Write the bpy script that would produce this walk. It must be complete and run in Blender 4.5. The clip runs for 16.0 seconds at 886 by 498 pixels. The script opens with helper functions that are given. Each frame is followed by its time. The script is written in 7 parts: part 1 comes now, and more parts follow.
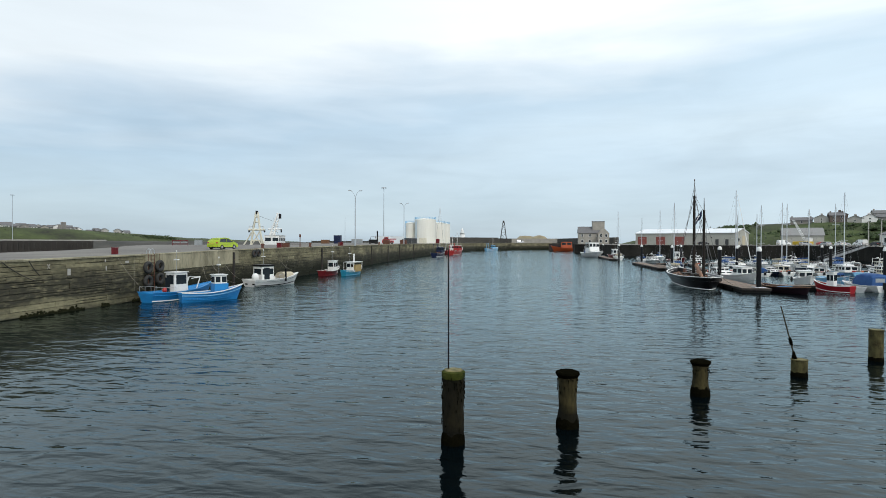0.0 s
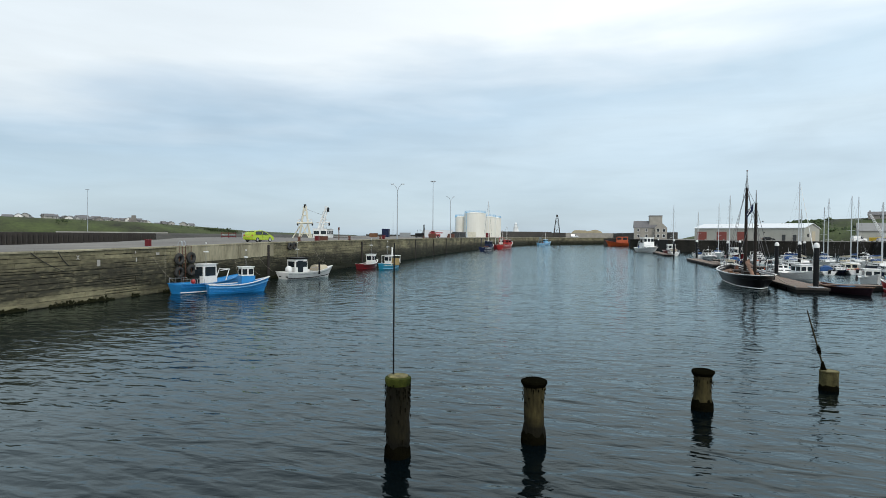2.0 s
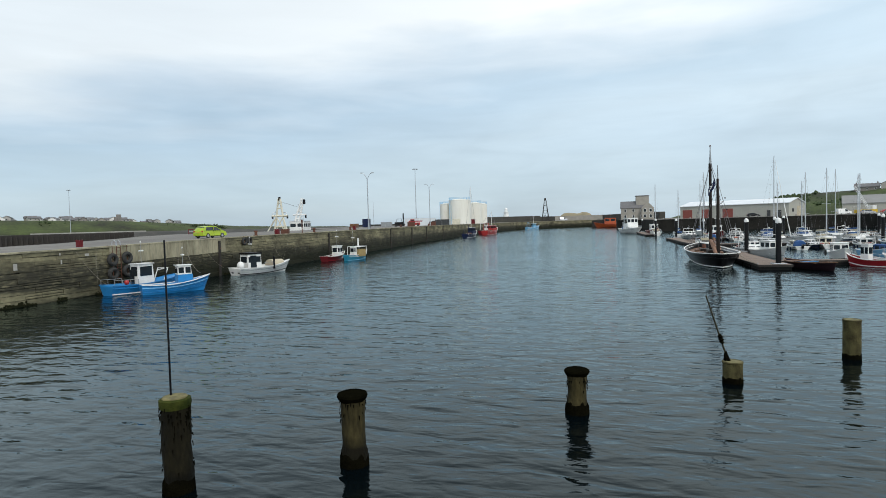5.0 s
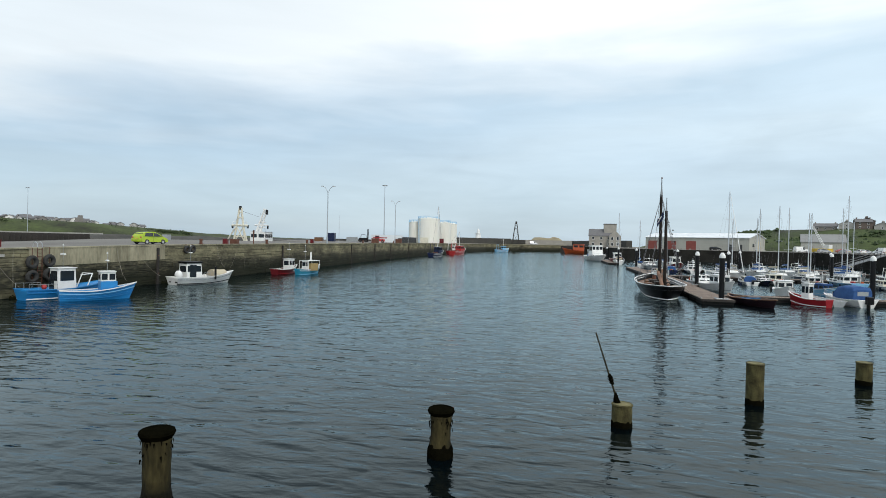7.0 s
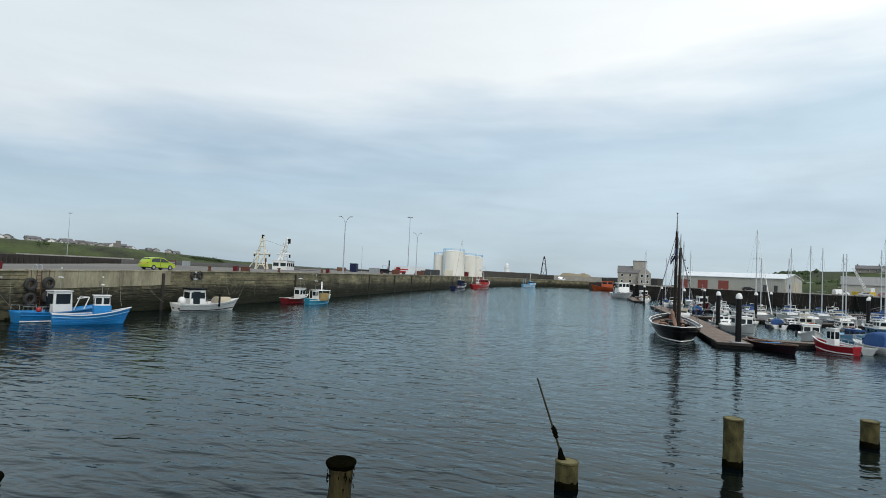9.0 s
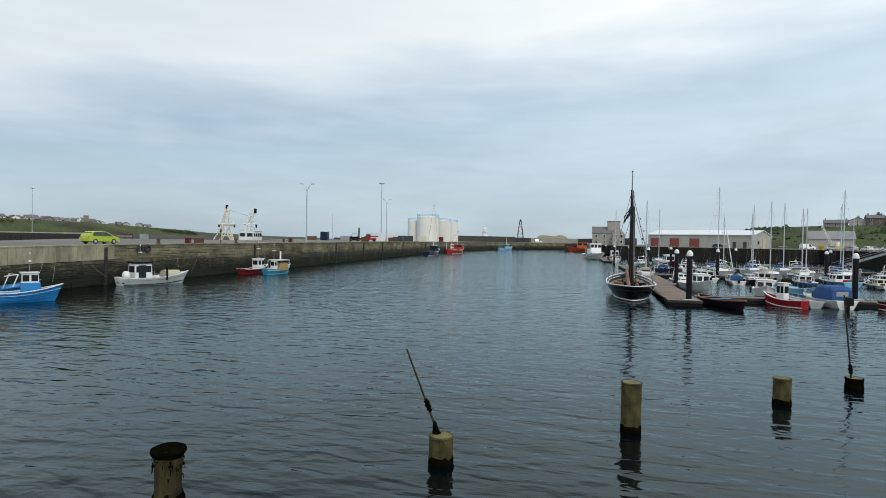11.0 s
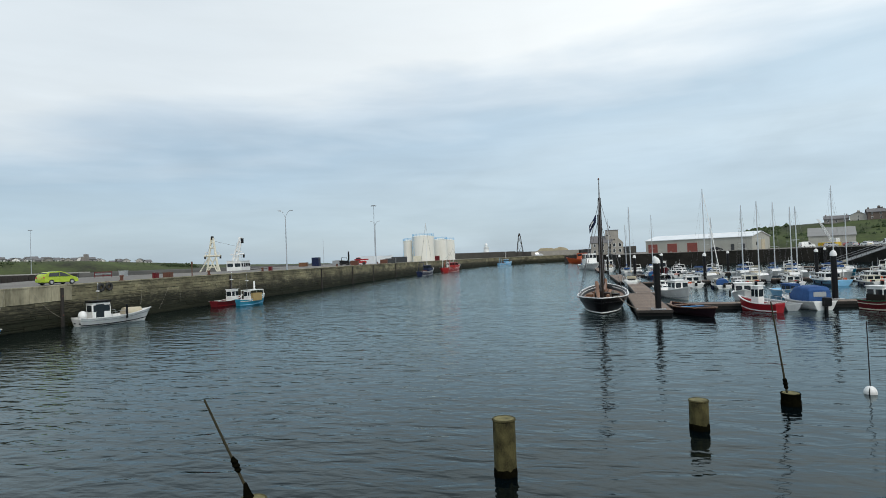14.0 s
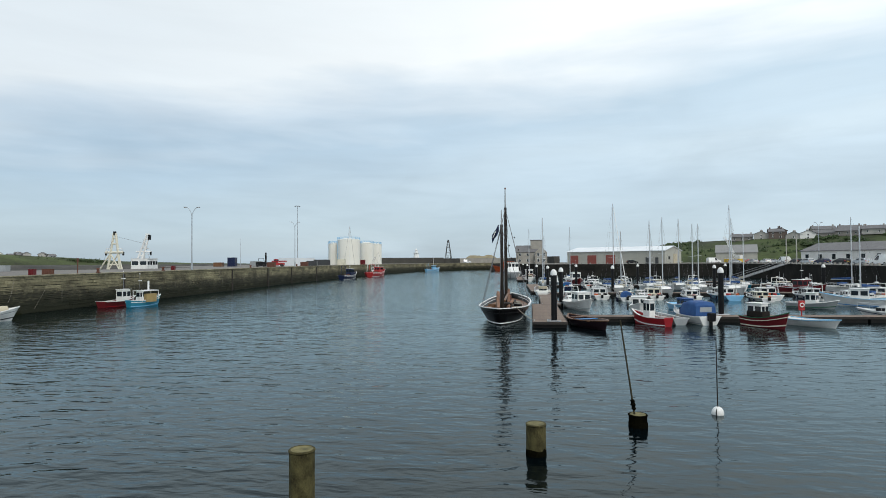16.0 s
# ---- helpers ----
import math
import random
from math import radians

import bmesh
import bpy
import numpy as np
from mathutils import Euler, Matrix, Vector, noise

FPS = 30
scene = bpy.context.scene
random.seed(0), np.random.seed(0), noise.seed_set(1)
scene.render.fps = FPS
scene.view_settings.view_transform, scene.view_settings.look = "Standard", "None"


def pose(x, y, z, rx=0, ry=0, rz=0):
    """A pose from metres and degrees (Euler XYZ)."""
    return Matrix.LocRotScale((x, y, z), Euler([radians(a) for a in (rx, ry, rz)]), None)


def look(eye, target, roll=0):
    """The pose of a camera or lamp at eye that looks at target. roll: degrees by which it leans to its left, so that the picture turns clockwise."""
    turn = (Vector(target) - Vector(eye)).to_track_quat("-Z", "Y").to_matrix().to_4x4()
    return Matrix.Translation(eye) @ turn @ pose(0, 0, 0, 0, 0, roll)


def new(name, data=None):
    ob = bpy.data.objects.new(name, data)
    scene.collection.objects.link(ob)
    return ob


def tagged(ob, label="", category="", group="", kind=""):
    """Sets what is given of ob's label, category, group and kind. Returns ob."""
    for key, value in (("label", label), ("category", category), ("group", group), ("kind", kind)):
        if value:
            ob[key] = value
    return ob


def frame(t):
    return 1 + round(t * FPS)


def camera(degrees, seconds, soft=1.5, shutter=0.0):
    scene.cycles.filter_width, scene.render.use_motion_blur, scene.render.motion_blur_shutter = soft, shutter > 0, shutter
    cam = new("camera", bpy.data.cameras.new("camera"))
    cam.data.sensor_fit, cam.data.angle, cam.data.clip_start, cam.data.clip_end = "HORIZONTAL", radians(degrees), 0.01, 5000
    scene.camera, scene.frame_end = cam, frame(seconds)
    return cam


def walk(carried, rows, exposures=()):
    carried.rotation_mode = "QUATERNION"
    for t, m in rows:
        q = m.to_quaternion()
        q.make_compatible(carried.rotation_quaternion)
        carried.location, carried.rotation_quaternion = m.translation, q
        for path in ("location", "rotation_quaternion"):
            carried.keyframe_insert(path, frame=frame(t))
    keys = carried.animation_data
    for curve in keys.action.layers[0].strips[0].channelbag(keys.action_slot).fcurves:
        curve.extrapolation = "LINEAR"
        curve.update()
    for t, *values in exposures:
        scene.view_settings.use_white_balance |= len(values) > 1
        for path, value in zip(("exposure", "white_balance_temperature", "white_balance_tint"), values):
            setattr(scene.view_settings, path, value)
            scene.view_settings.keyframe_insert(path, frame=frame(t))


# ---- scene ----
cam = camera(75.2, 16.0, 0.9)
PATH = [
    (0, (-2.623, -1.419, 5.401), (-3.001, 0.545, 5.376), 0.2),
    (0.5, (-2.044, -0.906, 5.396), (-2.434, 1.056, 5.370), 1.6),
    (1, (-1.450, -0.352, 5.380), (-1.877, 1.601, 5.318), 1.3),
    (1.5, (-0.870, 0.183, 5.390), (-1.391, 2.113, 5.335), 0.7),
    (2, (-0.277, 0.675, 5.390), (-0.843, 2.593, 5.343), 0.5),
    (2.5, (0.319, 1.211, 5.376), (-0.271, 3.121, 5.320), 0.5),
    (3, (0.930, 1.773, 5.406), (0.338, 3.683, 5.365), 0.2),
    (3.5, (1.545, 2.385, 5.383), (0.963, 4.296, 5.301), 0.3),
    (4, (2.138, 2.897, 5.389), (1.580, 4.815, 5.285), -1.0),
    (4.2, (2.394, 3.140, 5.387), (1.828, 5.055, 5.266), -1.6),
    (6.5, (5.220, 5.480, 5.451), (4.740, 7.421, 5.432), 0.2),
    (7, (5.849, 6.020, 5.475), (5.385, 7.965, 5.449), 1.3),
    (7.5, (6.416, 6.591, 5.462), (5.922, 8.528, 5.503), 0.6),
    (8, (6.990, 7.176, 5.507), (6.439, 9.098, 5.544), 1.1),
    (8.5, (7.609, 7.732, 5.502), (7.035, 9.646, 5.588), 0.8),
    (9, (8.236, 8.256, 5.518), (7.664, 10.170, 5.603), 2.7),
    (9.5, (8.869, 8.780, 5.510), (8.333, 10.707, 5.508), 2.2),
    (9.7, (9.120, 8.998, 5.510), (8.626, 10.935, 5.462), 1.5),
    (11.8, (11.747, 11.212, 5.573), (11.200, 13.136, 5.554), -0.3),
    (12, (11.986, 11.412, 5.570), (11.428, 13.333, 5.540), -0.8),
    (12.5, (12.625, 11.901, 5.598), (12.085, 13.827, 5.592), -0.1),
    (13, (13.260, 12.422, 5.611), (12.749, 14.355, 5.593), 0.9),
    (13.5, (13.874, 12.946, 5.649), (13.402, 14.889, 5.681), 0.6),
    (14, (14.527, 13.472, 5.640), (14.001, 15.402, 5.672), -2.2),
    (14.5, (15.186, 14.057, 5.640), (14.598, 15.969, 5.623), -1.5),
    (15, (15.848, 14.534, 5.699), (15.299, 16.457, 5.699), 1.4),
    (15.5, (16.544, 15.019, 5.721), (16.175, 16.985, 5.748), 2.4),
    (16, (17.180, 15.571, 5.728), (16.881, 17.548, 5.772), -0.4),
]
walk(cam, [(t, look(eye, target, roll)) for t, eye, target, roll in PATH],
     exposures=((0, 0.0), (2, -0.03), (3.5, -0.05), (7, 0.0), (8, -0.1), (9, -0.18), (12.5, -0.17), (14.5, -0.17), (16, -0.1)))

# ---- world and light ----
SUN_EL, SUN_AZ = radians(42), radians(145)
world = bpy.data.worlds.new("overcast_sky")
scene.world = world
world.use_nodes = True
wn, wl = world.node_tree.nodes, world.node_tree.links
wn.clear()


def wnode(kind, **kw):
    n = wn.new(kind)
    for k, v in kw.items():
        n.inputs[k].default_value = v
    return n


def wmath(op, a, b=None):
    n = wn.new("ShaderNodeMath")
    n.operation = op
    for i, v in enumerate((a, b)):
        if v is None:
            continue
        if isinstance(v, (int, float)):
            n.inputs[i].default_value = v
        else:
            wl.new(v, n.inputs[i])
    return n.outputs[0]


sky = wn.new("ShaderNodeTexSky")
sky.sky_type, sky.sun_disc = "NISHITA", False
sky.sun_elevation, sky.sun_rotation = SUN_EL, SUN_AZ
coord = wn.new("ShaderNodeTexCoord")
sep = wn.new("ShaderNodeSeparateXYZ")
wl.new(coord.outputs["Generated"], sep.inputs[0])
dx, dy, dz = sep.outputs
# cloud sheet seen in perspective: direction projected on a high plane
den = wmath("ADD", wmath("MAXIMUM", dz, 0.0), 0.12)
plane = wn.new("ShaderNodeCombineXYZ")
wl.new(wmath("DIVIDE", dx, den), plane.inputs[0])
wl.new(wmath("DIVIDE", dy, den), plane.inputs[1])
big = wnode("ShaderNodeTexNoise", Scale=0.55, Detail=5.0, Roughness=0.5, Distortion=0.4)
wl.new(plane.outputs[0], big.inputs["Vector"])
mapper = wn.new("ShaderNodeMapping")
mapper.inputs["Scale"].default_value = (2.8, 2.8, 15.0)
mapper.inputs["Rotation"].default_value = (0, radians(5), 0)
wl.new(coord.outputs["Generated"], mapper.inputs["Vector"])
streak = wnode("ShaderNodeTexNoise", Scale=1.0, Detail=4.0, Roughness=0.5, Distortion=0.2)
wl.new(mapper.outputs[0], streak.inputs["Vector"])
tilted = wmath("SUBTRACT", dz, wmath("MULTIPLY", wmath("ADD", dx, 0.27), 0.13))
soft = wmath("ADD", wmath("MULTIPLY", wmath("SUBTRACT", big.outputs["Fac"], 0.5), 0.10),
             wmath("MULTIPLY", wmath("SUBTRACT", streak.outputs["Fac"], 0.5), 0.17))
height = wmath("ADD", tilted, soft)
ramp = wn.new("ShaderNodeValToRGB")
wl.new(height, ramp.inputs[0])
SKY_STOPS = [(0.0, (0.385, 0.49, 0.58)), (0.05, (0.43, 0.54, 0.63)), (0.12, (0.48, 0.59, 0.67)), (0.19, (0.45, 0.575, 0.675)),
             (0.25, (0.63, 0.72, 0.785)), (0.31, (0.86, 0.905, 0.91)), (0.42, (0.85, 0.905, 0.92)), (0.8, (0.47, 0.56, 0.63))]
while len(ramp.color_ramp.elements) < len(SKY_STOPS):
    ramp.color_ramp.elements.new(0.5)
for e, (p, c) in zip(ramp.color_ramp.elements, SKY_STOPS):
    e.position, e.color = p, (*c, 1)
back_sky = wnode("ShaderNodeBackground", Strength=0.02)
wl.new(sky.outputs[0], back_sky.inputs[0])
back_cloud = wnode("ShaderNodeBackground", Strength=0.95)
side = wn.new("ShaderNodeMapRange")
side.inputs["From Min"].default_value, side.inputs["From Max"].default_value = -0.6, 0.6
side.inputs["To Min"].default_value, side.inputs["To Max"].default_value = 0.0, 1.0
wl.new(dx, side.inputs["Value"])
warm = wn.new("ShaderNodeMix")
warm.data_type = "RGBA"
warm.inputs["A"].default_value, warm.inputs["B"].default_value = (0.965, 0.985, 1.005, 1), (1.54, 1.48, 1.42, 1)
wl.new(side.outputs[0], warm.inputs["Factor"])
fine_map = wn.new("ShaderNodeMapping")
fine_map.inputs["Scale"].default_value = (5.0, 5.0, 34.0)
fine_map.inputs["Rotation"].default_value = (0, radians(3), 0)
wl.new(coord.outputs["Generated"], fine_map.inputs["Vector"])
fine = wnode("ShaderNodeTexNoise", Scale=1.0, Detail=5.0, Roughness=0.55, Distortion=0.5)
wl.new(fine_map.outputs[0], fine.inputs["Vector"])
puff_map = wn.new("ShaderNodeMapping")
puff_map.inputs["Scale"].default_value = (3.2, 3.2, 9.0)
wl.new(coord.outputs["Generated"], puff_map.inputs["Vector"])
puff = wnode("ShaderNodeTexNoise", Scale=1.0, Detail=6.0, Roughness=0.5, Distortion=0.8)
wl.new(puff_map.outputs[0], puff.inputs["Vector"])
texture = wmath("ADD", wmath("MULTIPLY", wmath("SUBTRACT", fine.outputs["Fac"], 0.5), 0.26), wmath("MULTIPLY", wmath("SUBTRACT", puff.outputs["Fac"], 0.5), 0.34))
low_sky = wn.new("ShaderNodeMapRange")
low_sky.inputs["From Min"].default_value, low_sky.inputs["From Max"].default_value = 0.16, 0.32
low_sky.inputs["To Min"].default_value, low_sky.inputs["To Max"].default_value = 1.0, 0.30
wl.new(dz, low_sky.inputs["Value"])
mottle = wmath("ADD", 1.0, wmath("MULTIPLY", texture, low_sky.outputs[0]))
mottled = wn.new("ShaderNodeVectorMath")
mottled.operation = "SCALE"
wl.new(ramp.outputs[0], mottled.inputs[0])
wl.new(mottle, mottled.inputs["Scale"])
tone = wn.new("ShaderNodeVectorMath")
tone.operation = "MULTIPLY"
wl.new(mottled.outputs[0], tone.inputs[0])
wl.new(warm.outputs["Result"], tone.inputs[1])
wl.new(tone.outputs[0], back_cloud.inputs[0])
both = wn.new("ShaderNodeAddShader")
wl.new(back_sky.outputs[0], both.inputs[0])
wl.new(back_cloud.outputs[0], both.inputs[1])
out = wn.new("ShaderNodeOutputWorld")
wl.new(both.outputs[0], out.inputs[0])

sun = new("sun", bpy.data.lights.new("sun", "SUN"))
sun.data.energy, sun.data.angle, sun.data.color = 1.7, radians(20), (1.0, 0.96, 0.9)
sun.matrix_world = look((math.sin(SUN_AZ) * 100, math.cos(SUN_AZ) * 100, 110), (0, 0, 0))


# ---- materials ----
def mat(name, colour, rough=0.6, metal=0.0, second=None, scale=2.0, amount=0.5, bump=0.0, bump_scale=30.0, vary=0.0, stretch=(1, 1, 1), spec=0.5, world_space=False):
    """Procedural paint, stone or metal: two colours mixed by coarse and fine noise, bump, and a variation per piece."""
    m = bpy.data.materials.new(name)
    m.use_nodes = True
    n, l = m.node_tree.nodes, m.node_tree.links
    b = n["Principled BSDF"]
    b.inputs["Roughness"].default_value, b.inputs["Metallic"].default_value = rough, metal
    b.inputs["Specular IOR Level"].default_value = spec
    tc = n.new("ShaderNodeTexCoord")
    mp = n.new("ShaderNodeMapping")
    mp.inputs["Scale"].default_value = stretch
    l.new(n.new("ShaderNodeNewGeometry").outputs["Position"] if world_space else tc.outputs["Object"], mp.inputs[0])
    n1 = n.new("ShaderNodeTexNoise")
    n1.inputs["Scale"].default_value, n1.inputs["Detail"].default_value = scale, 6
    l.new(mp.outputs[0], n1.inputs["Vector"])
    n2 = n.new("ShaderNodeTexNoise")
    n2.inputs["Scale"].default_value, n2.inputs["Detail"].default_value = scale * 9, 4
    l.new(mp.outputs[0], n2.inputs["Vector"])
    add = n.new("ShaderNodeMath")
    add.operation = "MULTIPLY_ADD"
    add.inputs[1].default_value = 0.45
    l.new(n2.outputs["Fac"], add.inputs[0])
    l.new(n1.outputs["Fac"], add.inputs[2])
    rng = n.new("ShaderNodeMapRange")
    rng.inputs["From Min"].default_value, rng.inputs["From Max"].default_value = 0.5, 0.95
    rng.inputs["To Max"].default_value = amount
    l.new(add.outputs[0], rng.inputs["Value"])
    mix = n.new("ShaderNodeMix")
    mix.data_type = "RGBA"
    mix.inputs["A"].default_value = (*colour, 1)
    mix.inputs["B"].default_value = (*(second or [c * 0.55 for c in colour]), 1)
    l.new(rng.outputs[0], mix.inputs["Factor"])
    last = mix.outputs["Result"]
    if vary:
        info = n.new("ShaderNodeObjectInfo")
        geo = n.new("ShaderNodeNewGeometry")
        sm = n.new("ShaderNodeMath")
        l.new(info.outputs["Random"], sm.inputs[0])
        l.new(geo.outputs["Random Per Island"], sm.inputs[1])
        fr = n.new("ShaderNodeMath")
        fr.operation = "FRACT"
        l.new(sm.outputs[0], fr.inputs[0])
        r2 = n.new("ShaderNodeMapRange")
        r2.inputs["To Min"].default_value, r2.inputs["To Max"].default_value = 1 - vary, 1 + vary
        l.new(fr.outputs[0], r2.inputs["Value"])
        hsv = n.new("ShaderNodeHueSaturation")
        l.new(r2.outputs[0], hsv.inputs["Value"])
        l.new(last, hsv.inputs["Color"])
        last = hsv.outputs[0]
    l.new(last, b.inputs["Base Color"])
    if bump:
        n3 = n.new("ShaderNodeTexNoise")
        n3.inputs["Scale"].default_value, n3.inputs["Detail"].default_value = bump_scale, 5
        l.new(mp.outputs[0], n3.inputs["Vector"])
        bp = n.new("ShaderNodeBump")
        bp.inputs["Strength"].default_value, bp.inputs["Distance"].default_value = bump, 0.05
        l.new(n3.outputs["Fac"], bp.inputs["Height"])
        l.new(bp.outputs[0], b.inputs["Normal"])
    return m


def paint(name, c, rough=0.35):
    return mat(name, c, rough, second=[x * 0.72 + 0.004 for x in c], scale=1.2, amount=0.7, bump=0.05, spec=0.5 if max(c) > 0.3 else 0.25)


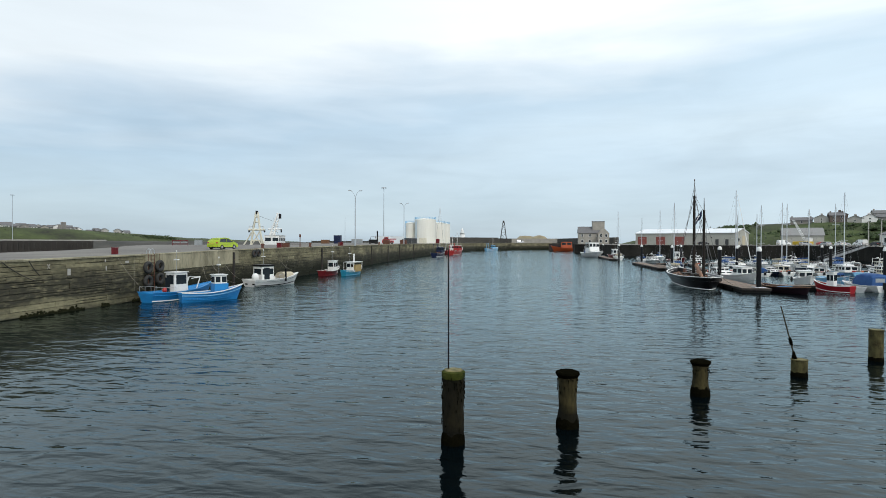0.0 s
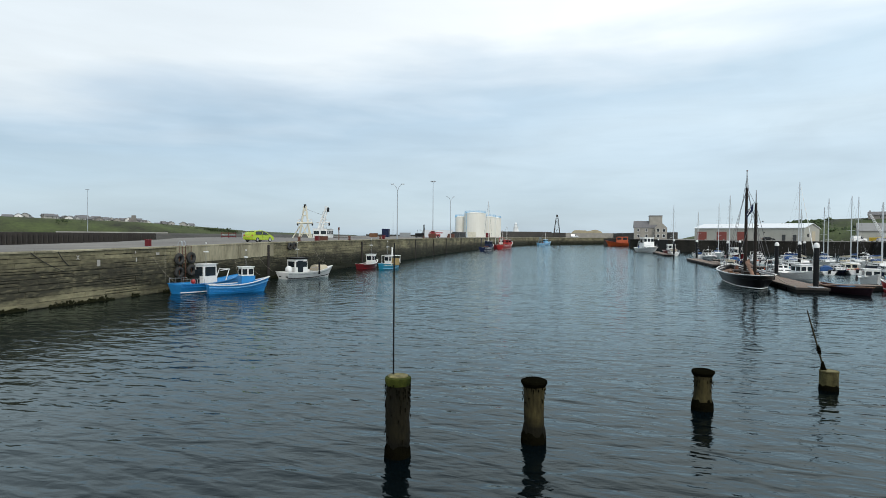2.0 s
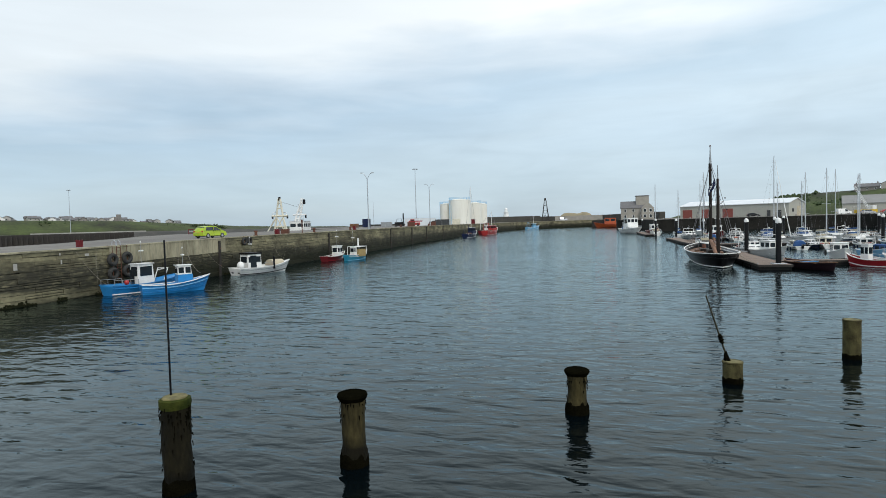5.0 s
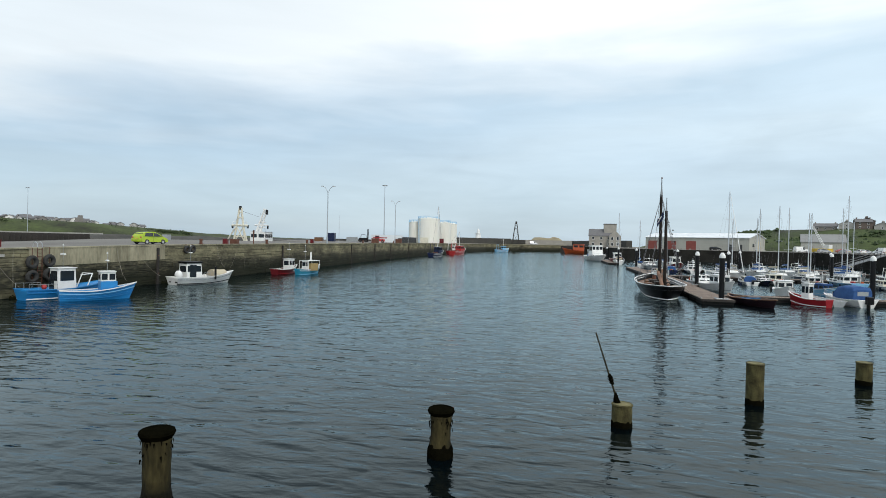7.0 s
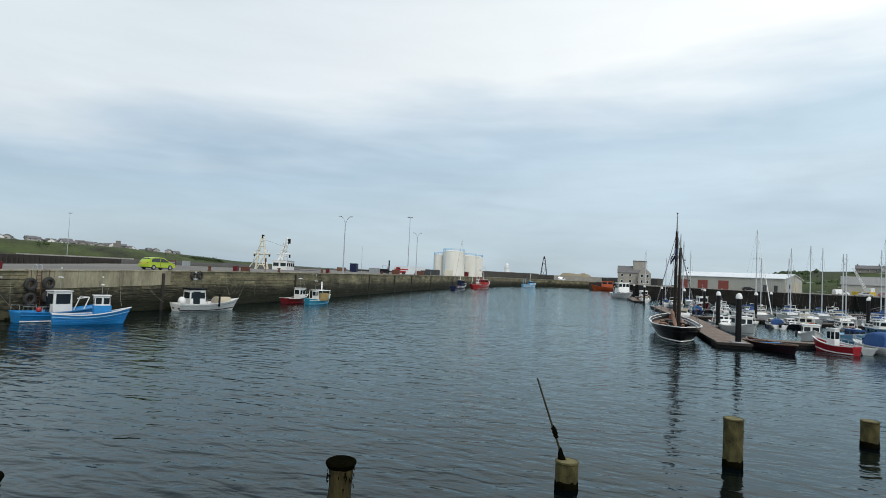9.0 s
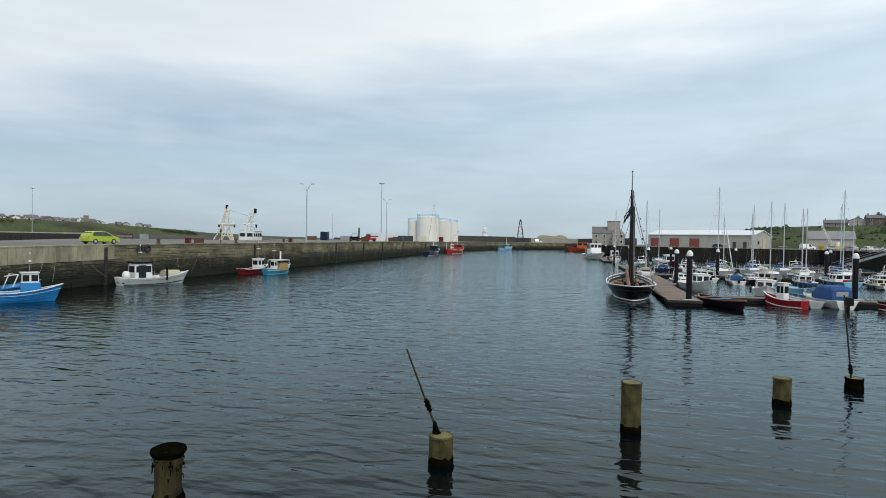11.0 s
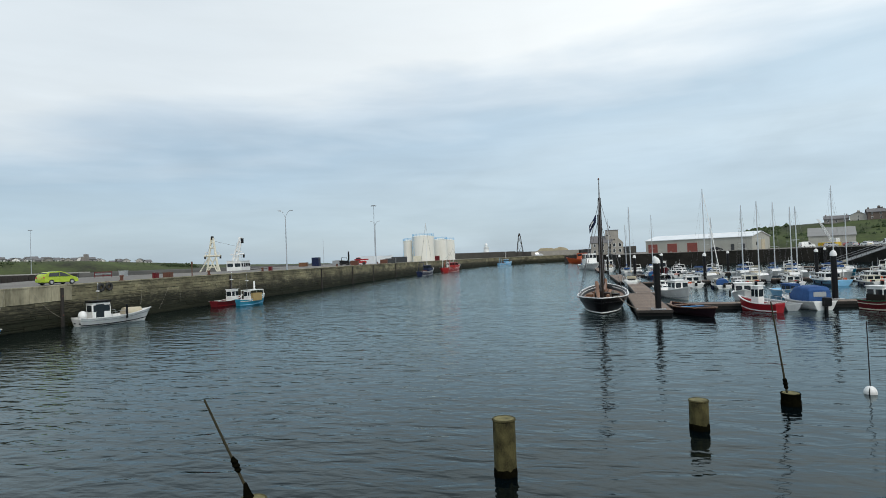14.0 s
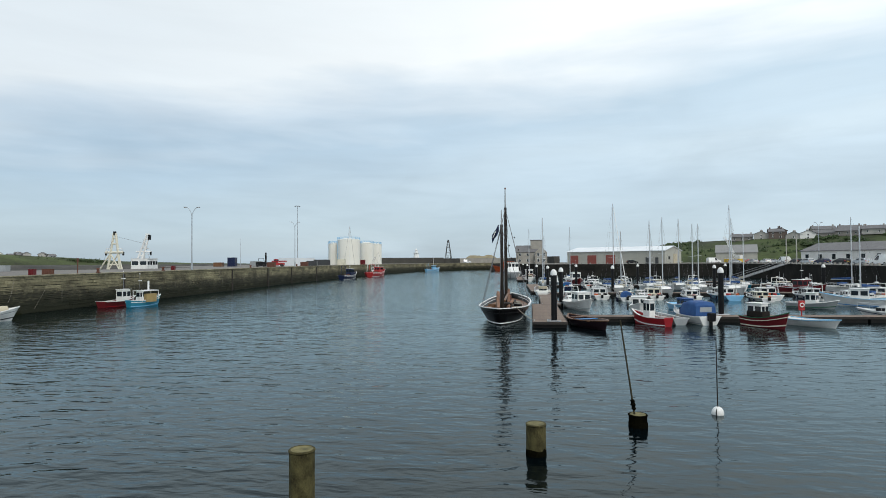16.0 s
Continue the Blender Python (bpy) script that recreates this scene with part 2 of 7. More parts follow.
M = {
    "white": paint("white_paint", (0.80, 0.80, 0.78)),
    "cream": paint("cream_paint", (0.72, 0.68, 0.55)),
    "blue": paint("boat_blue", (0.018, 0.225, 0.55)),
    "pale_blue": paint("pale_blue_paint", (0.22, 0.50, 0.75)),
    "teal": paint("teal_paint", (0.018, 0.24, 0.37)),
    "red": paint("boat_red", (0.30, 0.014, 0.02)),
    "dark_red": paint("dark_red_paint", (0.13, 0.012, 0.016)),
    "bright_red": paint("bright_red_paint", (0.42, 0.03, 0.03)),
    "orange": paint("orange_paint", (0.52, 0.10, 0.03)),
    "navy": paint("navy_paint", (0.012, 0.02, 0.06)),
    "black": paint("black_paint", (0.005, 0.005, 0.006)),
    "maroon": paint("maroon_paint", (0.020, 0.009, 0.013)),
    "green": paint("green_paint", (0.02, 0.10, 0.05)),
    "grey": paint("grey_paint", (0.32, 0.34, 0.35)),
    "dark_grey": paint("dark_grey_paint", (0.06, 0.063, 0.066)),
    "brown": mat("varnished_wood", (0.17, 0.08, 0.035), 0.45, second=(0.08, 0.035, 0.018), scale=3, stretch=(1, 8, 8), bump=0.1),
    "spar": mat("dark_spar", (0.010, 0.007, 0.005), 0.6, second=(0.025, 0.016, 0.011), spec=0.25),
    "deck": mat("weathered_deck", (0.30, 0.25, 0.19), 0.8, second=(0.16, 0.14, 0.12), scale=1.5, bump=0.1),
    "plank": mat("pontoon_plank", (0.205, 0.15, 0.115), 0.85, second=(0.12, 0.095, 0.08), scale=2, vary=0.22, bump=0.15),
    "pontoon": mat("pontoon_float", (0.008, 0.008, 0.008), 0.8, second=(0.018, 0.018, 0.016), spec=0.2),
    "glass": mat("dark_window", (0.015, 0.02, 0.025), 0.08, second=(0.02, 0.03, 0.035)),
    "rubber": mat("tyre_rubber", (0.018, 0.018, 0.018), 0.8, second=(0.05, 0.05, 0.045), scale=4, bump=0.3),
    "alu": mat("mast_aluminium", (0.62, 0.64, 0.66), 0.4, 0.6, second=(0.45, 0.46, 0.47)),
    "galv": mat("galvanised_steel", (0.42, 0.45, 0.48), 0.5, 0.4, second=(0.3, 0.32, 0.34)),
    "rust": mat("rusty_steel", (0.13, 0.05, 0.03), 0.85, second=(0.05, 0.025, 0.02), bump=0.3),
    "rope": mat("rope_fibre", (0.30, 0.27, 0.22), 0.9, second=(0.15, 0.14, 0.12)),
    "wire": mat("rigging_wire", (0.10, 0.10, 0.11), 0.5, second=(0.2, 0.2, 0.2)),
    "canvas": mat("blue_canvas", (0.014, 0.055, 0.18), 0.85, second=(0.035, 0.12, 0.30), scale=2, bump=0.25, bump_scale=6),
    "tan": mat("tan_canvas", (0.27, 0.16, 0.11), 0.9, second=(0.20, 0.10, 0.06), scale=3, bump=0.3, bump_scale=8),
    "beige": mat("beige_canvas", (0.50, 0.44, 0.32), 0.9, second=(0.38, 0.33, 0.25), scale=3, bump=0.2),
    "concrete": mat("quay_concrete", (0.36, 0.35, 0.32), 0.9, second=(0.22, 0.21, 0.19), scale=0.5, amount=0.9, bump=0.2, bump_scale=12),
    "asphalt": mat("quay_asphalt", (0.20, 0.185, 0.165), 0.9, second=(0.115, 0.108, 0.098), scale=0.12, amount=0.9, bump=0.2, bump_scale=20),
    "tank": mat("tank_paint", (0.80, 0.79, 0.73), 0.5, second=(0.62, 0.58, 0.48), scale=0.2, amount=0.5, stretch=(1, 1, 0.2)),
    "cladding": mat("shed_cladding", (0.40, 0.395, 0.35), 0.6, second=(0.28, 0.275, 0.24), scale=0.3),
    "roof_white": mat("shed_roof", (0.72, 0.75, 0.77), 0.5, second=(0.6, 0.63, 0.65), scale=0.2),
    "slate": mat("slate_roof", (0.16, 0.155, 0.155), 0.7, second=(0.07, 0.07, 0.08), scale=1, bump=0.3),
    "harl": mat("harled_wall", (0.36, 0.335, 0.29), 0.9, second=(0.24, 0.225, 0.20), scale=0.4, amount=0.8, bump=0.2),
    "house_bright": mat("bright_render", (0.84, 0.83, 0.80), 0.9, second=(0.55, 0.53, 0.5), scale=0.5, amount=0.6),
    "house_white": mat("white_render", (0.44, 0.425, 0.39), 0.9, second=(0.28, 0.27, 0.25), scale=0.5, amount=0.8),
    "sheet_roof": mat("grey_sheet_roof", (0.24, 0.24, 0.235), 0.7, second=(0.17, 0.17, 0.165), scale=0.3),
    "wall_weed": mat("wall_weed", (0.010, 0.011, 0.005), 1.0, spec=0.05, second=(0.026, 0.026, 0.011), scale=4, bump=0.5, bump_scale=15),
    "stone_grey": mat("grey_house_stone", (0.24, 0.22, 0.20), 0.9, second=(0.15, 0.14, 0.13), scale=0.5),
    "grass": mat("rough_grass", (0.062, 0.084, 0.022), 0.95, second=(0.018, 0.019, 0.009), scale=0.06, amount=1.0, bump=1.0, bump_scale=0.5),
    "town_grass": mat("town_bank_grass", (0.066, 0.092, 0.025), 0.95, second=(0.018, 0.022, 0.010), scale=0.07, amount=1.0, bump=1.0, bump_scale=0.6, world_space=True),
    "brown_stone": mat("brown_house_stone", (0.13, 0.10, 0.085), 0.9, second=(0.08, 0.065, 0.055), scale=0.5, bump=0.2),
    "rock": mat("shore_rock", (0.07, 0.065, 0.055), 0.9, second=(0.03, 0.03, 0.028), scale=0.15, amount=0.9, bump=0.6, bump_scale=1.5),
    "black_pier": mat("tarred_timber", (0.020, 0.017, 0.015), 0.85, second=(0.05, 0.042, 0.035), scale=0.3, bump=0.3, bump_scale=2),
    "lime": mat("lime_car_paint", (0.34, 0.45, 0.025), 0.25, second=(0.32, 0.43, 0.02), scale=1, amount=0.3),
    "silver": mat("silver_car_paint", (0.48, 0.49, 0.5), 0.25, 0.3, second=(0.44, 0.45, 0.46)),
    "lamp_glass": mat("lamp_lens", (0.7, 0.7, 0.68), 0.2, second=(0.6, 0.6, 0.58)),
    "door_red": paint("door_red", (0.26, 0.075, 0.06)),
    "yellow": paint("yellow_paint", (0.62, 0.42, 0.03)),
    "pile_steel": mat("pale_pile", (0.112, 0.100, 0.042), 0.9, spec=0.2, second=(0.022, 0.019, 0.008), scale=4, amount=1.0, bump=0.55, bump_scale=22, stretch=(1, 1, 0.6)),
    "pile_wood": mat("weedy_pile", (0.008, 0.0075, 0.0045), 0.95, second=(0.074, 0.061, 0.025), scale=1.5, amount=0.9, spec=0.15, bump=0.8, bump_scale=14, stretch=(1, 1, 0.28)),
    "pile_dark": mat("dark_weedy_pile", (0.0045, 0.0045, 0.003), 0.95, second=(0.022, 0.019, 0.009), scale=1.6, amount=0.75, spec=0.15, bump=0.8, bump_scale=16, stretch=(1, 1, 0.35)),
    "pole": mat("weathered_pole", (0.030, 0.027, 0.016), 0.85, second=(0.075, 0.066, 0.035), scale=6, stretch=(1, 1, 0.3), spec=0.2),
    "moss": mat("moss_cap", (0.016, 0.026, 0.003), 0.95, spec=0.15, second=(0.10, 0.105, 0.02), scale=5, bump=0.6, bump_scale=40),
    "pile_top": mat("pile_top", (0.22, 0.19, 0.08), 0.9, second=(0.05, 0.05, 0.02), scale=6, amount=0.9, bump=0.4, bump_scale=30),
    "weed": mat("seaweed_growth", (0.0028, 0.0028, 0.0018), 1.0, spec=0.0, second=(0.009, 0.008, 0.004), scale=5, bump=0.6, bump_scale=20),
}


def tidal(m, low=0.0, high=2.3, wet=(0.035, 0.036, 0.022)):
    """Weed and wet dirt below the tide mark, with a ragged upper edge; heights in world metres."""
    n, l = m.node_tree.nodes, m.node_tree.links
    b = n["Principled BSDF"]
    src = b.inputs["Base Color"].links[0].from_socket
    geo = n.new("ShaderNodeNewGeometry")
    sp = n.new("ShaderNodeSeparateXYZ")
    l.new(geo.outputs["Position"], sp.inputs[0])
    nz = n.new("ShaderNodeTexNoise")
    nz.inputs["Scale"].default_value, nz.inputs["Detail"].default_value = 0.45, 6
    mp = n.new("ShaderNodeMapping")
    mp.inputs["Scale"].default_value = (1, 1, 2.5)
    l.new(geo.outputs["Position"], mp.inputs[0])
    l.new(mp.outputs[0], nz.inputs["Vector"])
    ma = n.new("ShaderNodeMath")
    ma.operation = "MULTIPLY_ADD"
    ma.inputs[1].default_value = -2.6
    l.new(nz.outputs["Fac"], ma.inputs[0])
    l.new(sp.outputs["Z"], ma.inputs[2])
    mr = n.new("ShaderNodeMapRange")
    mr.inputs["From Min"].default_value, mr.inputs["From Max"].default_value = low - 1.0, high - 1.3
    mr.inputs["To Min"].default_value, mr.inputs["To Max"].default_value = 0.92, 0.0
    l.new(ma.outputs[0], mr.inputs["Value"])
    mx = n.new("ShaderNodeMix")
    mx.data_type = "RGBA"
    mx.inputs["B"].default_value = (*wet, 1)
    l.new(mr.outputs[0], mx.inputs["Factor"])
    l.new(src, mx.inputs["A"])
    l.new(mx.outputs["Result"], b.inputs["Base Color"])
    return m


def tide_marks(m, dark=(0.042, 0.040, 0.030)):
    """Old quay stone: ochre above, a black-stained band between the tide lines, a paler scoured foot, pale drips."""
    n, l = m.node_tree.nodes, m.node_tree.links
    b = n["Principled BSDF"]
    src = b.inputs["Base Color"].links[0].from_socket
    geo = n.new("ShaderNodeNewGeometry")
    sp = n.new("ShaderNodeSeparateXYZ")
    l.new(geo.outputs["Position"], sp.inputs[0])

    def field(scale, stretch, detail):
        mp = n.new("ShaderNodeMapping")
        mp.inputs["Scale"].default_value = stretch
        l.new(geo.outputs["Position"], mp.inputs[0])
        nz = n.new("ShaderNodeTexNoise")
        nz.inputs["Scale"].default_value, nz.inputs["Detail"].default_value = scale, detail
        l.new(mp.outputs[0], nz.inputs["Vector"])
        return nz.outputs["Fac"]

    def calc(op, *vals):
        q = n.new("ShaderNodeMath")
        q.operation = op
        for i, v in enumerate(vals):
            if isinstance(v, (int, float)):
                q.inputs[i].default_value = v
            else:
                l.new(v, q.inputs[i])
        return q.outputs[0]

    wob = calc("MULTIPLY_ADD", field(0.16, (1, 1, 2.0), 8), 1.5, -0.75)
    hz = calc("DIVIDE", calc("ADD", sp.outputs["Z"], wob), 4.4)
    rp = n.new("ShaderNodeValToRGB")
    stops = [(0.0, 0.5), (0.10, 0.28), (0.17, 0.45), (0.24, 0.97), (0.51, 0.95), (0.63, 0.50), (0.78, 0.20), (0.97, 0.42)]
    while len(rp.color_ramp.elements) < len(stops):
        rp.color_ramp.elements.new(0.5)
    for e, (p, v) in zip(rp.color_ramp.elements, stops):
        e.position, e.color = p, (v, v, v, 1)
    l.new(hz, rp.inputs[0])
    blot = calc("MULTIPLY_ADD", field(1.6, (1, 1, 4.0), 7), 2.2, -0.15)
    fac = calc("MINIMUM", calc("MULTIPLY", rp.outputs[0], calc("MAXIMUM", blot, 0.35)), 0.95)
    mx = n.new("ShaderNodeMix")
    mx.data_type = "RGBA"
    mx.inputs["B"].default_value = (*dark, 1)
    l.new(fac, mx.inputs["Factor"])
    l.new(src, mx.inputs["A"])
    drip = n.new("ShaderNodeMapRange")
    drip.inputs["From Min"].default_value, drip.inputs["From Max"].default_value = 0.70, 0.80
    drip.inputs["To Max"].default_value = 0.55
    l.new(field(1.7, (1, 1, 0.10), 3), drip.inputs["Value"])
    m2 = n.new("ShaderNodeMix")
    m2.data_type = "RGBA"
    m2.inputs["B"].default_value = (0.33, 0.31, 0.25, 1)
    l.new(drip.outputs[0], m2.inputs["Factor"])
    l.new(mx.outputs["Result"], m2.inputs["A"])
    along = n.new("ShaderNodeMapRange")
    along.inputs["From Min"].default_value, along.inputs["From Max"].default_value = 35.0, 49.0
    l.new(calc("MULTIPLY_ADD", field(0.09, (1, 1, 1), 4), 12.0, calc("SUBTRACT", sp.outputs["Y"], 6.0)), along.inputs["Value"])
    foot = n.new("ShaderNodeMapRange")
    foot.inputs["From Min"].default_value, foot.inputs["From Max"].default_value = 0.9, 2.6
    foot.inputs["To Min"].default_value, foot.inputs["To Max"].default_value = 0.97, 0.0
    l.new(calc("MULTIPLY_ADD", field(0.35, (1, 1, 1.6), 7), 2.4, calc("SUBTRACT", sp.outputs["Z"], 1.2)), foot.inputs["Value"])
    m3 = n.new("ShaderNodeMix")
    m3.data_type = "RGBA"
    m3.inputs["B"].default_value = (0.014, 0.016, 0.009, 1)
    l.new(calc("MULTIPLY", along.outputs[0], foot.outputs[0]), m3.inputs["Factor"])
    l.new(m2.outputs["Result"], m3.inputs["A"])
    l.new(m3.outputs["Result"], b.inputs["Base Color"])
    return m


M["stone"] = tide_marks(mat("quay_stone", (0.365, 0.33, 0.20), 0.9, second=(0.075, 0.068, 0.046), scale=0.28, amount=1.0, bump=0.7, bump_scale=4, vary=0.22, spec=0.2, world_space=True, stretch=(1, 1, 1.8)))
for key in ("pile_wood", "pile_dark"):
    tidal(M[key], low=-0.2, high=0.6, wet=(0.004, 0.004, 0.0025))
M["joint"] = tidal(mat("quay_joint", (0.05, 0.045, 0.032), 0.95, bump=0.3))
M["facing"] = tidal(mat("concrete_facing", (0.42, 0.38, 0.265), 0.9, second=(0.13, 0.12, 0.08), scale=0.5, amount=0.9, bump=0.3, bump_scale=5, vary=0.06, stretch=(1, 1, 0.35), spec=0.2, world_space=True), high=1.6)
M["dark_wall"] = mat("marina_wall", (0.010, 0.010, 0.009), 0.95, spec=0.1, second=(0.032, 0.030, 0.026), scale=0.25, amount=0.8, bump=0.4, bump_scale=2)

# sea water: dark body, sharp gloss, wind ripples at three sizes
water_mat = bpy.data.materials.new("harbour_water")
water_mat.use_nodes = True
n, l = water_mat.node_tree.nodes, water_mat.node_tree.links
n.remove(n["Principled BSDF"])
body = n.new("ShaderNodeBsdfDiffuse")
body.inputs["Color"].default_value = (0.0012, 0.0030, 0.0040, 1)
gloss = n.new("ShaderNodeBsdfGlossy")
gloss.inputs["Color"].default_value, gloss.inputs["Roughness"].default_value = (0.80, 0.925, 0.955, 1), 0.08
fres = n.new("ShaderNodeFresnel")
fres.inputs["IOR"].default_value = 1.333
surf = n.new("ShaderNodeMixShader")
l.new(fres.outputs[0], surf.inputs[0])
l.new(body.outputs[0], surf.inputs[1])
l.new(gloss.outputs[0], surf.inputs[2])
l.new(surf.outputs[0], n["Material Output"].inputs["Surface"])
tc = n.new("ShaderNodeTexCoord")
heights = []
for size, stretch, turn, weight in ((1.45, 2.3, 3, 1.1), (3.8, 1.9, -6, 0.25), (0.42, 1.8, -9, 1.0)):
    mp = n.new("ShaderNodeMapping")
    mp.inputs["Rotation"].default_value = (0, 0, radians(turn))
    mp.inputs["Scale"].default_value = (size / stretch, size, size)
    l.new(tc.outputs["Object"], mp.inputs[0])
    nz = n.new("ShaderNodeTexNoise")
    nz.inputs["Scale"].default_value, nz.inputs["Detail"].default_value = 1.0, 1.7
    nz.inputs["Distortion"].default_value = 0.45
    l.new(mp.outputs[0], nz.inputs["Vector"])
    mu = n.new("ShaderNodeMath")
    mu.operation = "MULTIPLY"
    mu.inputs[1].default_value = weight
    l.new(nz.outputs["Fac"], mu.inputs[0])
    heights.append(mu.outputs[0])
ad = n.new("ShaderNodeMath")
l.new(heights[0], ad.inputs[0])
l.new(heights[1], ad.inputs[1])
ad2 = n.new("ShaderNodeMath")
l.new(ad.outputs[0], ad2.inputs[0])
l.new(heights[2], ad2.inputs[1])
bp = n.new("ShaderNodeBump")
bp.inputs["Strength"].default_value, bp.inputs["Distance"].default_value = 1.0, 0.092
l.new(ad2.outputs[0], bp.inputs["Height"])
# calmer and rougher patches where the wind reaches the water
wind_map = n.new("ShaderNodeMapping")
wind_map.inputs["Scale"].default_value = (0.022, 0.06, 0.06)
l.new(tc.outputs["Object"], wind_map.inputs[0])
wind = n.new("ShaderNodeTexNoise")
wind.inputs["Scale"].default_value, wind.inputs["Detail"].default_value = 1.0, 3.0
l.new(wind_map.outputs[0], wind.inputs["Vector"])
gust = n.new("ShaderNodeMapRange")
gust.inputs["From Min"].default_value, gust.inputs["From Max"].default_value = 0.32, 0.68
gust.inputs["To Min"].default_value, gust.inputs["To Max"].default_value = 0.80, 1.0
l.new(wind.outputs["Fac"], gust.inputs["Value"])
# sheltered, calmer water towards the marina
place = n.new("ShaderNodeSeparateXYZ")
l.new(tc.outputs["Object"], place.inputs[0])
lee = n.new("ShaderNodeMapRange")
lee.inputs["From Min"].default_value, lee.inputs["From Max"].default_value = 3.0, 24.0
lee.inputs["To Min"].default_value, lee.inputs["To Max"].default_value = 1.0, 0.64
l.new(place.outputs["X"], lee.inputs["Value"])
calm = n.new("ShaderNodeMath")
calm.operation = "MULTIPLY"
l.new(gust.outputs[0], calm.inputs[0])
l.new(lee.outputs[0], calm.inputs[1])
l.new(calm.outputs[0], bp.inputs["Strength"])
for node in (body, gloss, fres):
    l.new(bp.outputs[0], node.inputs["Normal"])


# ---- mesh helpers ----
def finish(name, bm, material, smooth=False):
    bmesh.ops.recalc_face_normals(bm, faces=bm.faces)
    me = bpy.data.meshes.new(name)
    bm.to_mesh(me)
    bm.free()
    me.materials.append(M[material] if isinstance(material, str) else material)
    if smooth:
        for p in me.polygons:
            p.use_smooth = True
        me.set_sharp_from_angle(angle=radians(35))
    return me


def part(name, bm, material, parent=None, label="", smooth=False):
    ob = new(name, finish(name, bm, material, smooth))
    ob.parent = parent
    return tagged(ob, label)


def thing(name, label, category, m=None, group=""):
    ob = new(name)
    ob.empty_display_size = 0.3
    if m is not None:
        ob.matrix_basis = m
    return tagged(ob, label, category, group)


def structure(name, bm, material, label="", smooth=False):
    ob = part(name, bm, material, None, label, smooth)
    return tagged(ob, kind="structure")


def box(bm, c, s, rz=0.0, bevel=0.0, m=None):
    """A box of size s about centre c, turned about z by rz degrees."""
    mm = Matrix.Translation(c) @ Matrix.Rotation(radians(rz), 4, "Z") @ Matrix.Diagonal((*s, 1))
    if m is not None:
        mm = m @ mm
    r = bmesh.ops.create_cube(bm, size=1, matrix=mm)
    if bevel:
        es = list({e for v in r["verts"] for e in v.link_edges})
        bmesh.ops.bevel(bm, geom=es, offset=bevel, segments=2, affect="EDGES", profile=0.7)
    return bm


def cyl(bm, a, b, r1, r2=None, seg=12):
    """A round bar from a to b."""
    a, b = Vector(a), Vector(b)
    d = b - a
    rot = d.to_track_quat("Z", "Y").to_matrix().to_4x4()
    bmesh.ops.create_cone(bm, cap_ends=True, segments=seg, radius1=r1, radius2=r1 if r2 is None else r2, depth=d.length,
                          matrix=Matrix.Translation((a + b) / 2) @ rot)
    return bm


def tube(bm, pts, r, seg=6):
    """A bent round bar as one skin."""
    pts = [Vector(q) for q in pts]
    rr = []
    for i, q in enumerate(pts):
        t = (pts[min(i + 1, len(pts) - 1)] - pts[max(i - 1, 0)]).normalized()
        if t.length < 0.5:
            t = (pts[1] - pts[0]).normalized()
        rot = t.to_track_quat("Z", "Y").to_matrix()
        if rr:
            side = (rr[-1][0] - pts[i - 1])
            side = (side - t * side.dot(t)).normalized()
        else:
            side = rot @ Vector((1, 0, 0))
        up = t.cross(side)
        rr.append([q + (side * math.cos(2 * math.pi * k / seg) + up * math.sin(2 * math.pi * k / seg)) * r for k in range(seg)])
    return rings(bm, rr)


def B():
    return bmesh.new()


def rings(bm, rr, closed=True, caps=True):
    """Skin over rings of points of equal count."""
    vs = [[bm.verts.new(p) for p in r] for r in rr]
    n = len(vs[0])
    for a, b2 in zip(vs, vs[1:]):
        for i in range(n if closed else n - 1):
            j = (i + 1) % n
            bm.faces.new((a[i], a[j], b2[j], b2[i]))
    if caps:
        bm.faces.new(vs[0])
        bm.faces.new(vs[-1][::-1])
    return bm


def sag(a, b, drop, n=8):
    a, b = Vector(a), Vector(b)
    return [a.lerp(b, i / n) - Vector((0, 0, drop * 4 * (i / n) * (1 - i / n))) for i in range(n + 1)]


def torus(bm, m, R, r, a=20, c=8):
    rr = []
    for i in range(a):
        t = 2 * math.pi * i / a
        rr.append([m @ Vector(((R + r * math.cos(2 * math.pi * k / c)) * math.cos(t), (R + r * math.cos(2 * math.pi * k / c)) * math.sin(t),
                               r * math.sin(2 * math.pi * k / c))) for k in range(c)])
    rr.append(rr[0])
    rings(bm, rr, caps=False)
    bmesh.ops.remove_doubles(bm, verts=bm.verts, dist=1e-4)
    return bm


# ---- water, quays, land ----
bm = B()
bmesh.ops.create_grid(bm, x_segments=8, y_segments=8, size=2600)
structure("water", bm, water_mat, "dark grey-blue harbour water with small wind ripples")

QZ = 4.3
RISE = [(-30, 3.95), (30, 4.02), (45, 4.16), (62, 4.38), (80, 4.48), (116, 4.58), (170, 4.68), (500, 4.7)]


def qz(y):
    """Height of the old quay, which rises gently away from the near end."""
    for (y0, z0), (y1, z1) in zip(RISE, RISE[1:]):
        if y <= y1:
            return z0 + (z1 - z0) * max(0.0, (y - y0) / (y1 - y0))
    return RISE[-1][1]


FACE = [(-37.2, -30), (-38.4, 24), (-39.3, 45), (-40.3, 63), (-41.3, 80), (-43.8, 116), (-48.6, 165), (-51.4, 220), (-54.0, 300), (-50.0, 352), (-34.0, 392), (-4.0, 432)]
REAR = [(10, 460), (-60, 470), (-120, 420), (-118, 215), (-94, 174), (-68, 153), (-67, 126), (-88, 110), (-76, 87), (-65, 71), (-57, 55), (-55.5, 42), (-55, -30)]


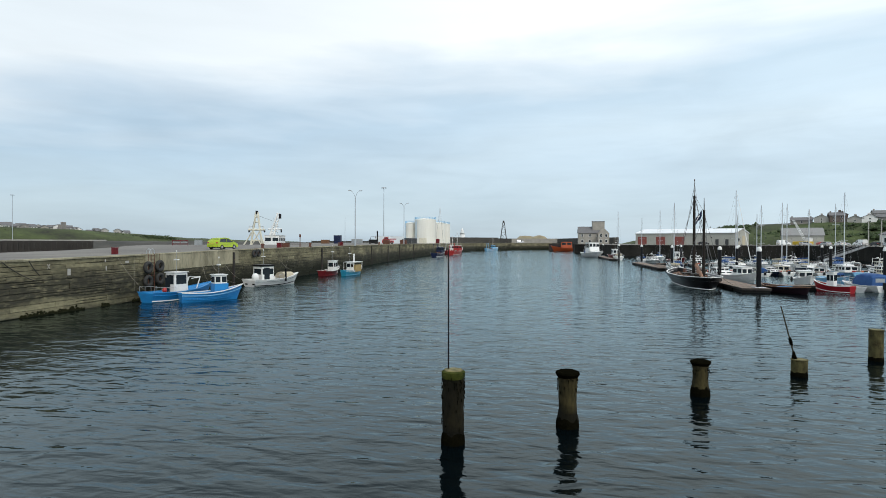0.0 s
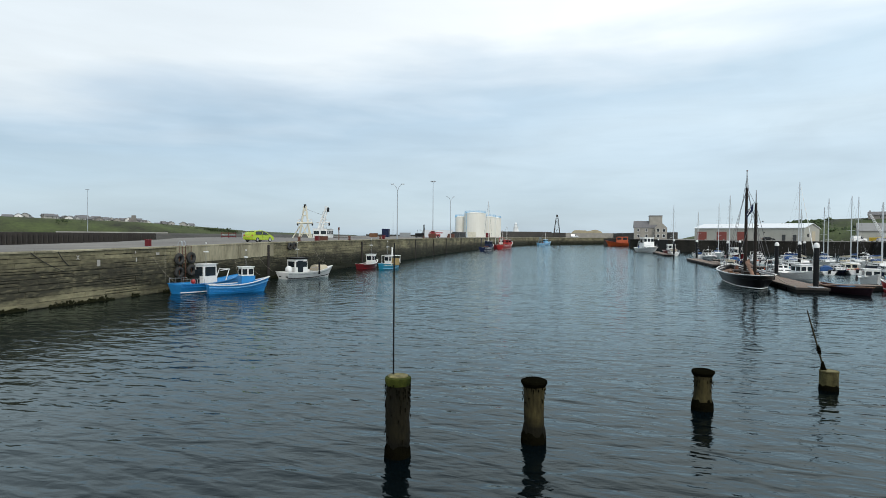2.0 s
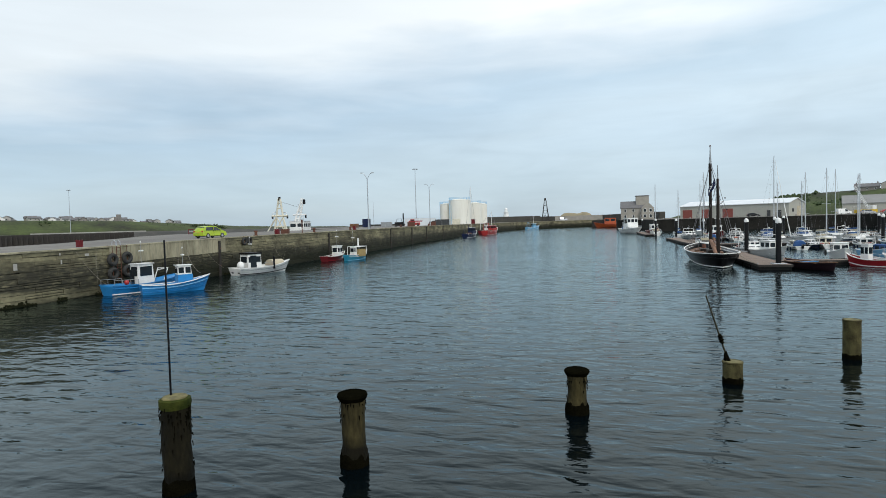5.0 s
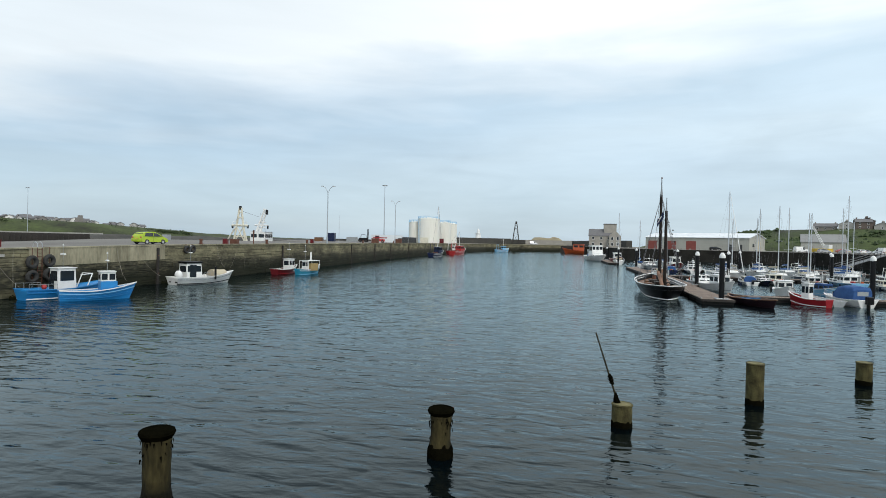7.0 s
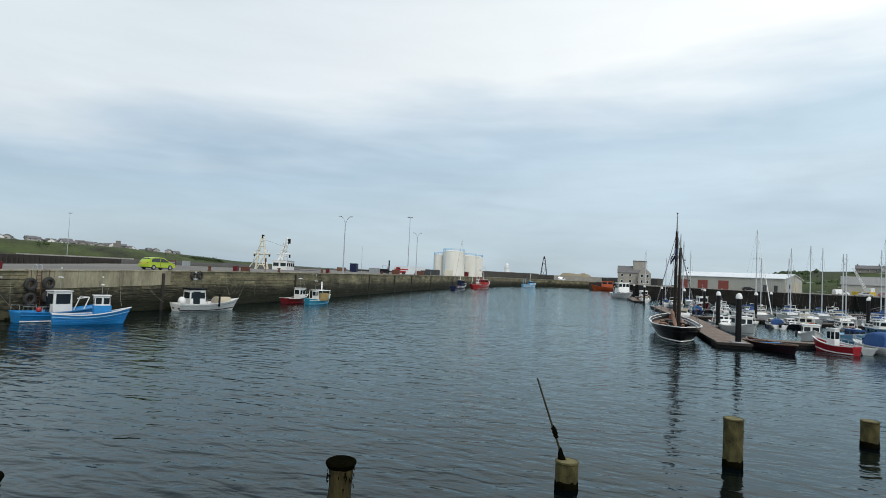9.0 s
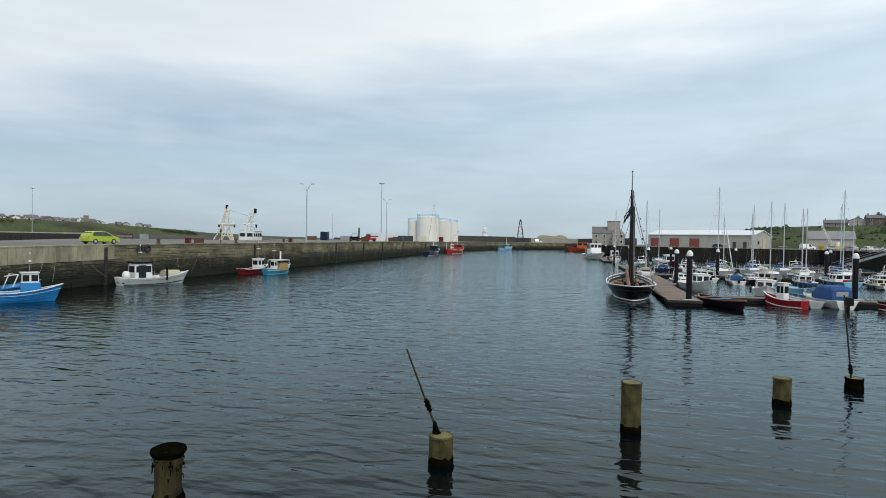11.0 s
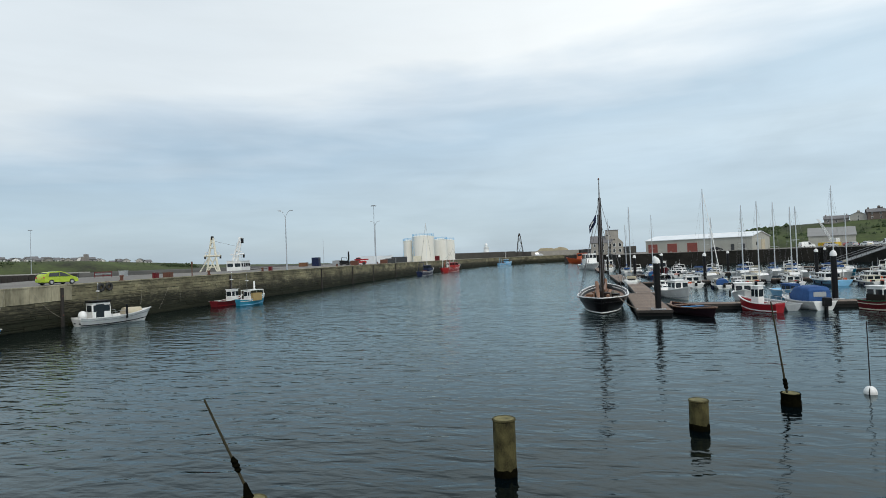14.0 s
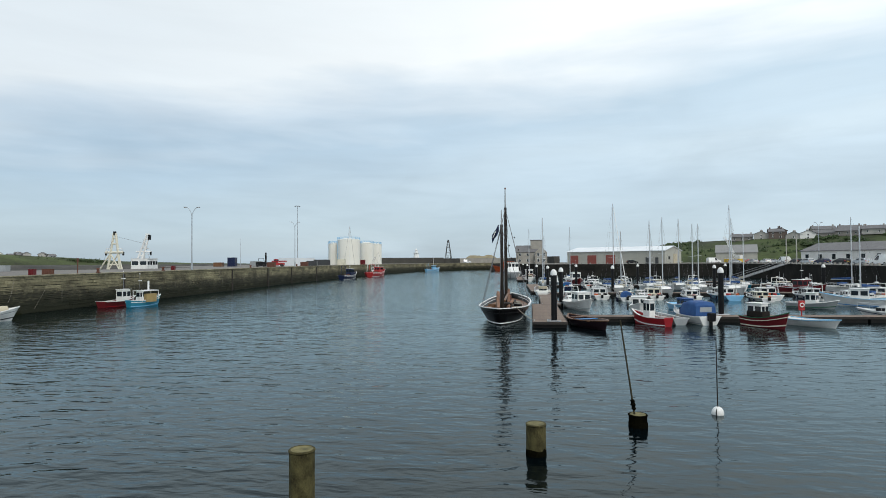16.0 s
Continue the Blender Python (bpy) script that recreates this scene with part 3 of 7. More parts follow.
def slab(name, poly, z0, z1, material, label="", sloped=False):
    bm = B()
    lo = [bm.verts.new((x, y, z0)) for x, y in poly]
    hi = [bm.verts.new((x, y, z1 + (qz(y) - QZ if sloped else 0))) for x, y in poly]
    bm.faces.new(lo)
    bmesh.ops.triangulate(bm, faces=[bm.faces.new(hi)])
    for i in range(len(poly)):
        j = (i + 1) % len(poly)
        bm.faces.new((lo[i], lo[j], hi[j], hi[i]))
    return structure(name, bm, material, label)


def inset(poly, d):
    """The open line moved d metres to its left."""
    res = []
    for i, p in enumerate(poly):
        a, c = Vector(poly[max(i - 1, 0)]), Vector(poly[min(i + 1, len(poly) - 1)])
        t = (c - a).normalized()
        res.append((p[0] - t.y * d, p[1] + t.x * d))
    return res


quay_wall = slab("quay_wall", inset(FACE, 0.10) + REAR, -3, QZ - 0.12, "joint", "old masonry harbour quay with dark recessed joints", True)
slab("quay_deck", inset(FACE, 0.62) + REAR, QZ - 0.6, QZ, "asphalt", "worn grey asphalt and concrete quay surface", True)

# the quay under the walker
d = Vector((0.76, 0.65))
p = Vector((-0.65, 0.76))
o = Vector((-2.6, -1.4))
poly = [o - d * 25 + p * 1.0, o + d * 60 + p * 1.0, o + d * 60 - p * 40, o - d * 25 - p * 40]
slab("near_quay", [tuple(q) for q in poly], -3, 3.95, "concrete", "plain concrete quay beneath the walker")

# marina quay: far wall, side wall and the ground behind them
EZ = 4.4
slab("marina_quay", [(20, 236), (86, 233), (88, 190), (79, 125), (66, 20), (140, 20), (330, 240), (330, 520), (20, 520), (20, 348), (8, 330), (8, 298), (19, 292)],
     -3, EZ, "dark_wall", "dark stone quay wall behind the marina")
slab("marina_quay_top", [(20.6, 236.6), (86.6, 233.6), (88.6, 190), (79.6, 125), (66.6, 21), (139, 21), (329, 240), (329, 519), (21, 519), (20.6, 347.6), (8.6, 329.6), (8.6, 298.6), (19.6, 292.6)],
     EZ, EZ + 0.05, "asphalt", "grey asphalt parking on the marina quay")


def coast(name, line, depth, material, label, rough=1.0):
    """A sloping bank: line of (x, y, top height, shore offset) points; steep at the shore, easing to the top."""
    bm = B()
    n, m = 64, 14
    pts = [Vector(q) for q in line]
    cum = [0]
    for a, c in zip(pts, pts[1:]):
        cum.append(cum[-1] + (c - a).to_2d().length)
    grid = []
    for i in range(n + 1):
        s = cum[-1] * i / n
        k = max(j for j in range(len(cum) - 1) if cum[j] <= s + 1e-6)
        f = (s - cum[k]) / (cum[k + 1] - cum[k])
        q = pts[k].lerp(pts[k + 1], f)
        t = (pts[k + 1] - pts[k]).to_2d().normalized()
        nrm = Vector((-t.y, t.x))
        row = []
        for j in range(m + 1):
            u = j / m
            w = nrm * (depth * (u - 0.35))
            z = q.z * min(1, (u / 0.35)) ** 0.7 if u < 0.35 else q.z
            z += (noise.noise(Vector((q.x * 0.05 + w.x * 0.08, q.y * 0.05 + w.y * 0.08, 3.1))) * 1.6 * rough) * min(1, u * 4) * (1 if u < 0.35 else 0.35)
            row.append(bm.verts.new((q.x + w.x, q.y + w.y, z - 0.6 if j == 0 else z)))
        grid.append(row)
    for a, c in zip(grid, grid[1:]):
        for j in range(m):
            bm.faces.new((a[j], a[j + 1], c[j + 1], c[j]))
    return structure(name, bm, material, label, smooth=True)


coast("far_bank", [(-420, 200, 17.0), (-340, 297, 13.8), (-320, 330, 12.8), (-308, 370, 10.8), (-300, 425, 8.0), (-303, 520, 6.2), (-330, 700, 5.0)], 90, "grass",
      "grassy coastal bank beyond the outer harbour")
coast("rock_shore", [(-395, 180, 5.4), (-312, 283, 5.2), (-290, 325, 5.0), (-276, 372, 5.2), (-266, 425, 5.0), (-262, 510, 4.6), (-280, 700, 4.0)], 46, "rock", "dark rocky shore below the grass", 1.4)
coast("town_hill", [(62, 425, 7.5), (88, 372, 11.8), (103, 346, 15.0), (132, 325, 16.3), (156, 315, 16.5), (178, 303, 17.9), (230, 260, 18.6), (300, 190, 18.6)], 110, "town_grass", "grass bank rising to the town")


def strip(name, line, w, z0, z1, material, label):
    poly = list(line) + inset(line, w)[::-1]
    return slab(name, poly, z0, z1, material, label)


strip("outer_pier", [(-200, 120), (-176, 152), (-158, 170)], 14, -2, 5.3, "black_pier", "dark timber-faced pier across the outer harbour")
strip("outer_breakwater", [(-250, 560), (-60, 560), (30, 520)], 8, -2, 5.9, "rock", "long low dark breakwater on the horizon")
strip("sea_wall", [(-60, 455), (0, 462), (16, 380), (30, 330)], 3, 3, 8.2, "rock", "rough stone sea wall")


# ---- boats ----
def hull_point(s, u, h, side):
    """A point of a hull: s from stern 0 to bow 1, u from keel 0 to sheer 1."""
    L, Bm, fb, draft = h["L"], h["B"], h["free"], h["draft"]
    stern, full = h.get("stern", 0.8), h.get("full", 2.2)
    if stern > 0:
        k = 0.45
        w = stern + (1 - stern) * math.sin(min(s / k, 1) * math.pi / 2) if s < k else 1 - ((s - k) / (1 - k)) ** full
    else:
        w = max(0.0, 1 - abs(2 * s - 1) ** full)
    w = max(w, 0.012)
    sheer = fb * (1 + h.get("rise", 0.5) * max(0, (s - 0.35) / 0.65) ** 2 + h.get("rise_stern", 0.12) * max(0, (0.35 - s) / 0.35) ** 2)
    keel = -draft
    flare = 0.62 + 0.38 * (1 - s * 0.55)
    z = keel + (sheer - keel) * u
    prof = u ** (0.38 + h.get("vee", 0.5) * s ** 3)
    rake = h.get("rake", 0.10) * L * (u - 0.45) * max(0, s - 0.55) / 0.45
    back = -h.get("rake_stern", 0.02) * L * (u - 0.4) * max(0, 0.3 - s) / 0.3
    return Vector((L * (s - 0.5) + rake + back, side * Bm / 2 * w * prof, z))


def hull_line(h, u, out=0.0, n=20, s0=0.0):
    pts = []
    for side in (1, -1):
        rng = [s0 + (1 - s0) * i / n for i in range(n + 1)]
        if side < 0:
            rng = rng[::-1]
        for s in rng:
            q = hull_point(s, u, h, side)
            q.y += side * out
            pts.append(q)
    return pts


def band(bm, pts, w, t):
    """A moulding of width w and thickness t along a line."""
    rr = []
    for i, q in enumerate(pts):
        a, c = pts[max(i - 1, 0)], pts[min(i + 1, len(pts) - 1)]
        d = (c - a).normalized()
        sd = Vector((-d.y, d.x, 0)).normalized() * w / 2
        up = Vector((0, 0, t / 2))
        rr.append([q - sd - up, q + sd - up, q + sd + up, q - sd + up])
    rings(bm, rr)
    return bm


def hull_parts(th, h, colour, trim="white", deck="deck", boot=None, strake=None, bulwark=0.35, clinker=0):
    bm = B()
    n, mseg = 22, 9
    rr = []
    for i in range(n + 1):
        s = i / n
        ring = [hull_point(s, 1 - j / mseg, h, 1) for j in range(mseg)] + [hull_point(s, j / mseg, h, -1) for j in range(mseg + 1)]
        rr.append(ring)
    rings(bm, rr, closed=False, caps=False)
    bm.faces.new([bm.verts.new(p) for p in rr[0]])
    bmesh.ops.remove_doubles(bm, verts=bm.verts, dist=1e-3)
    hull = part("hull", bm, colour, th, smooth=True)
    sol = hull.modifiers.new("thickness", "SOLIDIFY")
    sol.thickness, sol.offset = 0.05, -1
    # deck
    bm = B()
    depth = h["free"] + h["draft"]
    ud = 1 - bulwark / depth
    rows = []
    for i in range(n + 1):
        s = 0.01 + 0.97 * i / n
        a, c = hull_point(s, ud, h, 1), hull_point(s, ud, h, -1)
        rows.append([bm.verts.new((a.x, a.y * 0.97, a.z)), bm.verts.new((a.x, 0, a.z + 0.03)), bm.verts.new((c.x, c.y * 0.97, c.z))])
    for a, c in zip(rows, rows[1:]):
        for j in (0, 1):
            bm.faces.new((a[j], a[j + 1], c[j + 1], c[j]))
    part("deck", bm, deck, th)
    part("gunwale", band(B(), hull_line(h, 1.0), 0.13, 0.07), trim, th)
    if strake:
        part("rubbing_strake", band(B(), hull_line(h, 0.80, 0.02), 0.07, 0.06), strake, th)
    if boot:
        ub = (h["draft"] + 0.10) / depth
        part("boot_stripe", band(B(), hull_line(h, ub, 0.01), 0.05, 0.09), boot, th)
    for k in range(clinker):
        u = 0.5 + 0.42 * k / max(1, clinker - 1)
        part("plank_edge", band(B(), hull_line(h, u, 0.012), 0.035, 0.025), colour, th)
    return hull


def windows(parent, x0, x1, y0, y1, z0, z1, front=2, sides=2, rear=1):
    """Dark panes set a little proud of a cabin's faces."""
    g = 0.02

    def pane(c, s):
        part("window", box(B(), c, s, bevel=0.004), "glass", parent)

    def split(a, c, k):
        w = (c - a) / k
        return [(a + w * i + w * 0.12, a + w * (i + 1) - w * 0.12) for i in range(k)]

    for a, c in split(y0, y1, front) if front else []:
        pane((x1, (a + c) / 2, (z0 + z1) / 2), (g, c - a, z1 - z0))
    for a, c in split(y0, y1, rear) if rear else []:
        pane((x0, (a + c) / 2, (z0 + z1) / 2), (g, c - a, z1 - z0))
    for yy in (y0, y1):
        for a, c in split(x0, x1, sides) if sides else []:
            pane(((a + c) / 2, yy, (z0 + z1) / 2), (c - a, g, z1 - z0))


def cabin(th, x0, x1, w, z0, z1, colour="white", roof="white", win=(0.5, 0.85), front=2, sides=2, rear=1, over=0.08, rake=0.12, name="wheelhouse", lower=None, thick=0.07):
    """A cabin with a raked front, an overhanging roof and panes."""
    bm = B()
    y = w / 2
    rings(bm, [[(x0, -y, z0), (x1 + rake, -y, z0), (x1 + rake, y, z0), (x0, y, z0)], [(x0, -y * 0.96, z1), (x1, -y * 0.96, z1), (x1, y * 0.96, z1), (x0, y * 0.96, z1)]])
    bmesh.ops.bevel(bm, geom=bm.edges[:], offset=0.03, segments=2, affect="EDGES")
    body = part(name, bm, colour, th)
    if roof:
        part("roof", box(B(), ((x0 + x1) / 2, 0, z1 + thick / 2 - 0.005), (x1 - x0 + 2 * over, w + 2 * over, thick), bevel=0.025), roof, th)
    if lower:
        part("lower_panel", box(B(), ((x0 + x1 + rake) / 2, 0, z0 + (z1 - z0) * 0.30), (x1 - x0 + rake + 0.03, w + 0.03, (z1 - z0) * 0.60), bevel=0.01), lower, th)
    hh = z1 - z0
    windows(body, x0 - 0.005, x1 + rake * (1 - (win[0] + win[1]) / 2) + 0.01, -y * 0.97 - 0.005, y * 0.97 + 0.005, z0 + hh * win[0], z0 + hh * win[1], front, sides, rear)
    return body


def mast(th, x, z0, z1, r=0.06, colour="alu", name="mast", y=0.0):
    return part(name, cyl(B(), (x, y, z0), (x, y, z1), r, r * 0.7, seg=8), colour, th)


def rail(th, h, s0, s1, height=0.55, colour="alu", n=5):
    for side in (1, -1):
        feet = [hull_point(s0 + (s1 - s0) * i / n, 1, h, side) for i in range(n + 1)]
        bar = part("guard_rail", tube(B(), [q + Vector((0, 0, height)) for q in feet], 0.018, 5), colour, th)
        for q in feet:
            part("stanchion", cyl(B(), q, q + Vector((0, 0, height)), 0.018, seg=5), colour, bar)


def heading(stern, bow):
    a, c = Vector(stern), Vector(bow)
    d = c - a
    mid = (a + c) / 2
    return pose(mid.x, mid.y, 0, 0, 0, math.degrees(math.atan2(d.y, d.x))), d.length


def at(x, y, yaw):
    return pose(x, y, 0, 0, 0, yaw)


def yacht(m, L, top, hull="white", cover="canvas", label="white sailing yacht moored at a pontoon", spreaders=1, furl=True):
    th = thing("sailing_yacht", label, "sailing boat", m, "yachts in the marina")
    h = dict(L=L, B=L * 0.32, free=L * 0.10, draft=0.4, stern=0.62, full=2.0, rise=0.35, rake=0.12)
    hull_parts(th, h, hull, "white" if hull != "white" else "grey", "cream", boot="navy" if hull == "white" else "white", bulwark=0.06)
    f = h["free"]
    cabin(th, -L * 0.12, L * 0.20, L * 0.19, f * 0.95, f + 0.45, win=(0.35, 0.8), front=0, sides=3, rear=1, rake=0.5, over=-0.04, name="coachroof")
    part("cockpit_coaming", box(B(), (-L * 0.28, 0, f + 0.1), (L * 0.26, L * 0.2, 0.25), bevel=0.05), "white", th)
    mast(th, L * 0.06, f, top, 0.10)
    part("boom", cyl(B(), (L * 0.05, 0, f + 1.35), (-L * 0.33, 0, f + 1.25), 0.06, seg=8), "alu", th)
    bm = B()
    rings(bm, [[(L * 0.04 - i * L * 0.045, 0.14 * math.cos(a) * (1 - i * 0.06), f + 1.5 - i * 0.012 + 0.2 * math.sin(a) * (1 - i * 0.07)) for a in [k * math.pi / 4 for k in range(8)]] for i in range(9)])
    part("sail_cover", bm, cover, th, smooth=True)
    stays = [((L * 0.06, 0, top), (L * 0.52, 0, f * 1.35)), ((L * 0.06, 0, top), (-L * 0.48, 0, f * 1.1))]
    for sd in (1, -1):
        stays.append(((L * 0.06, 0, top), (L * 0.04, sd * L * 0.14, f)))
        for k in range(spreaders):
            zz = f + (top - f) * (0.5 if spreaders == 1 else 0.36 + 0.3 * k)
            part("spreader", cyl(B(), (L * 0.06, 0, zz), (L * 0.05, sd * L * 0.075, zz), 0.018, seg=6), "alu", th)
    for a, c in stays:
        part("stay", cyl(B(), a, c, 0.006, seg=5), "wire", th)
    if furl:
        part("furled_sail", cyl(B(), (L * 0.51, 0, f * 1.4), (L * 0.09, 0, top - 0.8), 0.075, 0.03, seg=7), "white", th)
    # black slab stands in for the shade inside the open cockpit
    part("cockpit_shade", box(B(), (-L * 0.28, 0, f + 0.18), (L * 0.2, L * 0.13, 0.12), bevel=0.03), "black", th)
    part("spray_hood", box(B(), (-L * 0.12, 0, f + 0.62), (L * 0.09, L * 0.17, 0.42), bevel=0.12), cover, th)
    rail(th, h, 0.02, 0.98, 0.6, n=8)
    return th


def cruiser(m, L, hull="white", top="white", arch=True, label="white cabin motor cruiser moored at a pontoon", stripe="navy", low=False, up=1.15):
    th = thing("cabin_cruiser", label, "motor boat", m, "motor boats in the marina")
    h = dict(L=L, B=L * 0.36, free=L * 0.105, draft=0.35, stern=0.85, full=2.3, rise=0.45, rake=0.16)
    hull_parts(th, h, hull, "white", "white", boot=stripe, strake=stripe, bulwark=0.12)
    f = h["free"]
    cabin(th, -L * 0.02, L * 0.24, L * 0.26, f * 0.95, f + 0.55, win=(0.3, 0.8), front=2, sides=2, rear=0, rake=0.7, over=-0.05, name="fore_cabin")
    cabin(th, -L * 0.20, L * 0.08, L * 0.25, f * 0.95, f + (0.95 if low else up), top, top, win=(0.42, 0.9), front=3, sides=3, rear=2, rake=0.5)
    if arch:
        bm = B()
        w = L * 0.15
        tube(bm, [(-L * 0.24, -w, f), (-L * 0.27, -w * 0.8, f + 2.0), (-L * 0.27, w * 0.8, f + 2.0), (-L * 0.24, w, f)], 0.06, 8)
        part("radar_arch", bm, "white", th)
        part("radar_dome", cyl(B(), (-L * 0.27, 0, f + 2.05), (-L * 0.27, 0, f + 2.3), 0.25, 0.2), "white", th)
    rail(th, h, 0.45, 0.99, 0.55)
    for s in (0.3, 0.55):
        for sd in (1, -1):
            q = hull_point(s, 0.8, h, sd)
            part("fender", cyl(B(), (q.x, q.y + sd * 0.1, q.z - 0.5), (q.x, q.y + sd * 0.1, q.z), 0.1, 0.1, 8), "navy" if sd > 0 else "white", th)
    # shaded cockpit hollow drawn as a black block on the deck
    part("cockpit_shade", box(B(), (-L * 0.36, 0, f * 0.9), (L * 0.22, L * 0.24, 0.12), bevel=0.03), "black", th)
    if L < 7.8:
        part("outboard", box(B(), (-L * 0.52, 0, f * 0.9), (0.35, 0.32, 0.6), bevel=0.08), "black", th)
    mast(th, -L * 0.16, f + 1.1, f + 3.4, 0.025, name="aerial")
    # loose gear in the cockpit and on the cabin roof
    gear = random.Random(int(L * 100) + len(label))
    for k in range(gear.randint(3, 6)):
        part("deck_gear", box(B(), (-L * gear.uniform(0.24, 0.44), L * gear.uniform(-0.11, 0.11), f * 0.95 + 0.2), (gear.uniform(0.25, 0.6), gear.uniform(0.2, 0.5), gear.uniform(0.2, 0.55)), gear.uniform(0, 90), 0.04),
             gear.choice(("black", "navy", "bright_red", "rope", "teal", "dark_grey", "orange")), th)
    if gear.random() < 0.55:
        w = L * 0.125
        bm = B()
        rings(bm, [[(x, w * math.cos(a), f + hh * math.sin(a) ** 0.5) for a in [k * math.pi / 8 for k in range(9)]] for x, hh in ((-L * 0.33, 0.95), (-L * 0.22, 1.15), (-L * 0.12, 0.9))])
        part("spray_hood", bm, gear.choice(("canvas", "navy", "canvas", "dark_grey")), th, "folded canvas spray hood", smooth=True)
    if gear.random() < 0.6:
        part("roof_box", box(B(), (L * 0.02, 0, f + (1.08 if low else up + 0.12)), (0.7, 0.5, 0.16), bevel=0.04), gear.choice(("grey", "dark_grey", "rope")), th)
    return th


def fishing(name, m, L, hull, label, house=(0.15, 0.45), house_h=1.7, house_col="white", roof="white", trim="white", boot=None, strake=None, stern=0.75,
            deck="deck", free=None, lower=None, clinker=0, mast_h=1.6, wide=0.55, beam=0.36, win=(0.52, 0.86), sides=2, group="fishing boats", thick=0.07):
    """A small inshore boat with a wheelhouse; house gives its two ends as fractions of the length from the stern."""
    th = thing(name, label, "fishing boat", m, group)
    h = dict(L=L, B=L * beam, free=free or L * 0.12, draft=0.4, stern=stern, full=2.3, rise=0.75, rake=0.13, rise_stern=0.1)
    hull_parts(th, h, hull, trim, deck, boot, strake, 0.4, clinker)
    f = h["free"]
    z0 = f - 0.42
    x0, x1 = L * (house[0] - 0.5), L * (house[1] - 0.5)
    cabin(th, x0, x1, L * beam * wide, z0, z0 + house_h, house_col, roof, win, 2, sides, 1, lower=lower, thick=thick)
    if mast_h:
        mast(th, (x0 + x1) / 2, z0 + house_h, z0 + house_h + mast_h, 0.018, "grey", "signal_mast")
        part("radar", box(B(), ((x0 + x1) / 2, 0, z0 + house_h + mast_h * 0.62), (0.2, 0.55, 0.12), bevel=0.05), "white", th)
        part("lamp", cyl(B(), ((x0 + x1) / 2, 0, z0 + house_h + mast_h), ((x0 + x1) / 2, 0, z0 + house_h + mast_h + 0.15), 0.06), "lamp_glass", th)
    return th, h


def buoy_ball(parent, c, r, colour, name="fender"):
    bm = B()
    bmesh.ops.create_uvsphere(bm, u_segments=14, v_segments=9, radius=r, matrix=Matrix.Translation(c) @ Matrix.Diagonal((1, 1, 1.15, 1)))
    return part(name, bm, colour, parent, smooth=True)


# the blue pair by the tyres
m, L = heading((-37.4, 42.8), (-35.9, 49.5))
th, h = fishing("fishing_boat", m, L, "blue", "bright blue fishing boat with a white wheelhouse beside the quay", (0.36, 0.57), 2.1, boot="white", strake="blue", mast_h=1.9, sides=1, win=(0.5, 0.9), wide=0.48, trim="blue")
# dark panel on the solid wall gives the shade of an open doorway
part("doorway", box(B(), (-L * 0.145, 0.25, 1.3), (0.03, 0.6, 1.5), bevel=0.005), "glass", th, "dark panel standing for the shade in an open wheelhouse doorway")
bm = B()
tube(bm, [(L * 0.2, -0.7, 0.8), (L * 0.27, -0.7, 2.0), (L * 0.27, 0.7, 2.0), (L * 0.2, 0.7, 0.8)], 0.05, 8)
tube(bm, [(L * 0.12, -0.7, 1.9), (L * 0.27, -0.7, 2.0)], 0.04, 8)
part("gantry", bm, "white", th, "white tubular gantry")
buoy_ball(th, (-L * 0.30, -0.6, 1.02), 0.2, "bright_red", "float")
rail(th, h, 0.02, 0.3, 0.45, "grey", 3)
m, L = heading((-34.7, 43.7), (-31.7, 48.0))
th, h = fishing("fishing_boat", m, L, "blue", "bright blue clinker boat with white gunwale beside its twin", (0.54, 0.75), 1.95, lower="blue", boot=None, strake="pale_blue", mast_h=1.5, stern=0.5, clinker=5, free=0.78, wide=0.5, win=(0.66, 0.92))
part("thwart", box(B(), (-L * 0.25, 0, 0.62), (0.3, L * 0.28, 0.05), bevel=0.01), "white", th)
# white workboat
m, L = heading((-37.9, 60.9), (-35.2, 67.4))
th, h = fishing("fishing_boat", m, L, "white", "white workboat with a dark-roofed wheelhouse below the quay", (0.17, 0.42), 2.0, roof="black", boot="black", strake="grey", stern=0.95, free=0.8, mast_h=1.9, wide=0.62, beam=0.38, thick=0.2)
# the doorway's inner shade, put on the cabin side as a dark panel
part("doorway", box(B(), (-L * 0.225, -L * 0.115, 1.45), (0.8, 0.03, 1.5), bevel=0.005), "glass", th, "dark panel standing for the shade in an open wheelhouse doorway")
bm = B()
rings(bm, [[(L * (0.16 + 0.05 * i), 0.95 * (1 - i * 0.1) * math.cos(a), 0.85 + i * 0.05 + (0.75 - i * 0.06) * math.sin(a)) for a in [k * math.pi / 8 for k in range(9)]] for i in range(6)])
part("spray_hood", bm, "beige", th, "beige foredeck canopy", smooth=True)
buoy_ball(th, (-L * 0.46, -0.75, 1.15), 0.42, "white", "float")
part("pot_hauler", box(B(), (L * 0.13, -1.25, 1.25), (0.16, 0.2, 1.5), bevel=0.03), "black", th)
part("transom_port", box(B(), (-L * 0.5, -0.8, 0.35), (0.06, 0.45, 0.22), bevel=0.02), "black", th)
part("transom_port", box(B(), (-L * 0.5, 0.5, 0.35), (0.06, 0.45, 0.22), bevel=0.02), "black", th)
rail(th, h, 0.42, 0.6, 0.5, "grey", 3)
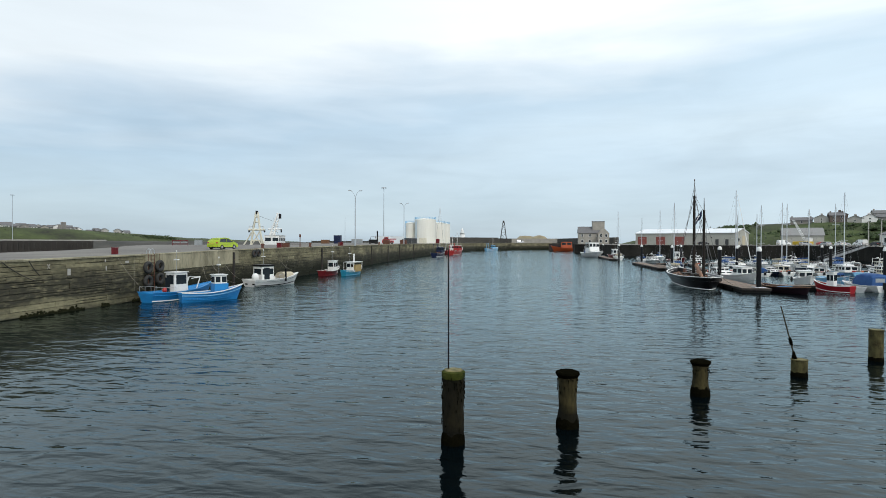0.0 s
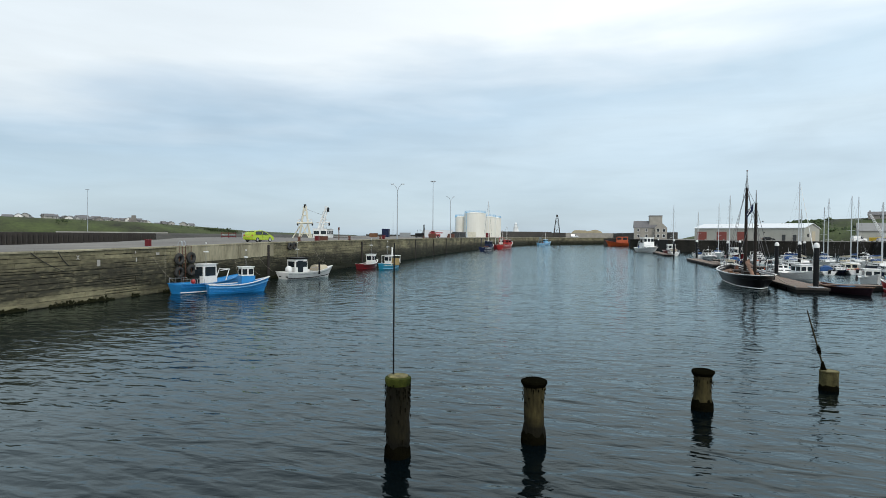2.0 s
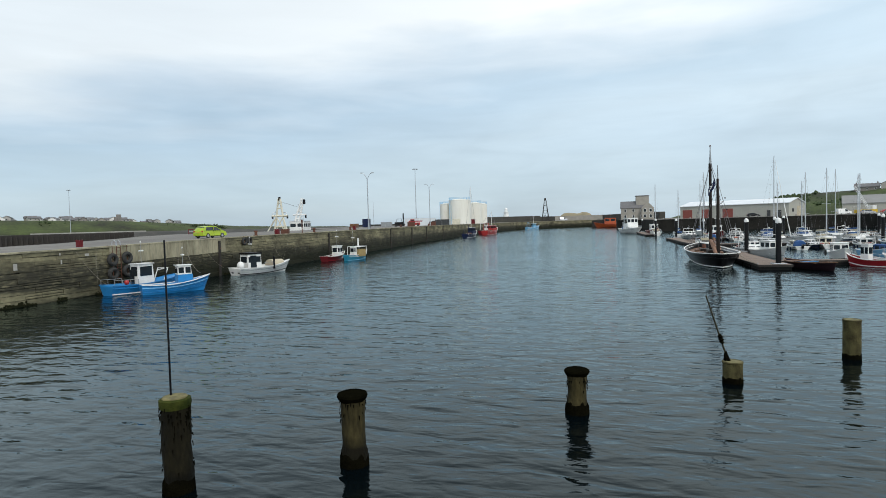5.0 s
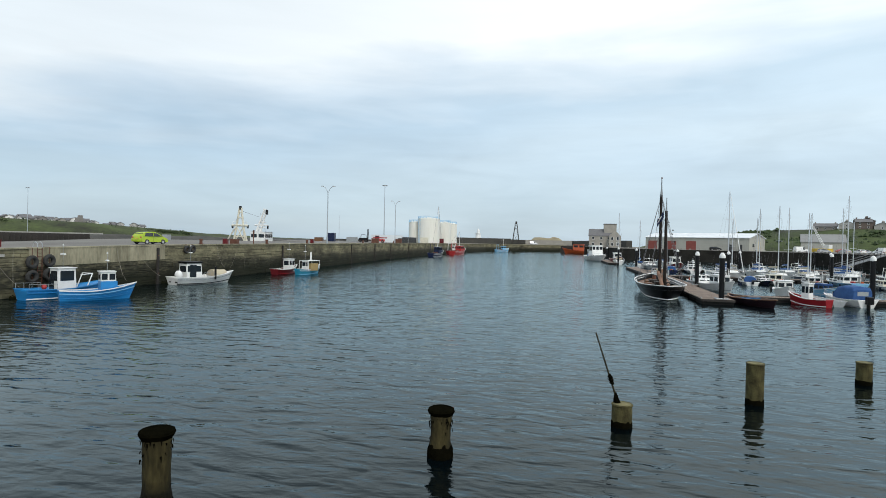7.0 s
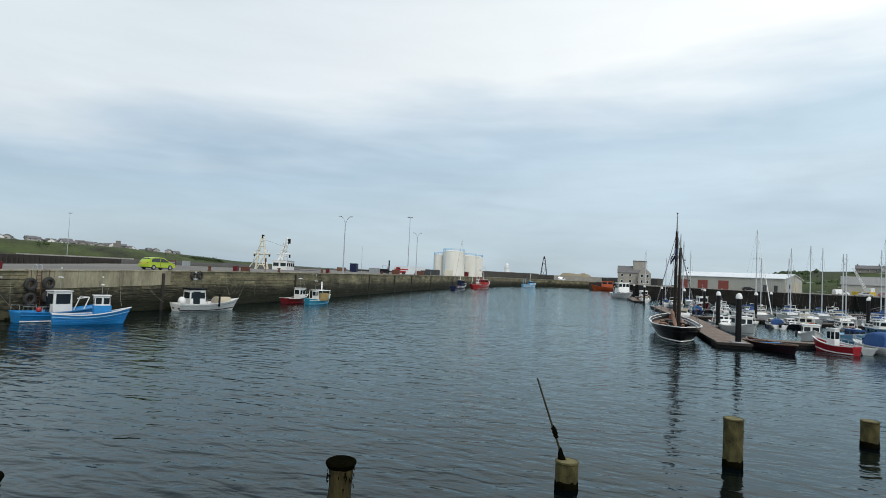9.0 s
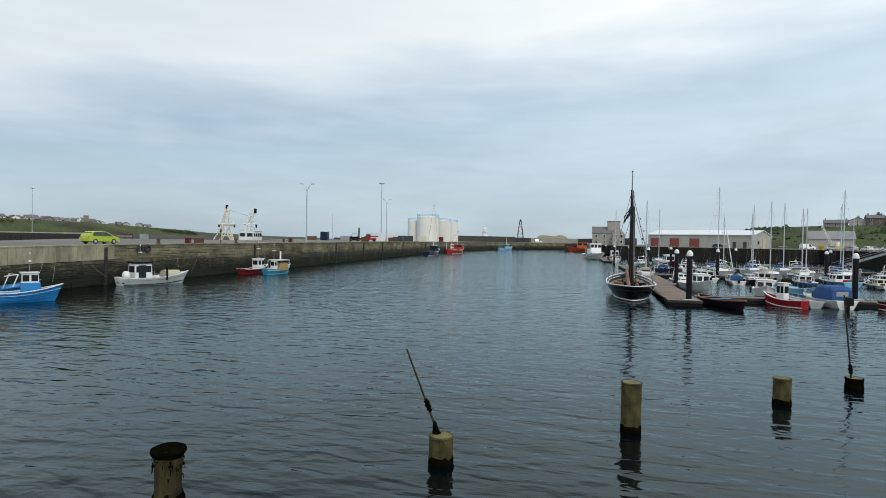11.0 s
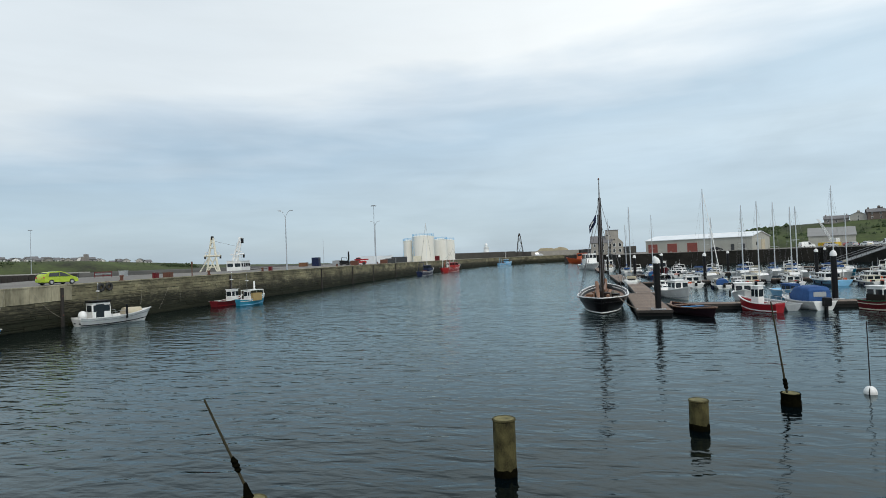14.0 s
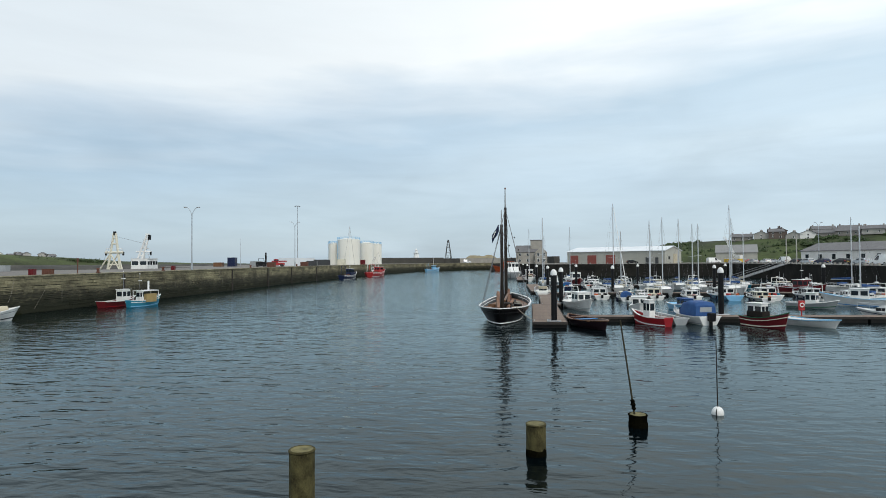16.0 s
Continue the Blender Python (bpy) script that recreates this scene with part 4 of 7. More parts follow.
# red and teal boats
m, L = heading((-38.2, 83.2), (-37.7, 88.7))
th, h = fishing("fishing_boat", m, L, "dark_red", "dark red fishing boat with white wheelhouse along the quay", (0.55, 0.80), 1.9, free=0.75, boot="red", mast_h=2.4)
m, L = heading((-35.0, 84.2), (-33.7, 88.5))
th, h = fishing("fishing_boat", m, L, "teal", "teal blue fishing boat with a white shelter frame", (0.30, 0.42), 1.7, free=0.85, boot="pale_blue", strake="white", mast_h=2.2, trim="white")
bm = B()
for yy in (-0.95, 0.95):
    tube(bm, [(-0.9, yy, 0.7), (-0.9, yy, 2.1), (L * 0.36, yy * 0.8, 2.1), (L * 0.36, yy * 0.8, 0.9)], 0.05, 8)
box(bm, (L * 0.1, 0, 2.13), (L * 0.5, 1.9, 0.08), bevel=0.02)
part("shelter_frame", bm, "white", th)
part("wooden_screen", box(B(), (L * 0.1, -0.55, 1.15), (L * 0.34, 0.8, 1.1), bevel=0.03), mat("tan_board", (0.33, 0.24, 0.10), 0.8), th, "tan boarded screen")
part("exhaust", cyl(B(), (L * 0.2, 0.3, 2.1), (L * 0.2, 0.3, 3.4), 0.12), "white", th)


def trawler(m, L, hull, label, house="white", tall=9.0):
    th = thing("trawler", label, "trawler", m, "trawlers")
    h = dict(L=L, B=L * 0.32, free=L * 0.13, draft=0.6, stern=0.8, full=2.5, rise=0.9, rake=0.10)
    hull_parts(th, h, hull, "white", "deck", boot="white", strake="white", bulwark=0.8)
    f = h["free"]
    cabin(th, -L * 0.02, L * 0.22, L * 0.2, f - 0.7, f + 2.2, house, "white", (0.62, 0.9), 3, 3, 2)
    mast(th, L * 0.08, f + 2.2, tall, 0.09, "white")
    bm = B()
    w = L * 0.11
    tube(bm, [(-L * 0.36, -w, f - 0.6), (-L * 0.36, -w * 0.7, f + 3.2), (-L * 0.36, w * 0.7, f + 3.2), (-L * 0.36, w, f - 0.6)], 0.11, 8)
    part("stern_gantry", bm, house, th)
    part("winch", cyl(B(), (-L * 0.12, -0.8, f), (-L * 0.12, 0.8, f), 0.45), "rust", th)
    for a, c in (((L * 0.08, 0, tall), (L * 0.5, 0, f * 1.7)), ((L * 0.08, 0, tall), (-L * 0.36, 0, f + 3.2))):
        part("stay", cyl(B(), a, c, 0.03, seg=5), "wire", th)
    return th


trawler(at(-43.0, 238, 78), 12.5, "bright_red", "red trawler moored along the quay", "bright_red", 9.5)
trawler(at(-46.4, 246, 80), 12, "dark_red", "dark red trawler tucked against the quay", "white", 8)
trawler(at(-43.4, 203, 80), 10, "navy", "dark navy fishing boat with a tall bare mast", "navy", 18.0)
trawler(at(-40.0, 352, 50), 10, "pale_blue", "pale blue trawler below the far quay", "pale_blue", 8)

# lifeboat and white ferry
th, h = fishing("lifeboat", at(4.4, 350, 176), 15.5, "orange", "orange lifeboat with dark red keel stripe at the pier", (0.26, 0.66), 4.0, "orange", "orange", trim="dark_red", boot="dark_red", free=2.0, mast_h=3.0, wide=0.7, group="")
cruiser(at(11.2, 211, -72) @ Matrix.Diagonal((1, 1.1, 1.12, 1)), 13.5, "white", "white", True, "large white motor cruiser coming along the outer pontoon", "grey", up=3.3)

# ---- black two-masted sailing drifter ----
th = thing("sailing_drifter", "black-hulled two-masted wooden drifter with white rail, moored", "sailing boat", at(14.7, 76.3, -91.5))
h = dict(L=18.0, B=4.9, free=1.4, draft=0.8, stern=0, full=4.2, rise=0.10, rise_stern=0.35, vee=0.12, rake=0.07, rake_stern=0.08)
hull_parts(th, h, "black", "white", "brown", boot="white", strake="black", bulwark=0.5)
part("main_mast", cyl(B(), (0.8, 0, 0.9), (0.8, 0, 11.3), 0.20, 0.14, 12), "spar", th)
part("topmast", cyl(B(), (0.8, 0, 10.6), (0.8, 0, 13.2), 0.09, 0.05, 8), "grey", th, "pale grey topmast")
part("truck", cyl(B(), (0.8, 0, 13.2), (0.8, 0, 13.35), 0.1, 0.06, 8), "rust", th)
part("mizzen_mast", cyl(B(), (6.2, 0, 0.9), (6.2, 0, 9.2), 0.19, 0.13, 12), "spar", th)
part("mizzen_topmast", cyl(B(), (6.2, 0, 8.7), (6.2, 0, 10.6), 0.08, 0.04, 8), "grey", th)
part("boom", cyl(B(), (6.0, 0.2, 2.0), (0.5, 0.3, 2.6), 0.11, 0.08, 8), "brown", th)
for k, (a, c, r) in enumerate((((5.4, 0.5, 1.35), (1.6, 0.7, 1.7), 0.15), ((1.9, 0.3, 1.3), (1.0, 0.3, 2.8), 0.13), ((7.3, -0.3, 1.3), (4.6, -0.5, 2.7), 0.17))):
    bm = B()
    a, c = Vector(a), Vector(c)
    rings(bm, [[a.lerp(c, i / 10) + Vector((0.1 * math.cos(t), (r + 0.025 * math.sin(i * 2.1 + k)) * math.cos(t), (r + 0.02 * math.cos(i * 1.7)) * math.sin(t))) for t in [q * math.pi / 5 for q in range(10)]] for i in range(11)])
    part("furled_sail", bm, "tan", th, "furled tan canvas sail", smooth=True)
for a, c in (((0.8, 0, 12.6), (-8.6, 0, 2.2)), ((0.8, 0, 11.2), (0.2, 2.35, 1.5)), ((0.8, 0, 11.2), (0.2, -2.35, 1.5)), ((0.8, 0, 11.2), (1.9, 2.35, 1.5)), ((0.8, 0, 11.2), (1.9, -2.35, 1.5)),
             ((6.2, 0, 8.9), (5.6, 2.0, 1.6)), ((6.2, 0, 8.9), (5.6, -2.0, 1.6)), ((0.8, 0, 11.4), (6.2, 0, 8.9)), ((6.2, 0, 10.4), (8.8, 0, 2.1)), ((0.8, 0, 12.9), (5.9, 0.2, 2.6))):
    part("stay", cyl(B(), a, c, 0.022, seg=5), "wire", th)
for q in ((0.6, 0.9, 8.2), (0.5, 1.3, 6.9), (6.1, 0.7, 7.2), (5.9, 0.9, 6.0)):
    buoy_ball(th, q, 0.07, "spar", "block")
# saltire pennant, hanging
bm = B()
rows = [[bm.verts.new((6.2 + 0.12 * math.sin(i * 1.3), -0.25 - 0.13 * i, 9.2 - 0.2 * i - 0.36 * j + 0.05 * math.sin(i * 2 + j))) for j in range(3)] for i in range(6)]
for a, c in zip(rows, rows[1:]):
    for j in range(2):
        bm.faces.new((a[j], a[j + 1], c[j + 1], c[j]))
flag = part("flag", bm, "navy", th, "dark blue flag hanging in folds")
flag.modifiers.new("cloth", "SOLIDIFY").thickness = 0.02
bm = B()
for (a, c) in (((6.24, -0.32, 9.0), (6.24, -0.85, 7.9)), ((6.24, -0.8, 8.4), (6.24, -0.32, 8.5))):
    cyl(bm, a, c, 0.035, seg=5)
part("flag_cross", bm, "white", th)
for k in range(9):
    part("deck_gear", box(B(), (-4 + k * 1.3, (-1) ** k * (0.9 + 0.08 * k), 1.12 + 0.03 * (k % 3)), (0.7, 0.5, 0.35 + 0.08 * (k % 3)), 17 * k, 0.05), ("black", "brown", "rope", "tan")[k % 4], th)
for sd in (1, -1):
    part("inner_rail", band(B(), [hull_point(0.06 + 0.88 * i / 18, 0.9, h, sd) * 1.0 - Vector((0, sd * 0.1, 0)) for i in range(19)], 0.06, 0.05), "white", th)
part("deckhouse", box(B(), (3.6, 0, 1.4), (2.0, 1.5, 0.5), bevel=0.06), "spar", th)
part("hatch", box(B(), (-2.6, 0, 1.3), (2.0, 1.6, 0.35), bevel=0.05), "spar", th)
part("capstan", cyl(B(), (-5.0, 0, 1.1), (-5.0, 0, 1.9), 0.3, 0.2), "rust", th)
part("mooring_rope", tube(B(), sag((8.3, 1.4, 1.6), (9.2, 3.2, 0.5), 0.2), 0.03), "rope", th)

# ---- pontoons ----
def pontoon(x0, y0, length, w, yaw, label, count):
    """A floating walkway: dark floats, timber edge beams and cross planks."""
    th = tagged(thing("pontoon", label, "pontoon", pose(x0, y0, 0, 0, 0, yaw)), group="pontoons")
    k = max(2, int(length / 3.2))
    for i in range(k):
        part("float", box(B(), (length * (i + 0.5) / k, 0, 0.10), (length / k - 0.25, w - 0.15, 0.5), bevel=0.05), "pontoon", th)
    for s in (1, -1):
        part("edge_beam", box(B(), (length / 2, s * (w / 2 - 0.04), 0.41), (length, 0.08, 0.22), bevel=0.01), "black_pier", th)
    for s in (0, 1):
        part("edge_beam", box(B(), (length * s + (0.041 if s else -0.041), 0, 0.41), (0.08, w, 0.22), bevel=0.01), "black_pier", th)
    step = length / count
    bm = box(B(), (0, 0, 0), (step - 0.02, w - 0.18, 0.05))
    me = finish("plank", bm, "plank")
    for i in range(count):
        o2 = new("plank", me)
        o2.parent = th
        o2.location = (step * (i + 0.5), 0, 0.495)
    for i in range(max(2, int(length / 8))):
        bm = B()
        xx = 1 + i * (length - 2) / max(1, int(length / 8) - 1)
        box(bm, (xx, w / 2 - 0.2, 0.56), (0.3, 0.06, 0.06))
        box(bm, (xx, w / 2 - 0.2, 0.53), (0.1, 0.1, 0.08))
        part("cleat", bm, "galv", th)
    return th


pontoon(18.8, 65.6, 21, 3.0, 90, "timber-decked pontoon end with a black mooring pile", 60)
pontoon(19.6, 85.8, 47, 2.4, 90, "long timber walkway pontoon between moored boats", 60)
pontoon(18.6, 116, 30, 2.6, 92, "outer timber pontoon arm", 40)
pontoon(14.9, 176, 36, 2.6, 92, "far timber pontoon beside the motor cruiser", 30)
pontoon(20.5, 71.4, 30, 2.0, 4, "timber finger pontoon with small boats along it", 60)
pontoon(50.6, 73.5, 20, 2.0, 4, "timber finger pontoon with small boats along it", 40)
pontoon(21.0, 111.5, 52, 2.2, 3, "timber cross pontoon between yachts", 60)
pontoon(21.4, 142, 52, 2.2, 3, "far timber cross pontoon between yachts", 40)


def mooring_pile(x, y, top, r=0.25):
    th = thing("mooring_pile", "tall black steel mooring pile with a white cap", "pile", pose(x, y, 0), "black mooring piles")
    part("shaft", cyl(B(), (0, 0, -2), (0, 0, top - 0.55), r, seg=16), "black", th)
    bm = B()
    rings(bm, [[(rr * math.cos(a), rr * math.sin(a), zz) for a in [k * math.pi / 8 for k in range(16)]] for rr, zz in
               ((r * 1.12, top - 0.50), (r * 1.12, top - 0.30), (r * 0.85, top - 0.12), (r * 0.35, top), (0.02, top + 0.02))])
    part("cap", bm, "white", th, "white domed cap", smooth=True)
    part("pile_guide", tube(B(), [(-0.55, -0.55, 0.6), (0.55, -0.55, 0.6), (0.55, 0.55, 0.6), (-0.55, 0.55, 0.6), (-0.55, -0.55, 0.6)], 0.05), "galv", th)
    return th


for x, y, top in ((19.18, 66.1, 5.0), (20.9, 87.6, 4.9), (20.2, 118.0, 4.9), (18.6, 146.6, 4.9), (16.4, 176, 4.9), (14.8, 212, 4.9), (35.0, 73.4, 5.0), (50.8, 75.4, 5.0),
                  (30.5, 112.8, 4.9), (46.5, 113.8, 4.9), (63.0, 114.5, 4.9), (40.0, 144, 4.9), (58.0, 145, 4.9), (27.0, 143, 4.9)):
    mooring_pile(x, y, top)

# ---- small craft along the nearest finger ----
th = thing("rowing_boat", "old dark maroon open boat with a blue inside at the pontoon", "rowing boat", at(22.0, 67.0, -66))
h = dict(L=6.2, B=2.3, free=0.66, draft=0.3, stern=0, full=2.4, rise=0.25, rise_stern=0.3, rake=0.08, rake_stern=0.05)
hull_parts(th, h, "maroon", "brown", "canvas", bulwark=0.5)
for xx in (-1.8, 0, 1.8):
    part("thwart", box(B(), (xx, 0, 0.68), (0.28, 2.0, 0.05), bevel=0.01), "blue" if xx == 0 else "brown", th)
fishing("fishing_boat", heading((29.0, 67.1), (26.5, 70.9))[0], 4.0, "red", "small red and white boat with a white wheelhouse by the pontoon", (0.46, 0.64), 1.85, lower=None, boot="white", mast_h=0, stern=0.75, wide=0.45, free=0.72, group="small boats at the finger pontoon")
# blue-canopied outboard boat
th = thing("motor_boat", "white outboard boat under a blue canvas canopy", "motor boat", at(31.9, 71.4, 106), "small boats at the finger pontoon")
h = dict(L=5.4, B=2.1, free=0.7, draft=0.3, stern=0.95, full=2.3, rise=0.4, rake=0.15)
hull_parts(th, h, "white", "white", "white", boot="grey", bulwark=0.3)
bm = B()
rings(bm, [[(x, 1.08 * w * math.copysign(abs(math.cos(a)) ** 0.5, math.cos(a)), 0.7 + hh * max(0, math.sin(a)) ** 0.22) for a in [k * math.pi / 10 for k in range(11)]] for x, w, hh in ((-2.1, 0.88, 1.0), (-1.9, 0.92, 1.28), (-0.6, 0.92, 1.36), (0.2, 0.88, 1.2), (0.8, 0.78, 0.55))])
can = part("canopy", bm, "canvas", th, "blue canvas canopy", smooth=True)
part("canopy_window", box(B(), (-2.09, 0, 1.32), (0.06, 1.1, 0.42), bevel=0.02), "grey", can)
part("windscreen", box(B(), (0.95, 0, 1.1), (0.05, 1.5, 0.45), bevel=0.02), "glass", th)
eng = part("outboard", box(B(), (-2.95, 0, 0.75), (0.55, 0.55, 0.75), bevel=0.12), "black", th, "black outboard engine")
part("leg", box(B(), (-2.85, 0, 0.35), (0.25, 0.2, 0.9), bevel=0.05), "black", eng)
rail(th, h, 0.6, 0.98, 0.5)
# grey tender beside it
th = thing("tender", "grey open tender beside the canopied boat", "rowing boat", at(29.6, 70.9, 105), "small boats at the finger pontoon")
h = dict(L=4.6, B=1.7, free=0.55, draft=0.2, stern=0.85, full=2.2, rise=0.4, rake=0.12)
hull_parts(th, h, "grey", "white", "white", bulwark=0.35)
rail(th, h, 0.4, 0.98, 0.35)
th, h = fishing("fishing_boat", heading((35.0, 70.6), (38.1, 65.5))[0] @ Matrix.Translation((0.25, 0, 0)), 4.0, "dark_red", "dark red boat with white and brown wheelhouse and green trim", (0.18, 0.52), 1.6, lower="spar", boot="cream", strake="cream", mast_h=0, stern=0.7, trim="green", free=0.8, wide=0.6, group="small boats at the finger pontoon")
th = thing("dinghy", "white open dinghy with pale blue gunwale at the pontoon", "rowing boat", at(40.8, 69.0, -58), "small boats at the finger pontoon")
h = dict(L=4.5, B=1.8, free=0.55, draft=0.2, stern=0.85, full=2.2, rise=0.35, rake=0.12)
hull_parts(th, h, "white", "pale_blue", "white", bulwark=0.3)
for xx in (-1.2, 0.3):
    part("thwart", box(B(), (xx, 0, 0.5), (0.3, 1.5, 0.05), bevel=0.01), "white", th)
th = thing("lifebuoy_post", "red lifebuoy cabinet on the pontoon", "lifebuoy", pose(41.8, 72.9, 0.52))
part("post", cyl(B(), (0, 0, 0), (0, 0, 1.3), 0.05), "bright_red", th)
part("cabinet", box(B(), (0, 0, 0.95), (0.52, 0.25, 0.9), bevel=0.06), "bright_red", th)
part("ring", torus(B(), Matrix.Translation((0, -0.16, 1.0)) @ Matrix.Rotation(math.pi / 2, 4, "X"), 0.17, 0.045), "white", th)
cruiser(at(51.0, 74.4, 128), 6.4, "white", "canvas", False, "white boat under a blue cover at the pontoon", "navy", True)
th, h = fishing("fishing_boat", at(28.5, 78.5, -100), 5.8, "white", "white cabin boat with square windows astern of the finger pontoon", (0.30, 0.60), 1.45, boot="black", free=0.85, wide=0.75, mast_h=0, group="small boats at the finger pontoon")
part("tyre_fender", torus(B(), Matrix.Translation((-1.2, -1.2, 0.75)) @ Matrix.Rotation(math.pi / 2, 4, "X"), 0.28, 0.09), "rubber", th)
th, h = fishing("fishing_boat", at(22.8, 85.1, -75), 7.2, "white", "white boat with a pale blue deckhouse inside the pontoon", (0.45, 0.75), 1.6, boot="grey", mast_h=0, lower=None, wide=0.6, group="small boats at the finger pontoon")
th, h = fishing("fishing_boat", at(34.4, 84.6, -80), 5.6, "pale_blue", "small pale blue boat with a blue cover", (0.4, 0.75), 1.1, "canvas", "canvas", mast_h=0, group="small boats at the finger pontoon")
th, h = fishing("fishing_boat", at(49.6, 88.6, -40), 4.9, "grey", "grey and white crabbing boat with an aft wheelhouse", (0.40, 0.62), 1.6, boot="green", mast_h=2.0, wide=0.6, group="small boats at the finger pontoon")
th, h = fishing("fishing_boat", at(56.8, 92.1, 150), 7.5, "white", "white fishing boat with pale blue trim", (0.40, 0.64), 1.6, trim="pale_blue", boot="blue", mast_h=1.6, group="small boats at the finger pontoon")

# ---- yachts and cruisers further in ----
YACHTS = [(19.2, 110.6, 88, 8.5, 13.7, "white"), (28.0, 177, -92, 10, 16.2, "white"), (30.8, 115.8, -74, 10.8, 16.5, "white"), (33.2, 121.4, 92, 7.4, 11.6, "navy"), (39.0, 127.0, -88, 9.2, 14.0, "white"),
          (40.6, 133.5, 88, 8.2, 12.5, "white"), (38.6, 115.0, -82, 9.0, 13.7, "white"), (44.8, 129.6, -92, 9.4, 14.5, "white"), (46.6, 124.0, -75, 8.6, 13.0, "white"), (43.8, 116.6, -90, 8.0, 12.5, "navy"),
          (49.4, 116.2, -84, 10.2, 15.8, "white"), (55.0, 131.2, 90, 9.5, 14.6, "white"), (58.4, 136.0, -90, 7.6, 11.8, "teal"), (70.6, 122.5, -60, 9.2, 13.7, "white"), (59.8, 97.4, -160, 7.6, 10.5, "navy"),
          (16.9, 183, 90, 10.0, 16.2, "white"), (20.6, 160, 90, 8.4, 12.8, "white")]
for i, (x, y, yaw, L, top, col) in enumerate(YACHTS):
    yacht(at(x, y, yaw), L, 5.4 + (top - 5.4) * 0.89, col, "canvas" if i % 3 else "beige", f"{'white' if col == 'white' else 'dark blue' if col == 'navy' else 'teal'} sailing yacht with furled sail and bare mast", 2 if L > 9 else 1, i == 2)
CRUISERS = [(22.8, 94.1, -86, 7.6, "white", "white"), (27.3, 105.2, 92, 7.4, "white", "white"), (35.0, 104.7, 90, 7.0, "white", "cream"), (50.6, 104.8, 84, 8.6, "white", "white"), (44.7, 104.5, 96, 8.2, "pale_blue", "white"),
            (56.6, 105.2, 92, 7.4, "white", "white"), (30.6, 142.9, -92, 8.5, "white", "white"), (44.0, 143.5, -90, 8.0, "white", "white"), (65.9, 105.7, 60, 8.2, "navy", "white"), (63.4, 130.4, -88, 8.2, "white", "cream"),
            (36.6, 144.0, 90, 8.0, "white", "white"), (68.4, 96.5, 100, 8.0, "pale_blue", "white"), (52.1, 144.5, -90, 8.5, "white", "white"), (22.4, 153.7, -90, 9.0, "white", "white")]
for x, y, yaw, L, col, top in CRUISERS:
    cruiser(at(x, y, yaw) @ Matrix.Diagonal((1, 1, 0.80, 1)), L, col, top, True, f"{'white' if col == 'white' else 'dark blue' if col == 'navy' else 'pale blue'} cabin cruiser with a radar arch in its berth")
for x, y, yaw, L, col, top in ((30.6, 101.5, 88, 6.2, "white", "cream"), (33.6, 104.8, -90, 6.0, "navy", "white"), (40.2, 104.0, 86, 6.6, "white", "white"), (48.4, 101.0, 92, 6.4, "white", "cream"), (61.2, 103.6, 90, 6.8, "white", "white"),
                                (36.4, 137.5, 90, 7.0, "white", "white"), (49.2, 138.0, 88, 7.2, "white", "cream"), (24.4, 136.6, 94, 7.0, "navy", "white"), (62.8, 126.8, -80, 7.2, "white", "white"), (67.8, 128.0, -70, 7.0, "pale_blue", "white"), (29.0, 137.8, 92, 7.4, "white", "white"), (73.2, 112.0, 110, 7.2, "white", "white")):
    cruiser(at(x, y, yaw) @ Matrix.Diagonal((1, 1, 0.78, 1)), L, col, top, L > 6.5, f"small {'white' if col == 'white' else 'dark blue' if col == 'navy' else 'pale blue'} motor boat with a low cabin in its berth", "black", True)
th, h = fishing("fishing_boat", at(61.4, 118.5, -70), 8.8, "dark_red", "maroon fishing boat with a red wheelhouse", (0.40, 0.64), 1.7, "dark_red", "white", boot="white", mast_h=2.5)
th, h = fishing("fishing_boat", at(27.2, 148.5, -84), 9.5, "dark_red", "red fishing boat with white wheelhouse by the far pontoon", (0.40, 0.68), 2.4, "white", "white", boot="white", mast_h=2.5)
th, h = fishing("fishing_boat", at(16.8, 190.0, -84), 10.5, "dark_red", "red fishing boat with white gantry by the far pontoon", (0.40, 0.68), 2.4, "white", "white", boot="white", mast_h=3.5)

